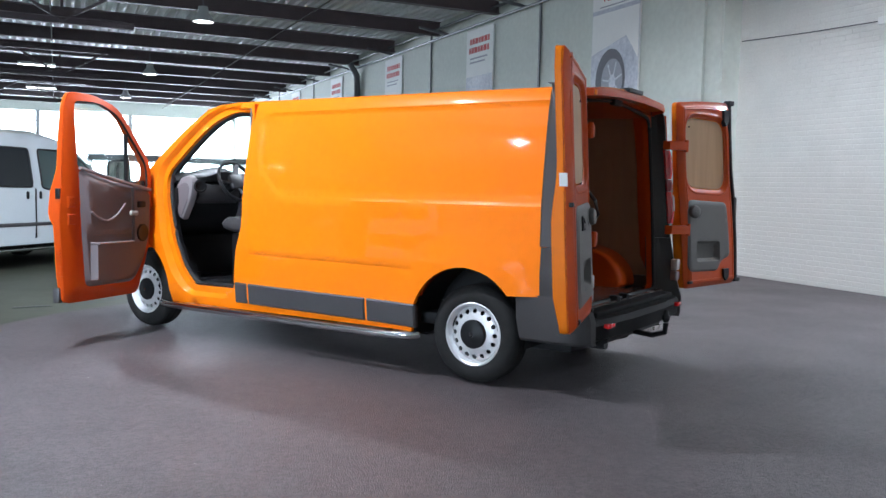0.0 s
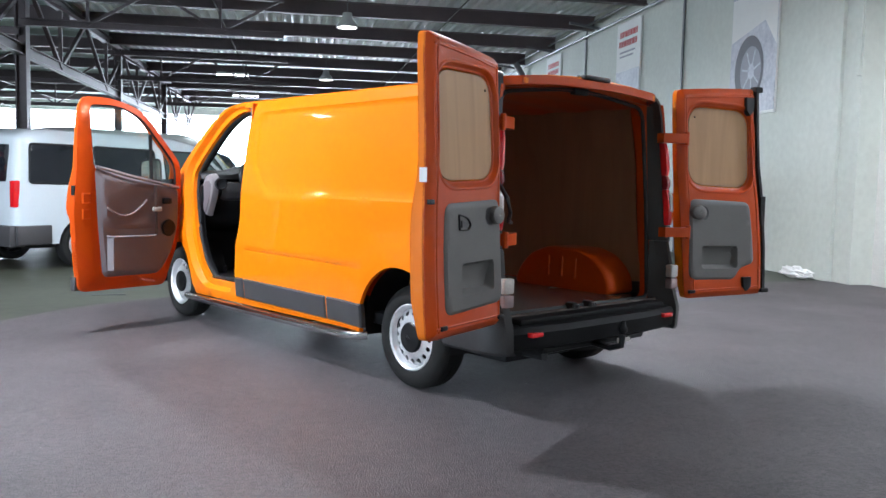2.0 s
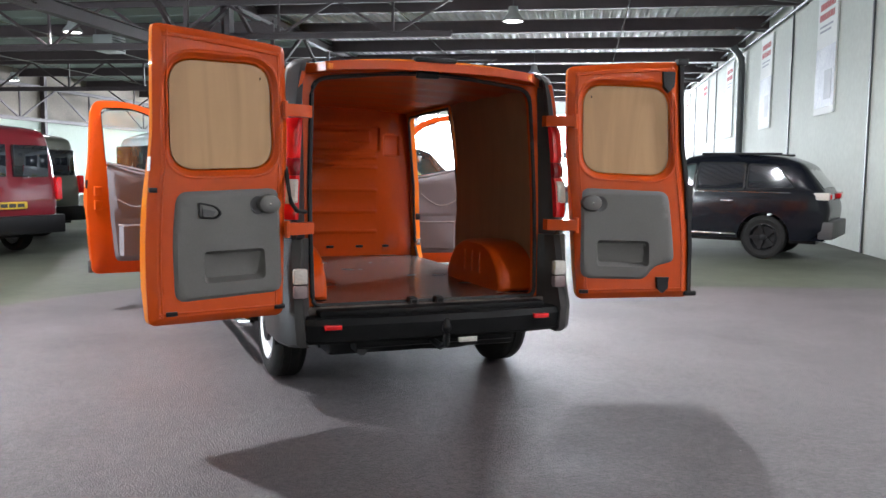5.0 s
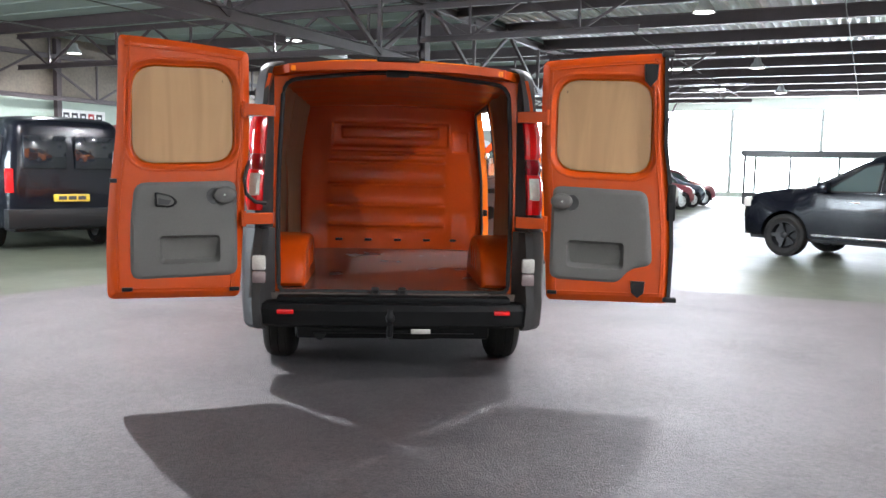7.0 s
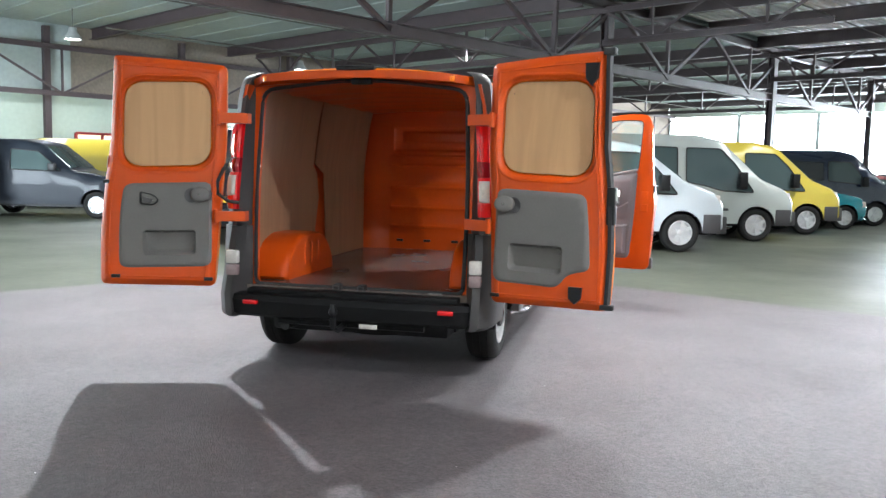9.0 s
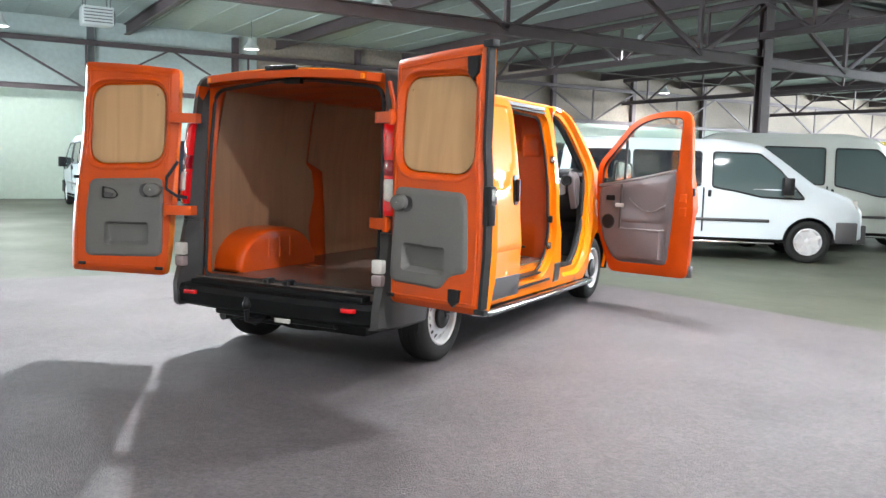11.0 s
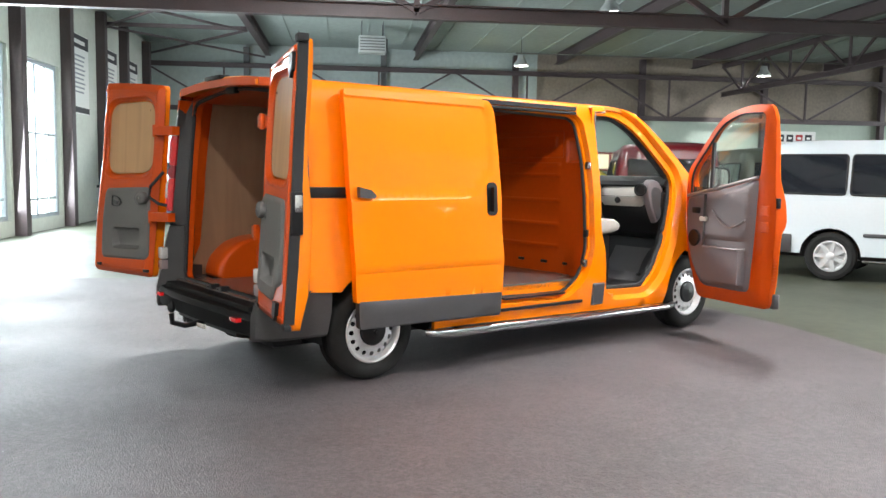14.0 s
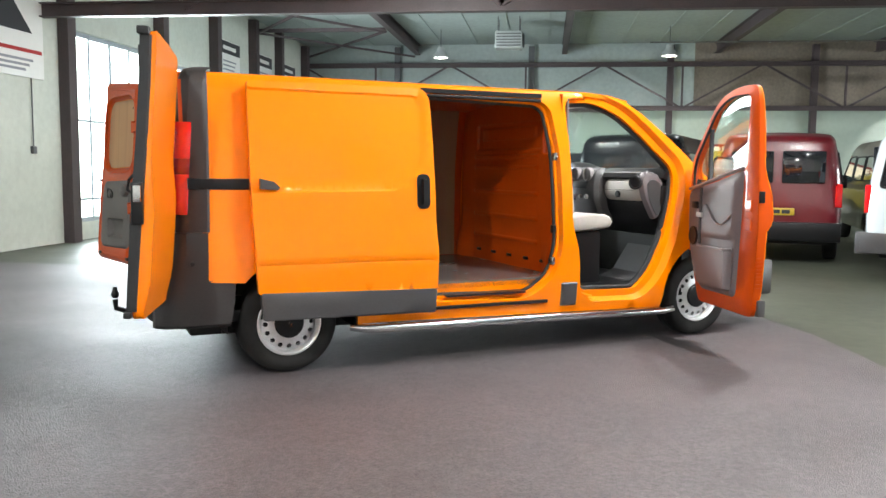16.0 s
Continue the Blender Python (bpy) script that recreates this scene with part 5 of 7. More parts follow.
# added thin cover on the roof's rear edge, its shade put into the colour
rings = []
for k in range(-13, 14):
    y = 0.06 * k
    top = 1.941 + 0.045 * (1 - abs(y / 0.8) ** 2.4)
    x = lerp_table([(0.0, -0.670), (0.62, -0.670), (0.66, -0.655), (0.73, -0.555), (0.8, -0.50)], abs(y))
    rings.append([Vector((x, y, top)), Vector((x, y, top - 0.05)), Vector((x + 0.004, y, top - 0.05)), Vector((x + 0.004, y, top))])
part("roof_edge_shade", loft(rings), ORANGE_SHADED, VAN)


def cross_skin(stations, inset, thick=0.02):
    bm = bmesh.new()
    prev = None
    for x, z, crown in stations:
        w = van_w(x, z) - inset
        row = [bm.verts.new((x + crown * 0.9 * (1 - t * t), w * t, z + crown * 0.4 * (1 - t * t))) for t in (-1, -0.85, -0.5, 0, 0.5, 0.85, 1)]
        if prev:
            for i in range(6):
                bm.faces.new((prev[i], prev[i + 1], row[i + 1], row[i]))
        prev = row
    ext = bmesh.ops.extrude_face_region(bm, geom=bm.faces[:])
    for q in ext["geom"]:
        if isinstance(q, bmesh.types.BMVert):
            q.co += Vector((-0.5, 0, -0.85)) * thick
    return bm


screen = part("windscreen", cross_skin([(2.74, 1.90, 0.10), (2.89, 1.81, 0.11), (3.13, 1.635, 0.12), (3.25, 1.54, 0.12), (3.45, 1.375, 0.12), (3.62, 1.25, 0.12), (3.76, 1.17, 0.12)], 0.09, 0.006), GLASS, VAN, "curved clear windscreen")
screen.visible_shadow = False
part("bonnet", cross_skin([(3.76, 1.17, 0.1), (4.05, 1.065, 0.1), (4.2, 1.01, 0.09), (4.28, 0.98, 0.06), (4.33, 0.84, 0.03), (4.33, 0.6, 0.03)], 0.03), ORANGE, VAN)
part("front_bumper", cube(4.12, 4.42, -0.80, 0.80, 0.28, 0.6, 0.04), PLASTIC, VAN)
for s in (1, -1):
    part("headlamp", cube(4.1, 4.27, s * 0.68 - 0.1, s * 0.68 + 0.1, 0.8, 1.02, 0.03), CLEAR_LENS, VAN)

# floor and inner skin of the load space
part("load_floor", sheet(lambda u, v, d: Vector((u, v, 0.555 - d)), [(-0.66, -0.86), (-0.43, -0.86), (-0.43, -0.60), (0.53, -0.60), (0.53, -0.86), (2.14, -0.86), (2.14, 0.86), (0.53, 0.86), (0.53, 0.60), (-0.43, 0.60), (-0.43, 0.86), (-0.66, 0.86)], [], 0.05, grid=0), FLOOR_PLY, VAN, "scuffed brown wooden load floor", smooth=False)
part("cab_floor", cube(2.14, 3.35, -0.85, 0.85, 0.34, 0.40), BUMPER_BLACK, VAN, "black rubber cab floor", smooth=False)
part("chassis", cube(-0.55, 4.0, -0.62, 0.62, 0.24, 0.36, 0.02), BLACK_PLASTIC, VAN)
# underbody shapes added to block light and darken the ground below the van
part("added_spare_wheel", lathe(bmesh.new(), [(0.0, -0.07), (0.18, -0.07), (0.2, -0.09), (0.3, -0.08), (0.325, -0.03), (0.325, 0.03), (0.3, 0.08), (0.2, 0.09), (0.0, 0.05)], 28, pose(-0.33, -0.12, 0.335, 90)), TYRE, VAN, "black spare wheel shape added to block light under the load floor")
part("added_fuel_tank", cube(1.5, 2.6, 0.1, 0.74, 0.2, 0.36, 0.04), BLACK_PLASTIC, VAN)
part("added_exhaust", tube(bmesh.new(), [(-0.72, 0.46, 0.30), (-0.2, 0.44, 0.29), (0.25, 0.40, 0.42), (0.7, 0.36, 0.28), (1.4, 0.3, 0.26), (3.0, 0.2, 0.27)], 0.032, 10), RUBBER, VAN)
part("added_silencer", tube(bmesh.new(), [(0.72, 0.38, 0.28), (0.76, 0.38, 0.28), (1.26, 0.34, 0.28), (1.3, 0.34, 0.28)], [0.05, 0.1, 0.1, 0.05], 14), RUBBER, VAN)
part("underfloor", cube(-0.66, 3.35, -0.84, 0.84, 0.36, 0.44, 0.01), BLACK_PLASTIC, VAN)
# inner side skins, orange, with wheel boxes
for s in (1, -1):
    end = 2.14 if s > 0 else 1.01
    outer = [(-0.62, 0.55), *arc(0.075, 0.36, 0.445, 154, 26, 12), (end, 0.55), (end, 1.90), (-0.62, 1.90)]
    part("inner_side", sheet(lambda x, z, d, s=s: Vector((x, s * (min(0.872, van_w(x, z) - (0.065 if s > 0 else 0.04)) + d), z)), outer, thick=0.02, grid=0.2), ORANGE_SHADED, VAN)
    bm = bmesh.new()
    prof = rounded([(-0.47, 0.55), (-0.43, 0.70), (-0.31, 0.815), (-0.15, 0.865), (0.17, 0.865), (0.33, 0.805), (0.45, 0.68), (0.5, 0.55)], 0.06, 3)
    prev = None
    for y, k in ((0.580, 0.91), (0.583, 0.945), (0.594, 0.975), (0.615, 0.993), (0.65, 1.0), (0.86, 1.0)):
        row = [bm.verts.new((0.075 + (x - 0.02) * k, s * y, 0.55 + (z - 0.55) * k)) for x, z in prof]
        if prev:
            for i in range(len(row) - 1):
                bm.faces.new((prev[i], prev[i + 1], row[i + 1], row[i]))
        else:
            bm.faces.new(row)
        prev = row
    wheel_box = part("wheel_box", bm, ORANGE_SHADED, VAN)
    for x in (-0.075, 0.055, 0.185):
        part("rib", loft([[Vector((x + a, s * (y + lift), z)) for a, y in ((-0.018, 0.586), (-0.009, 0.572), (0.009, 0.572), (0.018, 0.586))] for z, lift in ((0.64, 0.006), (0.655, 0.0), (0.77, 0.0), (0.815, 0.012))]), ORANGE_SHADED, wheel_box)
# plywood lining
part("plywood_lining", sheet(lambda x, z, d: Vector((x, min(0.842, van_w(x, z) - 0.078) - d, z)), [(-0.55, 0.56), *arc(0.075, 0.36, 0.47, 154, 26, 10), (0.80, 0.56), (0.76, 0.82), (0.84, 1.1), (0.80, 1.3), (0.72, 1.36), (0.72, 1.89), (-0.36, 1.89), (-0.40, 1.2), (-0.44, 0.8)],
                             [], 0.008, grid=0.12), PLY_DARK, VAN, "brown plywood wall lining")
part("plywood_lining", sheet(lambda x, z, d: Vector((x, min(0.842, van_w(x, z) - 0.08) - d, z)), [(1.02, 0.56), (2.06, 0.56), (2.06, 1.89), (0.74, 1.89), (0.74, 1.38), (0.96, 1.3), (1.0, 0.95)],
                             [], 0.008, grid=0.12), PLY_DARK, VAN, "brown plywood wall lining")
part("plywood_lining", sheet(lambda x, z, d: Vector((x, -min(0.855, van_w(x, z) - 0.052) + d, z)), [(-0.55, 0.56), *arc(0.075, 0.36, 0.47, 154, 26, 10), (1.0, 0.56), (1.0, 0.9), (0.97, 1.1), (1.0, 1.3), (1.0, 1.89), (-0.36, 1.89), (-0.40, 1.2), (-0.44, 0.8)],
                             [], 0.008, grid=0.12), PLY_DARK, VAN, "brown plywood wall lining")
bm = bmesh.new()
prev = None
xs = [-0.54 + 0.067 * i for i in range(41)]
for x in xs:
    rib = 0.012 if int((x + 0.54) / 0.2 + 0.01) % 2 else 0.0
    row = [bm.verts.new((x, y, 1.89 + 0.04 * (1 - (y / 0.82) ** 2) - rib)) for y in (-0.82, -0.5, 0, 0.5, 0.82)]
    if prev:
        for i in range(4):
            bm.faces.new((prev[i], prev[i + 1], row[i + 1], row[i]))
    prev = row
part("roof_lining", bm, ORANGE_SHADED, VAN)
# ribbed bulkhead between load space and cab
RIBS = [0.782, 0.967, 1.168, 1.38, 1.47]


def bulkhead_fn(y, z, d):
    x = 2.15
    reach = smoothstep((y + 0.54) / 0.04) * smoothstep((0.60 - y) / 0.04)
    for r in RIBS:
        x -= 0.012 * smoothstep(1.35 - abs(z - r) / 0.017) * reach
    x += 0.017 * smoothstep((0.56 - abs(y)) / 0.025) * smoothstep((z - 1.52) / 0.022) * smoothstep((1.76 - z) / 0.022)
    x -= 0.014 * smoothstep((0.47 - abs(y)) / 0.022) * smoothstep((z - 1.60) / 0.02) * smoothstep((1.72 - z) / 0.02)
    x += 0.020 * smoothstep((y + 0.75) / 0.02) * smoothstep((-0.585 - y) / 0.02) * smoothstep((z - 1.48) / 0.02) * smoothstep((1.68 - z) / 0.02)
    return Vector((x - 0.05 * smoothstep((0.95 - z) / 0.35) * smoothstep((abs(y) - 0.58) / 0.2) + d, y, z))


bm = bmesh.new()
ys = sorted({-0.86, -0.80, 0.86, 0.80, -0.2, 0.0, 0.2, 0.3, -0.3, 0.68, 0.74, *[a + o for a in (-0.75, -0.605, -0.56, -0.54, -0.47, 0.448, 0.535, 0.56) for o in (0.0, 0.006, 0.012, 0.019, 0.025)], 0.57, 0.58, 0.59, 0.60, -0.50, 0.50})
zs = sorted({0.555, 0.60, 0.65, 0.70, 0.87, 1.05, 1.27, 1.66, 1.80, 1.93, *[a + o for a in (1.48, 1.52, 1.60, 1.70, 1.738) for o in (0.0, 0.006, 0.011, 0.016, 0.022)], 1.66, 1.67, 1.68, *[r + o for r in RIBS for o in (-0.023, -0.017, -0.011, -0.006, 0, 0.006, 0.011, 0.017, 0.023)]})
grid_v = [[bm.verts.new(bulkhead_fn(y, z, 0)) for y in ys] for z in zs]
for a, b in zip(grid_v, grid_v[1:]):
    for i in range(len(ys) - 1):
        bm.faces.new((a[i], a[i + 1], b[i + 1], b[i]))
part("bulkhead", bm, ORANGE_SHADED, VAN, "ribbed orange steel bulkhead", sharp=50)
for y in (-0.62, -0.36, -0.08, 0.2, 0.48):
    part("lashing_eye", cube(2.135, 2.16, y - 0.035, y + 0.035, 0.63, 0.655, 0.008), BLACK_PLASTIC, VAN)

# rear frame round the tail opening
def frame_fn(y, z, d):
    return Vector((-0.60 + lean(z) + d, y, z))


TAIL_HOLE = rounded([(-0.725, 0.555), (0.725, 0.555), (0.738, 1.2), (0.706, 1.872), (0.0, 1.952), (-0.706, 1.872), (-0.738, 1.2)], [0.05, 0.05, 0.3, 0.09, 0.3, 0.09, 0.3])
part("tail_frame", sheet(frame_fn, rounded([(-0.78, 0.49), (0.78, 0.49), (0.80, 1.2), (0.78, 1.95), (0, 1.99), (-0.78, 1.95), (-0.80, 1.2)], [0.03, 0.03, 0.2, 0.08, 0.3, 0.08, 0.2]), [TAIL_HOLE], 0.05, grid=0.2, step=0.06), ORANGE_SHADED, VAN)
part("tail_seal", tube(bmesh.new(), [(-0.606 + lean(z), y, z) for y, z in dense(TAIL_HOLE, 0.06)], 0.014, 6, True), RUBBER, VAN, "black rubber tail seal")
part("brake_lamp", cube(-0.685, -0.61, -0.13, 0.13, 1.985, 2.014, 0.008), BLACK_PLASTIC, VAN, "high brake lamp in a black housing")
part("door_catch", cube(-0.56, -0.515, -0.07, 0.07, 1.905, 1.948, 0.008), BLACK_PLASTIC, VAN)

# grey corner trims, lamps and bumper
TRIM_W = [(0.3, 0.90), (0.5, 0.935), (0.7, 0.942), (1.0, 0.938), (1.2, 0.932), (1.5, 0.915), (1.75, 0.895), (1.88, 0.882), (1.945, 0.862), (1.975, 0.83), (1.99, 0.79)]


def corner_ring(s, z, dx=0.0, tuck=0.0):
    w = van_w(-0.5, z)
    t = max(lerp_table(TRIM_W, z), w - 0.02)
    pts = [(-0.47, w + 0.003), (-0.485, w + 0.013), (-0.60, (w + t) / 2 + 0.006), (-0.68, t - 0.018), (-0.735, t - 0.075), (-0.738, t - 0.105), (-0.675, 0.79), (-0.635, 0.765), (-0.60, 0.752), (-0.53, 0.79), (-0.50, w - 0.06)]
    return [Vector((x + (dx + lean(z) + 0.035) * (1 if x < -0.57 else 0.2), s * y, z)) for x, y in pts]


for s in (1, -1):
    part("corner_trim", loft([corner_ring(s, z) for z in (0.955, 1.0, 1.06)] + [corner_ring(s, z) for z in (1.2, 1.4, 1.6, 1.7, 1.82)] + [corner_ring(s, 1.9, 0.005), corner_ring(s, 1.945, 0.02), corner_ring(s, 1.97, 0.04), corner_ring(s, 1.985, 0.08)]), TRIM, VAN, "dark grey plastic corner trim")
    # lower corner of the bumper, wrapped round the side
    rings = []
    for z, k in ((0.35, 0.02), (0.37, 0.0), (0.5, 0.0), (0.64, 0.0), (0.65, 0.0), (0.8, 0.0), (0.952, 0.0)):
        w = van_w(-0.5, z) + 0.006
        front_x = -0.305 if z < 0.645 else -0.47
        if z < 0.6:
            front_x = 0.083 - math.sqrt(max(0.0, 0.425 ** 2 - (z - 0.36) ** 2)) * 0.985
            front_x = min(front_x, -0.30)
        depth = -0.80 if z < 0.55 else -0.80 + 0.05 * (z - 0.55) / 0.4
        pts = [(front_x, w - k), (-0.60, w - 0.004 - k), (depth + 0.07, w - 0.035 - k), (depth + 0.015, w - 0.09 - k), (depth + 0.005, w - 0.14 - k), (depth + 0.085, 0.785), (-0.66, 0.76), (-0.60, 0.748), (-0.56, 0.79), (front_x, w - 0.08)]
        rings.append([Vector((x + (lean(z) + 0.03 * smoothstep((z - 0.52) / 0.12) if x < -0.6 else 0), s * y, z)) for x, y in pts])
    part("bumper_corner", loft(rings), TRIM, VAN, "dark grey plastic bumper corner")
    part("parking_sensor", lathe(bmesh.new(), [(0.014, 0), (0.014, 0.008), (0, 0.009)], 12, pose(-0.57, s * (van_w(-0.5, 0.76) + 0.002), 0.76, 0, 0, 0 if s > 0 else 180)), BLACK_PLASTIC, VAN)
    # tail lamp: red above and below, white in the middle
    lamp = new("tail_lamp")
    lamp.parent = VAN

    def lens(z0, z1, n=5, lift=0.0):
        rings = []
        for i in range(n + 1):
            z = z0 + (z1 - z0) * i / n
            w = lerp_table(TRIM_W, z) + 0.012
            e = (0.012 if i in (0, n) else 0) - lift
            pts = [(-0.655, w - 0.010 - e), (-0.705 + e * 0.3, w - 0.018 - e), (-0.755 + e, w - 0.055), (-0.775 + e, w - 0.10), (-0.768 + e, w - 0.122), (-0.735, w - 0.13), (-0.66, w - 0.09)]
            rings.append([Vector((x + lean(z) + 0.035, s * y, z)) for x, y in pts])
        return loft(rings)
    part("red_lens", lens(1.41, 1.635, 5), RED_LENS, lamp)
    part("dark_lens", lens(1.315, 1.408, 3), DARK_RED_LENS, lamp)
    part("red_lens", lens(1.065, 1.313, 5), RED_LENS, lamp)
    rings = []
    for z, e in ((1.155, 0.01), (1.17, 0.0), (1.22, 0.0), (1.275, 0.0), (1.292, 0.01)):
        w = lerp_table(TRIM_W, z) + 0.012
        rings.append([Vector((x + lean(z) + 0.035, s * y, z)) for x, y in ((-0.757 + e, w - 0.046), (-0.77 + e, w - 0.062), (-0.782 + e, w - 0.095), (-0.778 + e, w - 0.112), (-0.745, w - 0.11), (-0.74, w - 0.048))])
    part("white_lens", loft(rings), CLEAR_LENS, lamp)
    fog = new("bumper_lamp")
    fog.parent = VAN
    part("white_lens", cube(-0.768, -0.71, *sorted((s * 0.787, s * 0.87)), 0.702, 0.795, 0.015), CLEAR_LENS, fog)
    part("lower_lens", cube(-0.768, -0.71, *sorted((s * 0.787, s * 0.87)), 0.622, 0.70, 0.015), SMOKY_LENS, fog)
# bumper bar with step
rings = []
for y in (-0.86, -0.84, -0.7, -0.35, 0, 0.35, 0.7, 0.84, 0.86):
    c = 0.07 * (y / 0.86) ** 4
    k = 0.02 if abs(y) > 0.85 else 0
    rings.append([Vector((x + c, y, z)) for x, z in ((-0.66, 0.37 + k), (-0.78, 0.355 + k), (-0.83, 0.38 + k), (-0.84, 0.47 - k), (-0.82, 0.505 - k), (-0.76, 0.515 - k), (-0.64, 0.505 - k))])
part("rear_bumper", loft(rings), BUMPER_BLACK, VAN, "dark grey stepped rear bumper")
part("step_plate", cube(-0.76, -0.60, -0.72, 0.72, 0.505, 0.545, 0.01), BUMPER_BLACK, VAN)
for y in (-0.05, 0.12):
    part("sill_catch", loft([[Vector((x, y + o, z)) for o, z in ((-0.035, 0.545), (-0.02, 0.585), (0.02, 0.585), (0.035, 0.545))] for x in (-0.66, -0.65, -0.61, -0.60)]), BLACK_PLASTIC, VAN)
    part("sill_striker", tube(bmesh.new(), [(-0.675, y - 0.02, 0.55), (-0.675, y - 0.02, 0.578), (-0.675, y + 0.02, 0.578), (-0.675, y + 0.02, 0.55)], 0.005, 6), PLASTIC, VAN)
for s in (0.66, -0.66):
    part("reflector", cube(-0.842, -0.80, s - 0.05, s + 0.05, 0.45, 0.478, 0.006), RED_LENS, VAN)
tow = new("tow_bar")
tow.parent = VAN
part("cross_tube", tube(bmesh.new(), [(-0.72, -0.5, 0.34), (-0.72, 0.5, 0.34)], 0.03), BLACK_PLASTIC, tow)
part("swan_neck", tube(bmesh.new(), [(-0.72, 0.03, 0.34), (-0.88, 0.03, 0.325), (-0.965, 0.03, 0.355), (-0.97, 0.03, 0.42)], 0.02), BLACK_PLASTIC, tow)
part("ball", lathe(bmesh.new(), [(0.0, 0.03), (0.018, 0.026), (0.028, 0.008), (0.028, -0.008), (0.018, -0.026), (0.015, -0.05)], 14, pose(-0.97, 0.03, 0.455, -90)), BLACK_PLASTIC, tow)
part("tow_plate", cube(-0.85, -0.83, -0.22, -0.10, 0.335, 0.365, 0.004), CLEAR_LENS, tow)

# grey strips, side steps
for x0, x1 in ((2.14, 2.275), (0.93, 2.125), (0.47, 0.915)):
    def strip(s, x0, x1, z0=0.338, z1=0.503):
        return sheet(lambda x, z, d: Vector((x, s * (van_w(x, z) + 0.014 - 0.012 * smoothstep(1 - edge_distance((x, z), rect(x0, x1, z0, z1)) / 0.012) - d), z)), rect(x0, x1, z0, z1, 0.012, 2), [], 0.03,
                     [rect(x0 + 0.012, x1 - 0.012, z0 + 0.012, z1 - 0.012)], grid=0.1)
    part("side_strip", strip(1, x0, x1), PLASTIC, VAN, "dark grey plastic side strip")
    if x0 > 2:
        part("side_strip", strip(-1, x0 - 0.02, x1 - 0.01, 0.335, 0.515), PLASTIC, VAN, "dark grey plastic side strip")
for s in (1, -1):
    part("side_step", tube(bmesh.new(), [(0.48, s * 0.90, 0.285), (0.54, s * 0.965, 0.28), (0.66, s * 0.985, 0.275), (2.0, s * 0.985, 0.262), (3.05, s * 0.985, 0.252), (3.16, s * 0.96, 0.25), (3.2, s * 0.9, 0.25)], 0.03, 12), CHROME, VAN, "polished steel side step tube")
    for x in (0.8, 1.8, 2.8):
        part("step_bracket", bar(bmesh.new(), (x, s * 0.97, 0.265), (x, s * 0.6, 0.30), 0.04, 0.02), BLACK_PLASTIC, VAN)

# wheels: steel discs with round holes and dark caps
def steel_wheel(x, s):
    w = new("wheel")
    w.parent = VAN
    w.matrix_basis = pose(x, s * 0.775, 0.333, 0, 17 * x, 0 if s > 0 else 180)
    r = 0.333
    bm = bmesh.new()
    lathe(bm, [(0.205, -0.1), (0.25, -0.108), (0.29, -0.104), (0.318, -0.088), (0.329, -0.068), (r, -0.055), (0.329, -0.05), (r, -0.045), (r, -0.004), (0.327, 0), (r, 0.004), (r, 0.045), (0.329, 0.05), (r, 0.055),
               (0.329, 0.068), (0.318, 0.088), (0.29, 0.104), (0.25, 0.108), (0.222, 0.1), (0.205, 0.09)], 48)
    part("tyre", bm, TYRE, w)
    bm = bmesh.new()
    lathe(bm, [(0.206, -0.09), (0.2, 0.075), (0.212, 0.094), (0.216, 0.1), (0.208, 0.104), (0.196, 0.094), (0.19, 0.07), (0.185, 0.06)], 40)
    hole = [arc(0.155 * math.cos(2 * math.pi * k / 16), 0.155 * math.sin(2 * math.pi * k / 16), 0.0165, 0, 330, 11) for k in range(16)]

    def disc(u, v, d):
        q = math.hypot(u, v)
        return Vector((u, lerp_table([(0.0, 0.088), (0.1, 0.088), (0.125, 0.082), (0.15, 0.078), (0.172, 0.068), (0.187, 0.055)], q) - d, v))
    sheet(disc, arc(0, 0, 0.187, 0, 351, 39), hole, 0.006, [arc(0, 0, 0.125, 0, 348, 29), arc(0, 0, 0.178, 0, 348, 29)], grid=0.05, step=0.05, bm=bm)
    part("rim", bm, STEEL_SILVER, w)
    part("brake_drum", lathe(bmesh.new(), [(0.0, 0.02), (0.16, 0.02), (0.17, 0.0), (0.17, -0.05), (0, -0.05)], 24), BLACK_PLASTIC, w)
    part("hub_cap", lathe(bmesh.new(), [(0.098, 0.086), (0.098, 0.1), (0.09, 0.108), (0.05, 0.113), (0.035, 0.118), (0.0, 0.12)], 28), BLACK_PLASTIC, w, "dark grey plastic hub cap")
    bm = bmesh.new()
    tube(bm, [(0, 0.122, 0.018), (0.012, 0.122, 0), (0, 0.122, -0.018), (-0.012, 0.122, 0)], 0.003, 5, True)
    part("emblem", bm, CHROME, w)


for x in (0.057, 3.498):
    for s in (1, -1):
        steel_wheel(x, s)
    for s in (-1, 1):
        bm = upper_half(lathe(bmesh.new(), [(0.43, s * 0.9), (0.43, s * 0.61), (0.2, s * 0.6)], 36, pose(x + 0.02, 0, 0.36)), 0.3)
        box(bm, x - 0.4, x + 0.44, min(s * 0.6, s * 0.63), max(s * 0.6, s * 0.63), 0.25, 0.5)
        part("wheel_well", bm, BLACK_PLASTIC, VAN)
    part("axle", tube(bmesh.new(), [(x, -0.7, 0.32), (x, 0.7, 0.32)], 0.05), BLACK_PLASTIC, VAN)


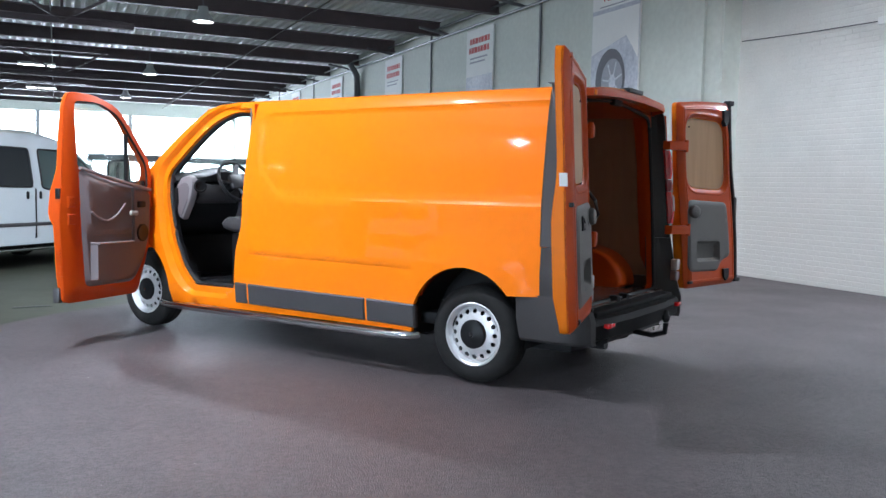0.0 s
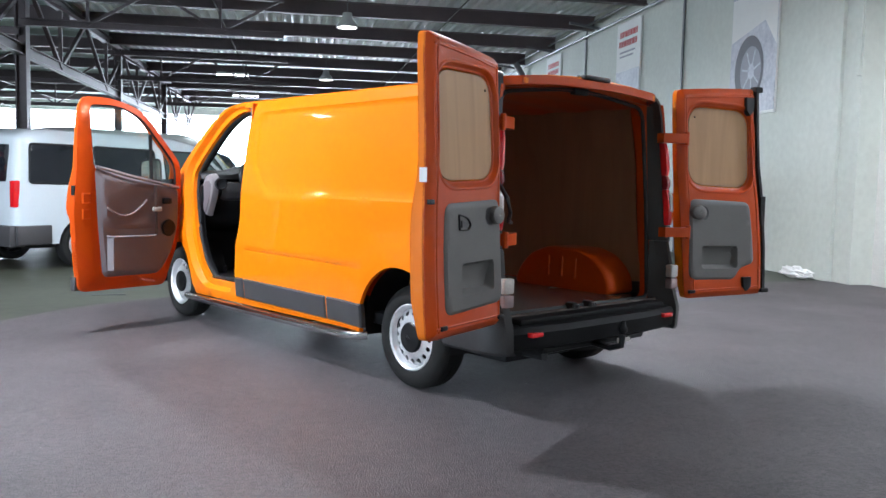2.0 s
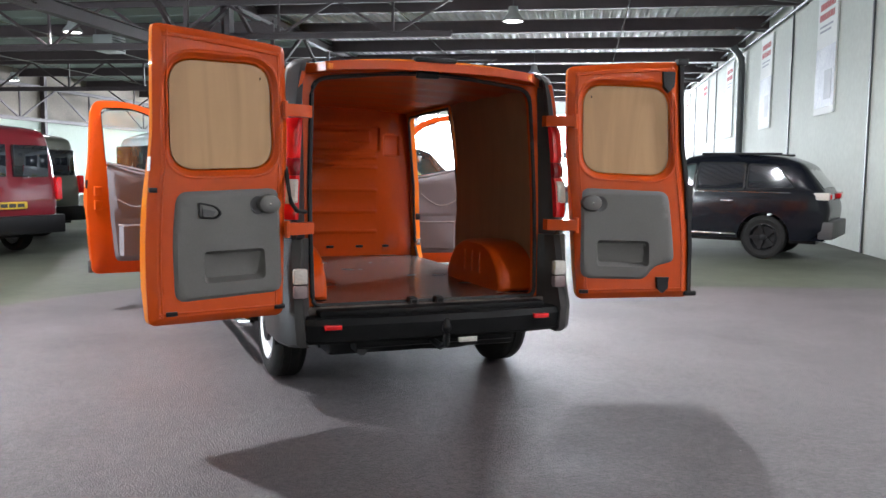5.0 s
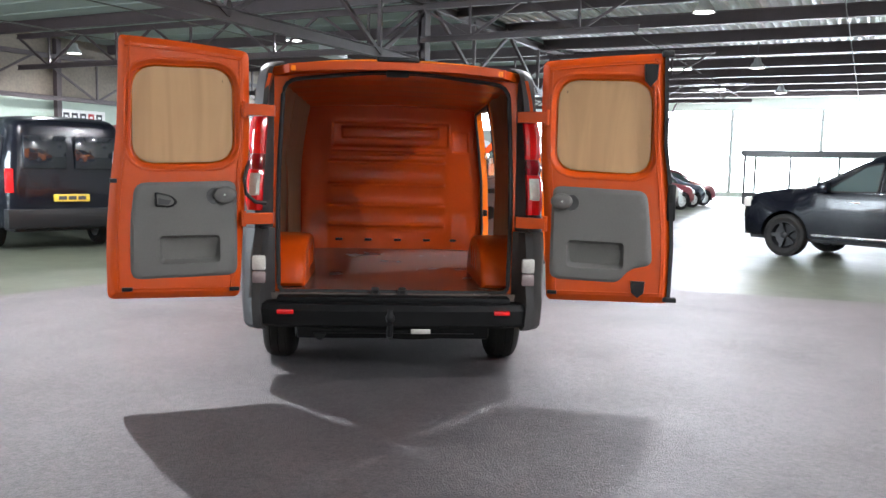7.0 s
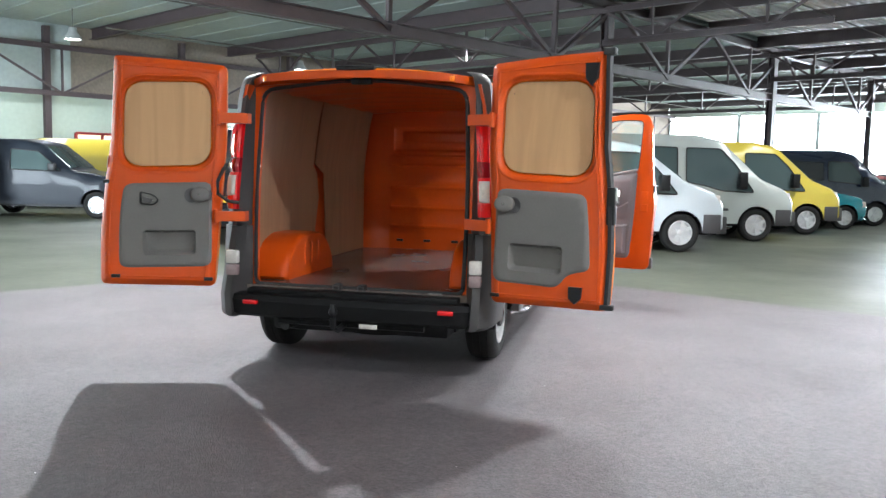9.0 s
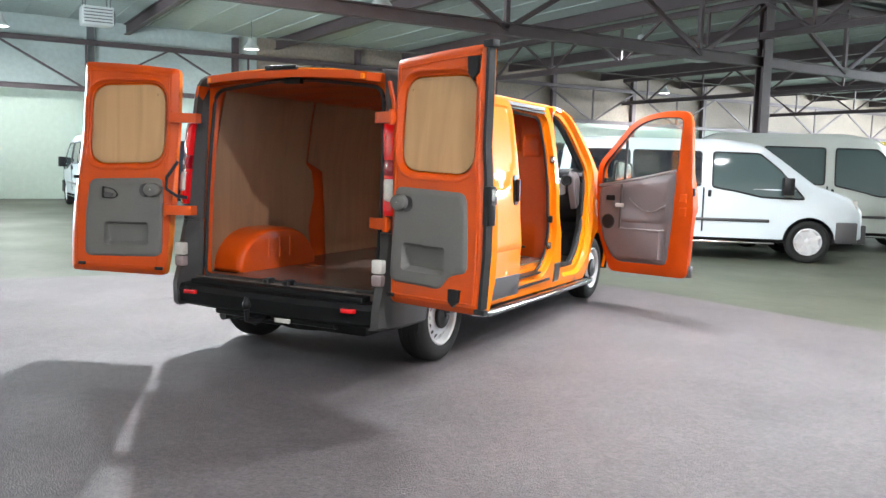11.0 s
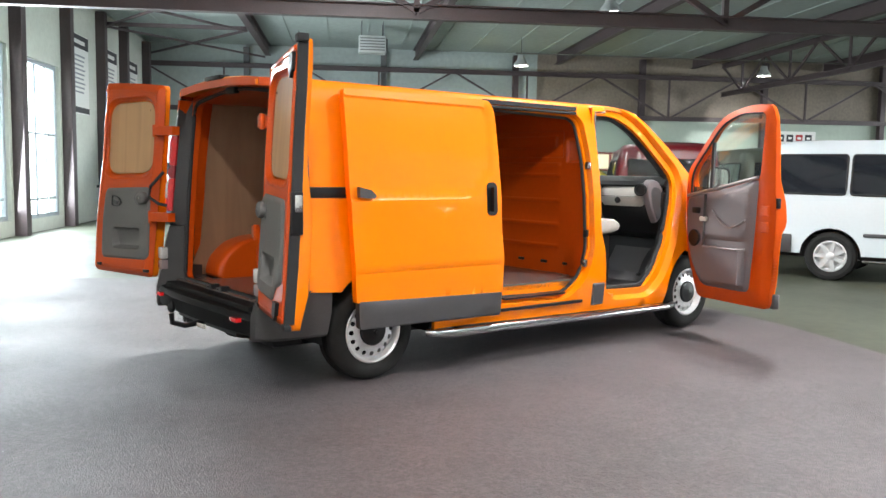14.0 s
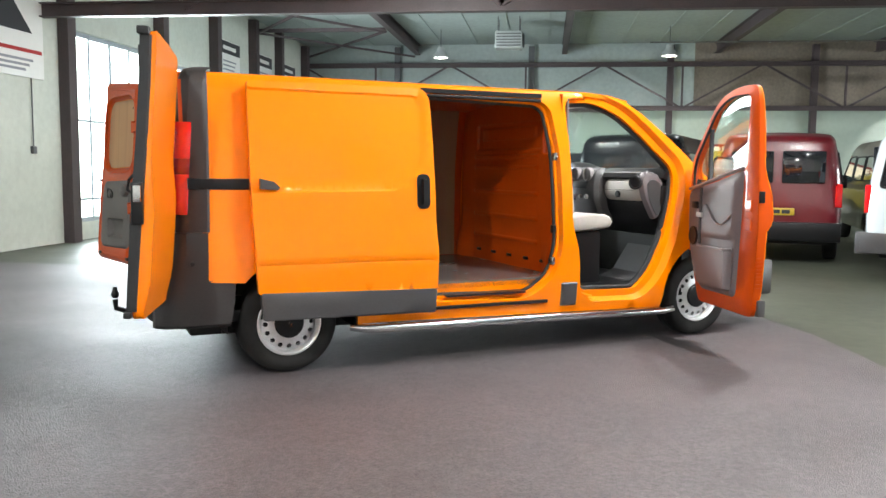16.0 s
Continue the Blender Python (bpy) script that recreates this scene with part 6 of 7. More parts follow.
def leaf_basis(hinge, angle, s):
    """Door coordinates: u from the hinge along the leaf, d from the inner face outwards, z up."""
    u = Vector((math.cos(radians(angle)), math.sin(radians(angle)), 0))
    # outer side of the leaf, for a door hinged on side s
    n = Vector((-u.y, u.x, 0)) * (-s)
    return lambda a, d, z: Vector((*hinge, 0)) + u * a + n * d + Vector((0, 0, z))


# rear doors
REAR_LEAF = rounded([(0.085, 0.548), (0.825, 0.558), (0.83, 0.9), (0.80, 1.25), (0.765, 1.5), (0.745, 2.065), (0.4, 2.05), (0.015, 2.015), (0.015, 1.5), (0.045, 1.2)], [0.04, 0.04, 0.2, 0.2, 0.2, 0.03, 0.3, 0.04, 0.2, 0.2])


def pane_ring(o):
    return rounded([(0.105 - o, 1.345 - o), (0.695 + o, 1.325 - o), (0.685 + o, 1.905 + o), (0.105 - o, 1.915 + o)], 0.15 + o, 9)



def rear_door(s):
    ang = 107.3 if s > 0 else 105.0
    plane = leaf_basis((-0.79, 0.848) if s > 0 else (-0.786, -0.852), ang * s, s)

    def at(u, d, z):
        return plane(u, d + lean(z), z)
    door = new("rear_door")
    door.parent = VAN
    tagged(door, "orange rear door swung wide open")

    def outer_d(u, z):
        return 0.08 + 0.035 * smoothstep((1.45 - z) / 0.35) - 0.03 * smoothstep((0.75 - z) / 0.2)
    # outer skin
    part("outer_skin", sheet(lambda u, z, d: at(u, outer_d(u, z) - d, z), REAR_LEAF, [], 0.006, grid=0.07, step=0.08), ORANGE, door)
    # rim between the two skins
    bm = bmesh.new()
    ring = dense(REAR_LEAF, 0.05)
    a = [bm.verts.new(at(u, 0.036, z)) for u, z in ring]
    b = [bm.verts.new(at(u, outer_d(u, z) - 0.002, z)) for u, z in ring]
    for i in range(len(ring)):
        j = (i + 1) % len(ring)
        bm.faces.new((a[i], a[j], b[j], b[i]))
    part("edge_flange", bm, ORANGE, door)
    # inner skin: raised rim, recessed field round the pane and behind the lining

    def in_d(u, z):
        e = edge_distance((u, z), REAR_LEAF)
        return 0.034 * (1 - min(1.0, e / 0.042)) ** 1.3
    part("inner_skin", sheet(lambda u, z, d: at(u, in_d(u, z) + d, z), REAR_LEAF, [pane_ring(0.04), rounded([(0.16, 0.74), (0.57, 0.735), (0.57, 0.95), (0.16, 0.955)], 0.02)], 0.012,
                             [offset_ring(dense(REAR_LEAF, 0.05), -0.012), offset_ring(dense(REAR_LEAF, 0.05), -0.028), offset_ring(dense(REAR_LEAF, 0.05), -0.043)], grid=0.06, step=0.05), ORANGE_SHADED, door, sharp=24)
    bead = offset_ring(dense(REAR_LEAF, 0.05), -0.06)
    part("pressed_bead", tube(bmesh.new(), [at(u, 0.001, z) for u, z in bead], 0.006, 6, True), ORANGE_SHADED, door)
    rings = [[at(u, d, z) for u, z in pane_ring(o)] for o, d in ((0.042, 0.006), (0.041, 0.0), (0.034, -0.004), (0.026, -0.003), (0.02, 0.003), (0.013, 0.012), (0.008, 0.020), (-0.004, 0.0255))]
    part("pane_rim", loft(rings, False), ORANGE_SHADED, door)
    part("plywood_pane", sheet(lambda u, z, d: at(u, 0.026 + d, z), pane_ring(-0.012), [], 0.009, grid=0), PLY, door, "pale plywood sheet closing the door window")
    part("screw", lathe(bmesh.new(), [(0.007, 0.0), (0.006, 0.003), (0, 0.004)], 8, Matrix.Translation(at(0.17, 0.024, 1.83)) @ pose(0, 0, 0, 0, 0, 0)), DARK_INK, door)
    # grey lining with pocket
    free = 0.70
    if s > 0:
        lining = rounded([(0.10, 0.685), (free, 0.67), (free, 1.0), (0.67, 1.225), (0.10, 1.245)], [0.06, 0.06, 0.3, 0.06, 0.06])
    else:
        lining = rounded([(0.10, 0.685), (0.52, 0.675), (0.58, 0.76), (0.715, 0.79), (free, 1.0), (0.67, 1.235), (0.10, 1.255)], [0.06, 0.08, 0.06, 0.04, 0.3, 0.06, 0.06])
    pocket = rounded([(0.20, 0.76), (0.545, 0.755), (0.545, 0.92), (0.20, 0.925)], 0.03)
    pocket_in = rounded([(0.225, 0.785), (0.52, 0.78), (0.535, 0.905), (0.21, 0.908)], 0.02)

    def lin(u, z, d):
        dd = -0.014 + 0.012 * smoothstep(1 - edge_distance((u, z), lining) / 0.02)
        if inside((u, z), pocket):
            dd += 0.05 * smoothstep(edge_distance((u, z), pocket) / 0.024) * (0.35 + 0.65 * smoothstep((0.93 - z) / 0.04))
        return at(u, dd + d, z)
    lining_part = part("door_lining", sheet(lin, lining, [], 0.012, [pocket, pocket_in, rounded([(p[0] + (0.4 - p[0]) * 0.06, p[1] + (0.95 - p[1]) * 0.06) for p in lining], 0.0)], grid=0.05, step=0.04), DOOR_GREY, door, "grey plastic door lining with moulded pocket")
    # oval pull boss beside a crescent hollow, and a teardrop latch on the leaf that closes first

    def boss(u0, z0):
        rings = [[at(u0 + 0.062 * k * math.cos(a) * (1.15 if math.cos(a) < 0 else 1.0), d, z0 + 0.05 * k * math.sin(a)) for a in [2 * math.pi * i / 24 for i in range(24)]] for k, d in ((1.0, -0.012), (1.0, -0.03), (0.92, -0.042), (0.75, -0.048), (0.3, -0.05))]
        part("pull_boss", loft(rings), DOOR_GREY, lining_part)
        rings = [[at(u0 + 0.055 + 0.048 * k * math.cos(a), d, z0 - 0.006 + 0.05 * k * math.sin(a)) for a in [2 * math.pi * i / 20 for i in range(20)]] for k, d in ((1.0, -0.010), (0.98, -0.0165), (0.86, -0.016), (0.8, -0.0145))]
        part("pull_hollow", loft(rings), PLASTIC, lining_part)
        part("screw", lathe(bmesh.new(), [(0.008, -0.004), (0.006, 0.002), (0, 0.003)], 8, Matrix.Translation(at(u0, -0.05, z0)) @ pose(0, 0, 0, 0, 0, ang * s + (0 if s > 0 else 180))), CHROME, lining_part)
    boss(0.175 if s > 0 else 0.165, 1.16)
    if s > 0:
        drop = rounded([(0.565, 1.09), (0.47, 1.085), (0.435, 1.115), (0.47, 1.155), (0.565, 1.175)], [0.015, 0.02, 0.03, 0.03, 0.015], 4)
        mid = Vector((0.51, 1.125))
        latch = part("latch_cup", loft([[at(mid.x + (u - mid.x) * k, d, mid.y + (z - mid.y) * k) for u, z in drop] for k, d in ((1.0, -0.010), (1.0, -0.021), (0.88, -0.022), (0.78, -0.013), (0.5, -0.012))]), BLACK_PLASTIC, lining_part, "black door latch cup")
        part("latch_lever", loft([[at(u, d, z) for u, z in ((0.545, 1.105), (0.49, 1.10), (0.475, 1.125), (0.545, 1.14))] for d in (-0.024, -0.016)]), PLASTIC, latch)
        part("bolt", cube(-0.02, 0.02, -0.012, 0.012, -0.012, 0.012, 0.004, Matrix.Translation(at(0.785, 0.008, 1.235)) @ pose(0, 0, 0, 0, 0, ang)), BLACK_PLASTIC, door)
    else:
        for u, z, h in ((0.665, 1.93, 0.13), (0.635, 0.64, 0.10)):
            part("latch", loft([[at(u + a, -0.02, z + b * h / 2) for a, b in ((-0.04, 1), (0.04, 1), (0.035, -0.4), (0.0, -1), (-0.035, -0.4))], [at(u + a, 0.02, z + b * h / 2) for a, b in ((-0.045, 1), (0.045, 1), (0.04, -0.4), (0.0, -1.05), (-0.04, -0.4))]]), BLACK_PLASTIC, door)
        part("lock_strip", loft([[at(0.752 + lerp_table([(0.5, 0.055), (0.9, 0.062), (1.25, 0.045), (1.5, 0.008), (2.1, -0.012)], z) + a, b, z) for a, b in ((0.0, 0.0), (0.022, 0.0), (0.026, 0.05), (0.0, 0.06))] for z in (0.60, 0.9, 1.2, 1.35, 1.5, 1.8, 2.04)]), RUBBER, door, "black rubber lock strip")
        part("lock_case", cube(-0.025, 0.025, -0.03, 0.03, -0.11, 0.11, 0.008, Matrix.Translation(at(0.815, 0.03, 1.17)) @ pose(0, 0, 0, 0, 0, -ang)), BLACK_PLASTIC, door)
        part("lock_plate", cube(-0.012, 0.012, -0.02, 0.02, -0.045, 0.045, 0.005, Matrix.Translation(at(0.84, 0.03, 1.22)) @ pose(0, 0, 0, 0, 0, -ang)), CHROME, door)
        part("top_guide", cube(-0.03, 0.04, -0.02, 0.04, -0.02, 0.02, 0.006, Matrix.Translation(at(0.755, 0.01, 2.06)) @ pose(0, 0, 0, 0, 0, -ang)), RUBBER, door)
        part("bottom_guide", cube(-0.03, 0.05, -0.02, 0.02, -0.015, 0.015, 0.006, Matrix.Translation(at(0.815, 0.01, 0.585)) @ pose(0, 0, 0, 0, 0, -ang)), RUBBER, door)
    for u, z in ((0.72, 0.615), (0.12, 0.60)) if s > 0 else ((0.12, 0.60),):
        part("stop", cube(-0.03, 0.03, -0.01, 0.01, -0.012, 0.012, 0.005, Matrix.Translation(at(u, 0.0, z)) @ pose(0, 0, 0, 0, 0, ang * s)), BLACK_PLASTIC, door)
    # hinge arms
    for z in (1.67, 1.02):
        hinge = part("hinge", loft([[Vector((x, s * y, z + h)) for x, y in ((-0.70 + lean(z), 0.745), (-0.755 + lean(z), 0.745), (-0.815 + lean(z), 0.82), (-0.845 + lean(z), 0.915), (-0.805 + lean(z), 0.93), (-0.75 + lean(z), 0.83))] for h in (-0.033, -0.028, 0.028, 0.033)]), ORANGE_SHADED, door)
        part("hinge_pin", tube(bmesh.new(), [(-0.828 + lean(z), s * 0.912, z - 0.046), (-0.828 + lean(z), s * 0.912, z + 0.046)], 0.017, 10), ORANGE_SHADED, hinge)
    if s > 0:
        part("warning_label", sheet(lambda u, z, d: at(0.796 - 0.1 * (z - 1.25) + 0.002 - d, u, z), rect(0.025, 0.068, 1.33, 1.40), [], 0.002, grid=0), PAPER, door, "white paper label on the door edge")
        part("cable_loop", tube(bmesh.new(), [Vector((-0.70, 0.90, 1.36)), Vector((-0.80, 0.905, 1.25)), Vector((-0.815, 0.895, 1.17)), Vector((-0.76, 0.85, 1.12)), Vector((-0.72, 0.79, 1.11))], 0.012, 8), RUBBER, door, "black cable loop")


rear_door(1)
rear_door(-1)


# cab doors
CAB_LEAF = rounded([(0.20, 0.345), (1.06, 0.355), (1.085, 0.8), (1.10, 1.0), (1.075, 1.3), (1.045, 1.86), (1.0, 1.955), (0.76, 1.965), (0.43, 1.895), (0.02, 1.45), (0.0, 1.25), (0.03, 0.75)],
                   [0.06, 0.06, 0.1, 0.1, 0.1, 0.06, 0.05, 0.15, 0.15, 0.06, 0.05, 0.15])
CAB_PANE = rounded([(0.075, 1.235), (0.93, 1.39), (0.965, 1.895), (0.68, 1.905), (0.45, 1.825), (0.085, 1.43)], [0.03, 0.03, 0.06, 0.1, 0.12, 0.08])


def cab_door(s):
    ang = 107.0 * s
    at = leaf_basis((3.315, s * 0.935), ang, s)
    door = new("cab_door")
    door.parent = VAN
    tagged(door, "orange cab door standing open with grey lining")

    def outer_d(u, z):
        return 0.07 + 0.06 * smoothstep((1.42 - z) / 0.28) - 0.045 * smoothstep((1.03 - z) / 0.09) - 0.03 * smoothstep((0.6 - z) / 0.3) - 0.02 * smoothstep((z - 1.6) / 0.35)
    part("outer_skin", sheet(lambda u, z, d: at(u, outer_d(u, z) - d, z), CAB_LEAF, [CAB_PANE], 0.006, grid=0.1, step=0.07), ORANGE, door)
    bm = bmesh.new()
    for ring, k in ((dense(CAB_LEAF, 0.05), 0.02), (dense(CAB_PANE, 0.05), 0.02)):
        a = [bm.verts.new(at(u, k, z)) for u, z in ring]
        b = [bm.verts.new(at(u, outer_d(u, z) - 0.003, z)) for u, z in ring]
        for i in range(len(ring)):
            j = (i + 1) % len(ring)
            bm.faces.new((a[i], a[j], b[j], b[i]))
    part("edge_flange", bm, ORANGE_SHADED, door)
    part("inner_skin", sheet(lambda u, z, d: at(u, 0.02 - 0.02 * smoothstep(edge_distance((u, z), CAB_LEAF) / 0.025) + d, z), CAB_LEAF, [CAB_PANE], 0.01, grid=0.08, step=0.05), ORANGE_SHADED, door)
    part("window_seal", tube(bmesh.new(), [at(u, 0.012, z) for u, z in dense(CAB_PANE, 0.05)], 0.011, 6, True), RUBBER, door)
    pane = part("window", sheet(lambda u, z, d: at(u, 0.035 + d, z), CAB_PANE, [], 0.005, grid=0), GLASS, door, "clear side window")
    pane.visible_shadow = False
    part("window_bar", bar(bmesh.new(), at(0.335, 0.02, 1.29), at(0.345, 0.02, 1.68), 0.022, 0.03), RUBBER, door)
    lining = rounded([(0.27, 0.45), (0.86, 0.46), (0.90, 0.9), (0.925, 1.385), (0.55, 1.30), (0.05, 1.215), (0.06, 0.85), (0.14, 0.62)], [0.08, 0.06, 0.1, 0.05, 0.1, 0.05, 0.1, 0.1])
    upper = rounded([(0.30, 0.86), (0.86, 0.87), (0.90, 1.34), (0.55, 1.26), (0.31, 1.21)], [0.04, 0.1, 0.06, 0.1, 0.04])

    def lin(u, z, d):
        e = edge_distance((u, z), lining)
        dd = 0.004 - 0.032 * smoothstep(e / 0.04)
        if inside((u, z), upper):
            dd -= 0.018 * smoothstep(edge_distance((u, z), upper) / 0.03)
        return at(u, dd + d, z)
    lp = part("door_lining", sheet(lin, lining, [], 0.012, [upper, rounded([(p[0] + (0.5 - p[0]) * 0.08, p[1] + (0.9 - p[1]) * 0.07) for p in lining], 0), rounded([(p[0] + (0.58 - p[0]) * 0.1, p[1] + (1.08 - p[1]) * 0.12) for p in upper], 0)],
                                   grid=0.06, step=0.05), CAB_GREY, door, "warm grey plastic door lining")
    # pocket box, grab groove, speaker, opener
    part("pocket", loft([[at(u, d, z) for u, d in ((0.34, -0.02), (0.36, -0.075), (0.80, -0.075), (0.83, -0.02))] for z in (0.52, 0.54, 0.78, 0.795)]), CAB_GREY, lp)
    # rims paler than the lining: edge highlights put into their colour
    part("pocket_lip", tube(bmesh.new(), [at(0.34, -0.03, 0.80), at(0.37, -0.08, 0.80), at(0.79, -0.08, 0.805), at(0.83, -0.03, 0.81)], 0.009, 6), CAB_RIM, lp)
    part("grab_rim", tube(bmesh.new(), [at(0.84 - 0.4 * t, -0.052, 1.05 - 0.10 * math.sin(math.pi * t) + 0.06 * t) for t in (0, 0.15, 0.3, 0.45, 0.6, 0.75, 0.9, 1)], 0.008, 6), CAB_RIM, lp)
    part("belt_rim", tube(bmesh.new(), [at(0.06, -0.012, 1.222), at(0.3, -0.03, 1.26), at(0.55, -0.036, 1.305), at(0.75, -0.034, 1.35), at(0.92, -0.012, 1.388)], 0.014, 8), CAB_RIM, lp)
    part("speaker", lathe(bmesh.new(), [(0.075, -0.01), (0.075, 0.006), (0.066, 0.012), (0.0, 0.008)], 24, Matrix.Translation(at(0.19, -0.03, 0.86)) @ pose(0, 0, 0, 0, 0, ang + (180 if s < 0 else 0))), BLACK_PLASTIC, lp, "round black loudspeaker grille")
    part("opener", cube(-0.05, 0.05, -0.012, 0.012, -0.028, 0.028, 0.012, Matrix.Translation(at(0.21, -0.034, 1.10)) @ pose(0, 0, 0, 0, 0, ang)), BLACK_PLASTIC, lp)
    part("switch_pad", cube(-0.05, 0.05, -0.012, 0.012, -0.02, 0.02, 0.01, Matrix.Translation(at(0.33, -0.05, 1.03)) @ pose(0, 0, 0, 0, 0, ang)), CAB_LIGHT, lp)
    part("strap", bar(bmesh.new(), at(0.335, -0.048, 0.80), at(0.345, -0.05, 1.24), 0.02, 0.012), PLASTIC, lp)
    # lock edge
    for zz in (1.13, 1.0):
        part("lock_recess", sheet(lambda u, z, d: at(u, -0.004 + 0.01 * smoothstep(1 - edge_distance((u, z), rect(0.955, 1.04, zz - 0.05, zz + 0.045)) / 0.012) + d, z), rect(0.955, 1.04, zz - 0.05, zz + 0.045, 0.012, 2), [], 0.004, [rect(0.967, 1.028, zz - 0.038, zz + 0.033)], grid=0), ORANGE_SHADED, door)
    part("lock", cube(-0.012, 0.012, -0.02, 0.02, -0.04, 0.04, 0.005, Matrix.Translation(at(1.085, 0.045, 1.19)) @ pose(0, 0, 0, 0, 0, ang)), BLACK_PLASTIC, door)
    for k in range(9):
        part("vent_slot", cube(-0.004, 0.006, -0.022, 0.022, -0.005, 0.005, 0.0, Matrix.Translation(at(1.072 + 0.002 * k, 0.05, 0.56 + 0.026 * k)) @ pose(0, 0, 0, 0, 0, ang)), ORANGE_SHADED, door)
    part("corner_guard", cube(-0.02, 0.03, -0.03, 0.03, -0.06, 0.06, 0.012, Matrix.Translation(at(1.055, 0.08, 0.42)) @ pose(0, 0, 0, 0, 0, ang)), PLASTIC, door)
    # wing mirror on the outside
    def mirror_at(a, b, z):
        """a along the mirror's face, b ahead of the glass; the face looks back and inwards."""
        return at(0.19 + 0.72 * a - 0.69 * b, 0.20 + 0.69 * a + 0.72 * b, z)
    rings = [[mirror_at(a * k, b, 1.335 + z * k) for a, z in rounded([(-0.095, -0.15), (0.095, -0.14), (0.10, 0.13), (-0.085, 0.15)], 0.05, 4)] for b, k in ((0.0, 0.96), (0.006, 1.0), (0.06, 1.0), (0.10, 0.84), (0.115, 0.6))]
    mirror = part("wing_mirror", loft(rings), BLACK_PLASTIC, door, "dark wing mirror")
    part("mirror_glass", loft([[mirror_at(a, b, 1.335 + z) for a, z in rounded([(-0.082, -0.132), (0.082, -0.124), (0.086, 0.114), (-0.074, 0.132)], 0.045, 4)] for b in (-0.004, 0.004)]), CHROME, mirror, "bright mirror glass")
    part("mirror_arm", bar(bmesh.new(), at(0.08, 0.03, 1.27), at(0.12, 0.15, 1.26), 0.05, 0.06), BLACK_PLASTIC, door)
    for z in (0.75, 1.1):
        part("hinge", cube(-0.04, 0.05, -0.02, 0.03, -0.03, 0.03, 0.006, Matrix.Translation(at(0.01, 0.05, z)) @ pose(0, 0, 0, 0, 0, ang)), ORANGE, door)


cab_door(1)
cab_door(-1)

# sliding door, slid back along the side
SLIDE_LEAF = rounded([(-0.175, 0.555), (1.06, 0.54), (1.068, 0.76), (1.045, 1.0), (1.04, 1.3), (1.025, 1.84), (0.985, 1.905), (-0.215, 1.905), (-0.215, 1.2), (-0.19, 0.8)], [0.02, 0.02, 0.1, 0.1, 0.1, 0.05, 0.05, 0.03, 0.3, 0.1])
slide = new("sliding_door")
slide.parent = VAN
tagged(slide, "orange sliding door slid back, black handle")
PRESS_S = [(-0.2, 1.20), (0.74, 1.21), (0.78, 1.23), (0.97, 1.40), (0.985, 1.80), (0.93, 1.858), (-0.2, 1.862)]


def slide_y(x, z):
    return lerp_table([(0.2, 0.90), (0.34, 0.93), (0.44, 0.944), (0.56, 0.948), (0.725, 0.949), (0.74, 0.9475), (0.755, 0.955), (0.79, 0.955), (0.97, 0.944), (1.0, 0.943), (1.2, 0.937), (1.5, 0.904), (1.75, 0.868), (1.88, 0.842), (1.94, 0.82)], z) + 0.088


s_out, s_in = rounded(PRESS_S, [0, 0.02, 0.05, 0.1, 0.08, 0.06, 0]), rounded([(-0.2, 1.212), (0.735, 1.222), (0.77, 1.245), (0.952, 1.41), (0.965, 1.79), (0.92, 1.842), (-0.2, 1.846)], [0, 0.02, 0.05, 0.1, 0.08, 0.06, 0])
def slide_press(x, z):
    e = edge_distance((x, z), s_mid) * (1 if inside((x, z), s_mid) else -1)
    return 0.011 * smoothstep(0.5 + e / 0.018)


s_mid = rounded([(-0.3, 1.206), (0.7375, 1.216), (0.775, 1.2375), (0.961, 1.405), (0.975, 1.795), (0.925, 1.85), (-0.3, 1.854)], [0, 0.02, 0.05, 0.1, 0.08, 0.06, 0])
part("outer_skin", sheet(lambda x, z, d: Vector((x, -(slide_y(x, z) - slide_press(x, z) - d), z)), SLIDE_LEAF, [], 0.05, [s_out, s_in, *[rect(-0.17, 1.03, a, b) for a, b in ((0.725, 0.74), (0.755, 0.79), (0.97, 1.0))]], grid=0.07, step=0.025), ORANGE, slide)
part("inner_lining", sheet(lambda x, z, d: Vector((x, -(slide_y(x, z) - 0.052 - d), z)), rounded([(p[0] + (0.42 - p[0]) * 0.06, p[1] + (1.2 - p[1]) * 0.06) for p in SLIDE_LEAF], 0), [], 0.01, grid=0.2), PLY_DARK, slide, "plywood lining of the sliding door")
part("side_strip", sheet(lambda x, z, d: Vector((x, -(slide_y(x, z) + 0.012 - 0.012 * smoothstep(1 - edge_distance((x, z), rect(-0.152, 1.055, 0.375, 0.56)) / 0.014) - d), z)), rounded([(-0.145, 0.385), (1.052, 0.372), (1.056, 0.538), (-0.16, 0.565)], 0.015, 2), [], 0.05,
                         [rect(-0.13, 1.04, 0.39, 0.535)], grid=0.1), PLASTIC, slide, "dark grey plastic strip")
hand = part("handle_plate", sheet(lambda x, z, d: Vector((x, -(slide_y(x, z) + 0.006 - d), z)), rounded([(0.905, 1.09), (1.0, 1.09), (1.0, 1.325), (0.905, 1.325)], 0.045, 5), [], 0.02, grid=0), BLACK_PLASTIC, slide)
part("handle_bar", loft([[Vector((x, -(slide_y(0.95, 1.2) + y), z)) for x, y in ((0.935, 0.005), (0.94, 0.035), (0.966, 0.035), (0.972, 0.005))] for z in (1.12, 1.14, 1.27, 1.29)]), BLACK_PLASTIC, hand)
part("lock_barrel", lathe(bmesh.new(), [(0.013, 0), (0.013, 0.012), (0, 0.013)], 14, pose(0.953, -(slide_y(0.95, 1.2) + 0.004), 1.165, 0, 0, 180)), CHROME, hand)
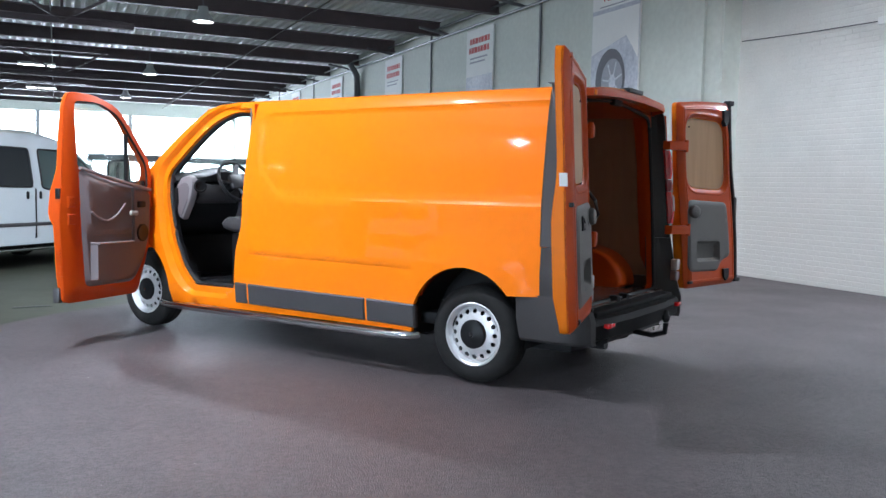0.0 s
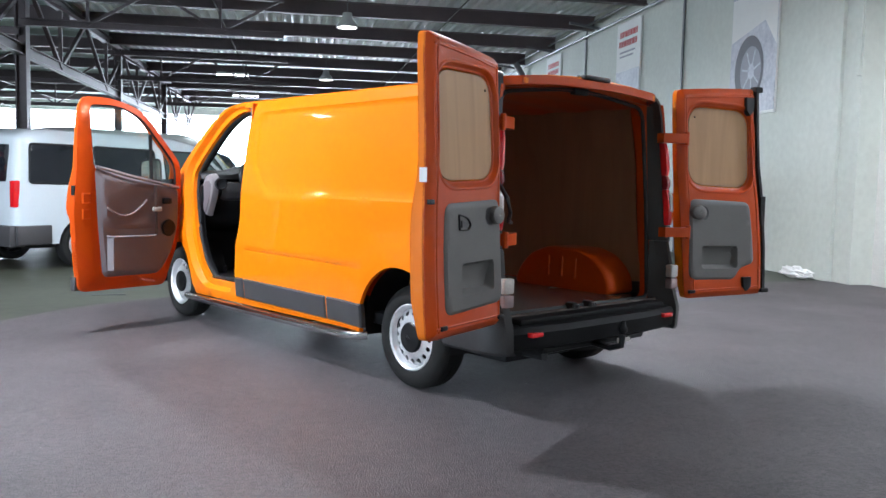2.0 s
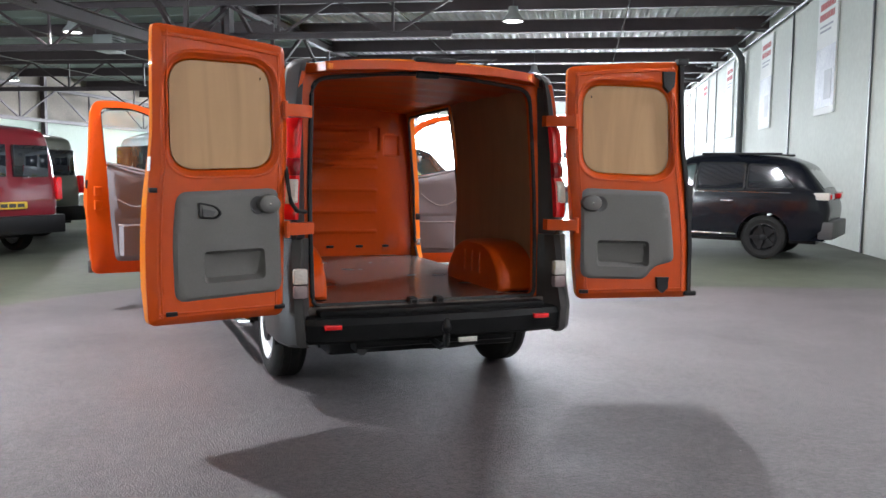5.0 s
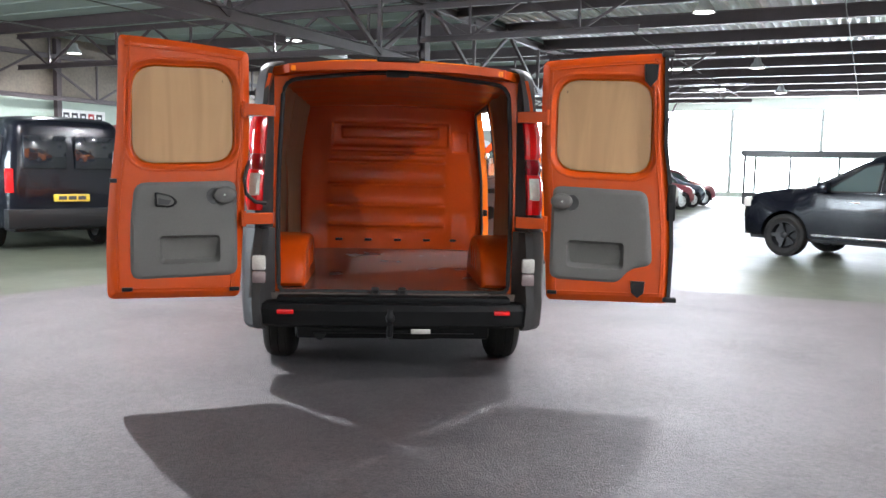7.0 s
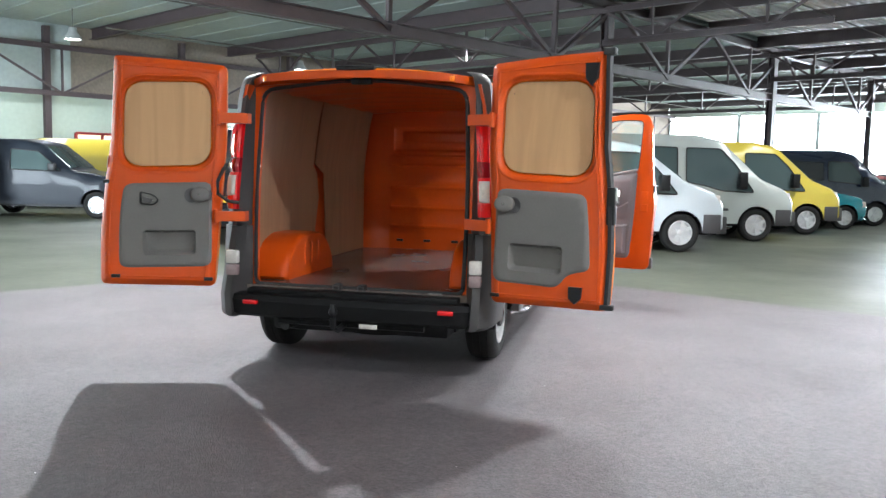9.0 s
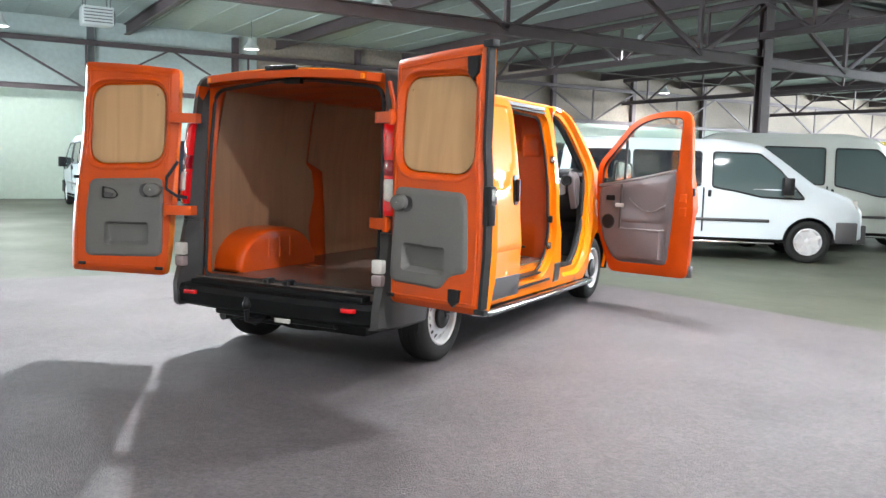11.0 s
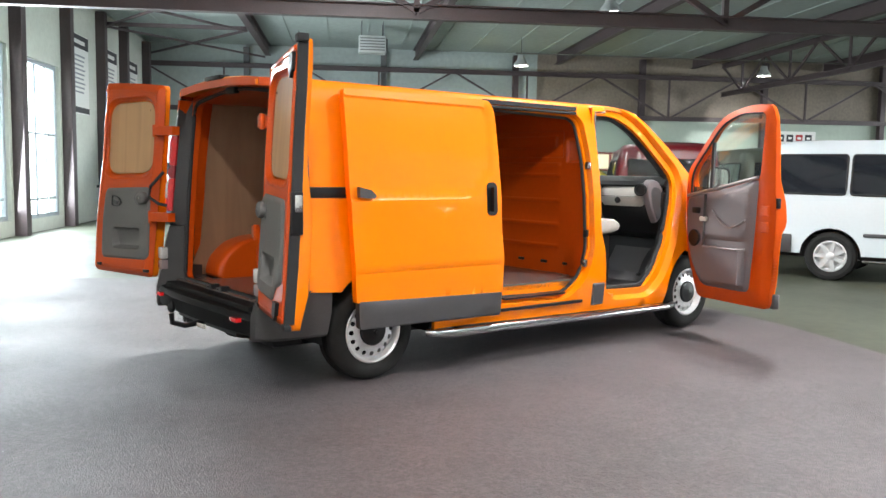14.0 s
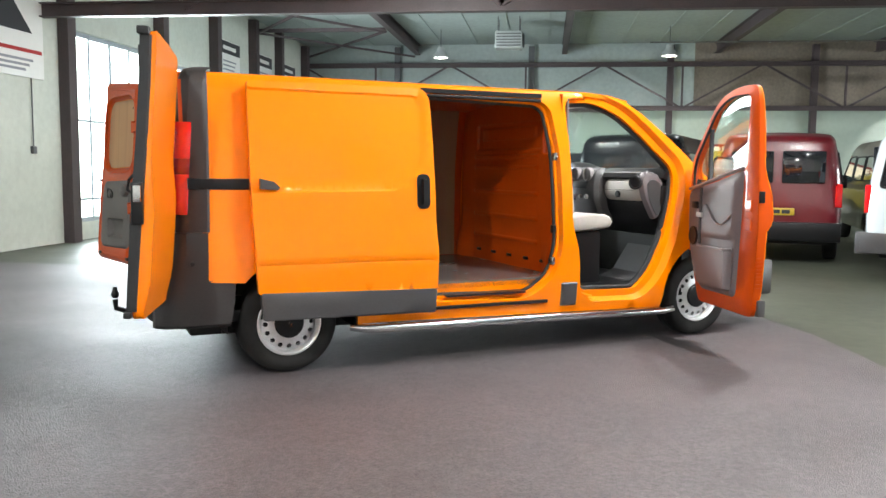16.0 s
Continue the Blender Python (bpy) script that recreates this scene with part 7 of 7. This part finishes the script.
part("roller_arm", loft([[Vector((x, -(y + 0.938), z)) for x, z in ((-0.16, 1.225), (-0.05, 1.218), (-0.035, 1.235), (-0.075, 1.27), (-0.16, 1.29))] for y in (0.05, 0.098, 0.106)]), PLASTIC, slide)
# rail on the rear quarter
part("slide_rail", loft([[Vector((x, -(van_w(-0.4, 1.25) + y), z)) for y, z in ((-0.01, 1.218), (0.014, 1.222), (0.018, 1.25), (0.014, 1.285), (-0.01, 1.29))] for x in (-0.585, -0.58, -0.1, 0.1)]), BLACK_PLASTIC, VAN, "black slide rail")
part("sill_rail", cube(1.0, 2.0, -0.955, -0.91, 0.372, 0.395, 0.004), BLACK_PLASTIC, VAN)
part("sill_plate", loft([[Vector((x, y, z)) for y, z in ((-0.935, 0.452), (-0.80, 0.462), (-0.80, 0.475), (-0.935, 0.466))] for x in (1.18, 1.3, 1.75, 1.82)]), BLACK_PLASTIC, VAN, "black rubber step plate")
part("step_well", cube(1.0, 2.06, -0.86, -0.78, 0.40, 0.55, 0.01), ORANGE, VAN)
for z in (1.46, 0.68, 0.92):
    part("lock_striker", cube(2.045, 2.075, -0.93, -0.89, z - 0.03, z + 0.03, 0.006), CHROME if z != 0.92 else BLACK_PLASTIC, VAN)
part("gutter_strip", cube(1.03, 1.96, -0.872, -0.84, 1.858, 1.88, 0.006), BLACK_PLASTIC, VAN, "black gutter over the side opening")
part("top_rail", bar(bmesh.new(), (1.0, -0.845, 1.905), (1.97, -0.845, 1.905), 0.02, 0.03), BLACK_PLASTIC, VAN)

# cab: dashboard, wheel, seats
dash = new("dashboard")
dash.parent = VAN


def across(profile, ys, ends=0.0, hump=None):
    """Loft a profile in (x, z) across the cab; ends: how far the ends curve ahead; hump: middle, half-width and height of a raised part."""
    rings = []
    y0, y1 = ys[0], ys[-1]
    for y in ys:
        q = abs(2 * (y - y0) / (y1 - y0) - 1)
        up = hump[2] * smoothstep(1 - abs(y - hump[0]) / hump[1]) if hump else 0.0
        mx, mz = sum(p[0] for p in profile) / len(profile), sum(p[1] for p in profile) / len(profile)
        k = 1.0 if q < 0.97 else 0.8
        rings.append([Vector((mx + (x - mx) * k + ends * q ** 5, y, mz + (z - mz) * k + (up if z > mz else 0.0))) for x, z in profile])
    return loft(rings)


def spread(y0, y1, n):
    return [y0 + (y1 - y0) * i / n for i in range(n + 1)]


wide = [-0.84, -0.83, *spread(-0.76, 0.76, 20), 0.83, 0.84]
part("top_pad", across([(3.52, 1.25), (3.40, 1.325), (3.25, 1.372), (3.12, 1.385), (3.04, 1.372), (2.998, 1.34), (2.985, 1.305), (3.02, 1.285), (3.2, 1.27), (3.48, 1.2)], wide, 0.10, (0.40, 0.26, 0.055)), BLACK_PLASTIC, dash, "black upper dashboard with an instrument hood")
part("lower_panel", across([(3.04, 1.29), (3.03, 1.14), (3.06, 1.02), (3.14, 0.90), (3.28, 0.82), (3.42, 0.80), (3.42, 1.26)], wide, 0.06), BLACK_PLASTIC, dash)
glove = part("glove_panel", across([(3.02, 1.288), (2.985, 1.272), (2.968, 1.23), (2.968, 1.185), (2.985, 1.14), (3.02, 1.112), (3.08, 1.12), (3.08, 1.28)], [-0.70, -0.695, *spread(-0.67, -0.25, 8), -0.225, -0.22], 0.03), CAB_LIGHT, dash, "light grey glove compartment")
part("glove_seam", tube(bmesh.new(), [(2.97, y, 1.20) for y in spread(-0.66, -0.25, 8)], 0.0035, 6), PLASTIC, glove)
part("glove_handle", lathe(bmesh.new(), [(0.0, 0.012), (0.022, 0.011), (0.03, 0.004), (0.03, -0.01)], 20, pose(2.966, -0.46, 1.165, 0, 0, 90)), BLACK_PLASTIC, glove)
part("driver_panel", across([(3.02, 1.288), (2.985, 1.272), (2.972, 1.23), (2.972, 1.185), (2.985, 1.14), (3.02, 1.112), (3.08, 1.12), (3.08, 1.28)], [0.22, 0.225, *spread(0.25, 0.67, 8), 0.695, 0.70], 0.03), PLASTIC, dash)
for s in (1, -1):
    outline = rounded([(2.935, 1.31), (2.985, 1.37), (3.09, 1.36), (3.16, 1.28), (3.155, 1.12), (3.13, 0.98), (3.085, 0.95), (3.03, 1.04), (2.965, 1.16)], 0.06, 4)
    mid = Vector((sum(p[0] for p in outline) / len(outline), sum(p[1] for p in outline) / len(outline)))
    rings = [[Vector((mid.x + (x - mid.x) * k + shift, s * y, mid.y + (z - mid.y) * k)) for x, z in outline] for y, k, shift in ((0.755, 0.94, 0.0), (0.785, 0.94, 0.0), (0.808, 0.89, 0.006), (0.818, 0.78, 0.012))]
    cheek = part("end_cheek", loft(rings), CAB_RIM if s > 0 else CAB_GREY, dash, "grey rounded dashboard end")
    part("cheek_panel", loft([[Vector((mid.x + (x - mid.x) * k + 0.014, s * y, mid.y - 0.02 + (z - mid.y) * k)) for x, z in outline] for y, k in ((0.812, 0.72), (0.822, 0.70), (0.824, 0.64))]), CAB_GREY if s > 0 else PLASTIC, cheek)
    part("air_vent", lathe(bmesh.new(), [(0.056, -0.03), (0.056, 0.018), (0.046, 0.022), (0.04, 0.004), (0.0, 0.002)], 22, pose(2.935, s * 0.745, 1.265, 0, 0, 90 + s * -28)), BLACK_PLASTIC, cheek)
part("centre_console", across([(2.99, 1.385), (2.945, 1.365), (2.915, 1.31), (2.902, 1.22), (2.912, 1.1), (2.96, 0.97), (3.04, 0.88), (3.14, 0.92), (3.12, 1.37)], [-0.21, -0.205, *spread(-0.18, 0.18, 8), 0.205, 0.21], 0.03), PLASTIC, dash)
part("radio", cube(2.893, 2.93, -0.1, 0.1, 1.20, 1.265, 0.006), BLACK_PLASTIC, dash)
for k in (-0.09, 0.0, 0.09):
    part("knob", lathe(bmesh.new(), [(0.0, 0.022), (0.018, 0.02), (0.022, 0.0), (0.024, -0.02)], 16, pose(2.912, k, 1.13, 0, 0, 90)), CAB_RIM, dash)
for k in (-0.095, 0.095):
    part("air_vent", lathe(bmesh.new(), [(0.06, -0.03), (0.06, 0.014), (0.05, 0.018), (0.042, 0.002), (0.0, 0.0)], 22, pose(2.912, k, 1.325, 0, 0, 90)), CAB_RIM, dash)
part("gear_lever", tube(bmesh.new(), [(2.98, 0.1, 1.05), (2.88, 0.1, 1.14), (2.85, 0.1, 1.19)], [0.015, 0.014, 0.026]), BLACK_PLASTIC, dash)
wheel_at = Matrix.Translation((2.86, 0.40, 1.31)) @ pose(0, 0, 0, 0, -62, 0)
sw = part("steering_wheel", tube(bmesh.new(), [wheel_at @ Vector((0.19 * math.cos(a), 0.19 * math.sin(a), 0)) for a in [2 * math.pi * i / 28 for i in range(28)]], 0.016, 8, True), BLACK_PLASTIC, dash, "black steering wheel")
bm = bmesh.new()
for a in (200, 340, 90):
    bar(bm, wheel_at @ Vector((0, 0, -0.02)), wheel_at @ Vector((0.18 * math.cos(radians(a)), 0.18 * math.sin(radians(a)), 0)), 0.05, 0.02)
part("spokes", bm, PLASTIC, sw)
part("boss", cube(-0.07, 0.07, -0.07, 0.07, -0.03, 0.02, 0.02, wheel_at), PLASTIC, sw)
part("steering_column", tube(bmesh.new(), [(2.9, 0.40, 1.29), (3.1, 0.40, 1.17)], 0.05), BLACK_PLASTIC, dash)
part("screen_shelf", cross_skin([(3.48, 1.265, 0.02), (3.68, 1.195, 0.05)], 0.16, 0.02), BLACK_PLASTIC, dash)


def cab_seat(y0, y1, cloth, label):
    seat = new("seat")
    seat.parent = VAN
    tagged(seat, label)
    w = y1 - y0
    part("seat_cushion", loft([[Vector((x, y, z)) for x, z in ((2.28 + k, 0.87 + k), (2.30 + k, 0.985 - k), (2.45, 1.0 - k), (2.62, 1.012 - k), (2.72, 1.005 - k), (2.775 - k, 0.98 - k * 0.5), (2.795 - k, 0.945), (2.775 - k, 0.905 + k * 0.5), (2.70, 0.885 + k), (2.5, 0.87 + k))] for y, k in ((y0 + 0.015, 0.035), (y0 + 0.025, 0.015), (y0 + 0.05, 0.0), (y1 - 0.05, 0.0), (y1 - 0.025, 0.015), (y1 - 0.015, 0.035))]), cloth, seat)
    part("seat_back", loft([[Vector((x, y, z)) for x, z in ((2.26, 0.98), (2.24, 1.5), (2.25, 1.56), (2.31, 1.56), (2.36, 1.48), (2.42, 1.02))] for y in (y0 + 0.03, y0 + 0.06, y1 - 0.06, y1 - 0.03)]), cloth, seat)
    part("head_rest", cube(2.24, 2.32, y0 + w / 2 - 0.12, y0 + w / 2 + 0.12, 1.60, 1.77, 0.03), cloth, seat)
    part("seat_base", cube(2.32, 2.7, y0 + 0.06, y1 - 0.06, 0.40, 0.87, 0.02), BLACK_PLASTIC, seat)


cab_seat(0.16, 0.66, PLASTIC, "dark grey cloth driver seat")
cab_seat(-0.68, -0.2, SEAT_CLOTH, "light grey cloth passenger seat")
part("cab_step", cube(2.32, 2.9, -0.88, -0.6, 0.40, 0.45, 0.01), BLACK_PLASTIC, VAN)
part("cab_step", cube(2.32, 2.9, 0.6, 0.88, 0.40, 0.45, 0.01), BLACK_PLASTIC, VAN)
part("floor_mat", loft([[Vector((x, y, z)) for x, z in ((2.40, 0.40), (2.40, 0.415), (2.95, 0.415), (3.15, 0.50), (3.30, 0.72), (3.32, 0.71), (3.17, 0.48), (2.96, 0.40))] for y in (-0.80, -0.78, -0.2, -0.18)]), PLASTIC, VAN, "black rubber floor mat")
part("fire_wall", cube(3.35, 3.42, -0.84, 0.84, 0.38, 1.15), BLACK_PLASTIC, VAN, smooth=False)
part("cab_back", cube(2.205, 2.22, -0.84, 0.84, 0.42, 1.9), CAB_GREY, VAN, smooth=False)
part("head_lining", cube(2.18, 2.8, -0.74, 0.74, 1.895, 1.92, 0.01), CAB_LIGHT, VAN)
for s in (1, -1):
    part("pillar_lining", bar(bmesh.new(), (2.70, s * 0.75, 1.86), (3.38, s * 0.82, 1.36), 0.05, 0.06), BLACK_PLASTIC, VAN)

# ---- small pieces: crumbs on the carpet, bricks of the painted wall ----
rng = random.Random(7)
bm = bmesh.new()
for k in range(55):
    x, y, r = rng.uniform(-3.5, 6.0), rng.uniform(-5.5, 3.6), rng.uniform(0.0015, 0.004)
    a = rng.uniform(0, 3.1)
    vs = [bm.verts.new((x + r * math.cos(a + q) * (1.6 if q in (0, 3.1) else 0.8), y + r * math.sin(a + q) * (1.6 if q in (0, 3.1) else 0.8), 0.0095)) for q in (0, 1.5, 3.1, 4.6)]
    up = bm.verts.new((x, y, 0.0095 + r * 0.5))
    for i in range(4):
        bm.faces.new((vs[i], vs[(i + 1) % 4], up))
tagged(finish("crumbs", bm, PAPER), "tiny pale crumbs and flakes scattered on the carpet", "litter", kind="stuff")

BRICK_L, BRICK_H, JOINT = 0.21, 0.0655, 0.0095


def brick_points(l, h):
    """A flat-faced brick with eased edges, its face towards -x."""
    f = []
    for x, k in ((0.014, 0.0), (0.0025, 0.0), (0.0, 0.004)):
        f += [(x, k, k), (x, l - k, k), (x, l - k, h - k), (x, k, h - k)]
    return f


BRICK_FACES = [(8, 11, 10, 9), *[(a + o, a + o + 4, (a + 1) % 4 + o + 4, (a + 1) % 4 + o) for o in (0, 4) for a in range(4)]]
brick_mesh = bpy.data.meshes.new("brick")
brick_mesh.from_pydata(brick_points(BRICK_L, BRICK_H), [], BRICK_FACES)
brick_mesh.materials.append(BRICK_PAINT)
wall = bpy.data.objects["wall_brick"]
rest_v, rest_f = [], []
course = 0
z = 0.006
while z + BRICK_H < Z_DECK - 0.2:
    y = 4.945 - (BRICK_L / 2 if course % 2 else 0.0) - BRICK_L
    first = True
    while y > -3.0:
        out = X_BRICK + rng.uniform(-0.0012, 0.0018)
        if y > 1.2 and z < 1.3:
            b = new("brick", brick_mesh)
            b.parent = wall
            b.matrix_basis = pose(out, y, z)
        else:
            n = len(rest_v)
            rest_v += [(out + px, y + py, z + pz) for px, py, pz in brick_points(BRICK_L, BRICK_H)]
            rest_f += [tuple(i + n for i in f) for f in BRICK_FACES]
        y -= BRICK_L + JOINT
    z += BRICK_H + JOINT
    course += 1
rest = bpy.data.meshes.new("bricks")
rest.from_pydata(rest_v, [], rest_f)
rest.materials.append(BRICK_PAINT)
bricks = new("bricks", rest)
bricks.parent = wall
tagged(bricks, "white painted bricks further up and along the wall", kind="stuff")
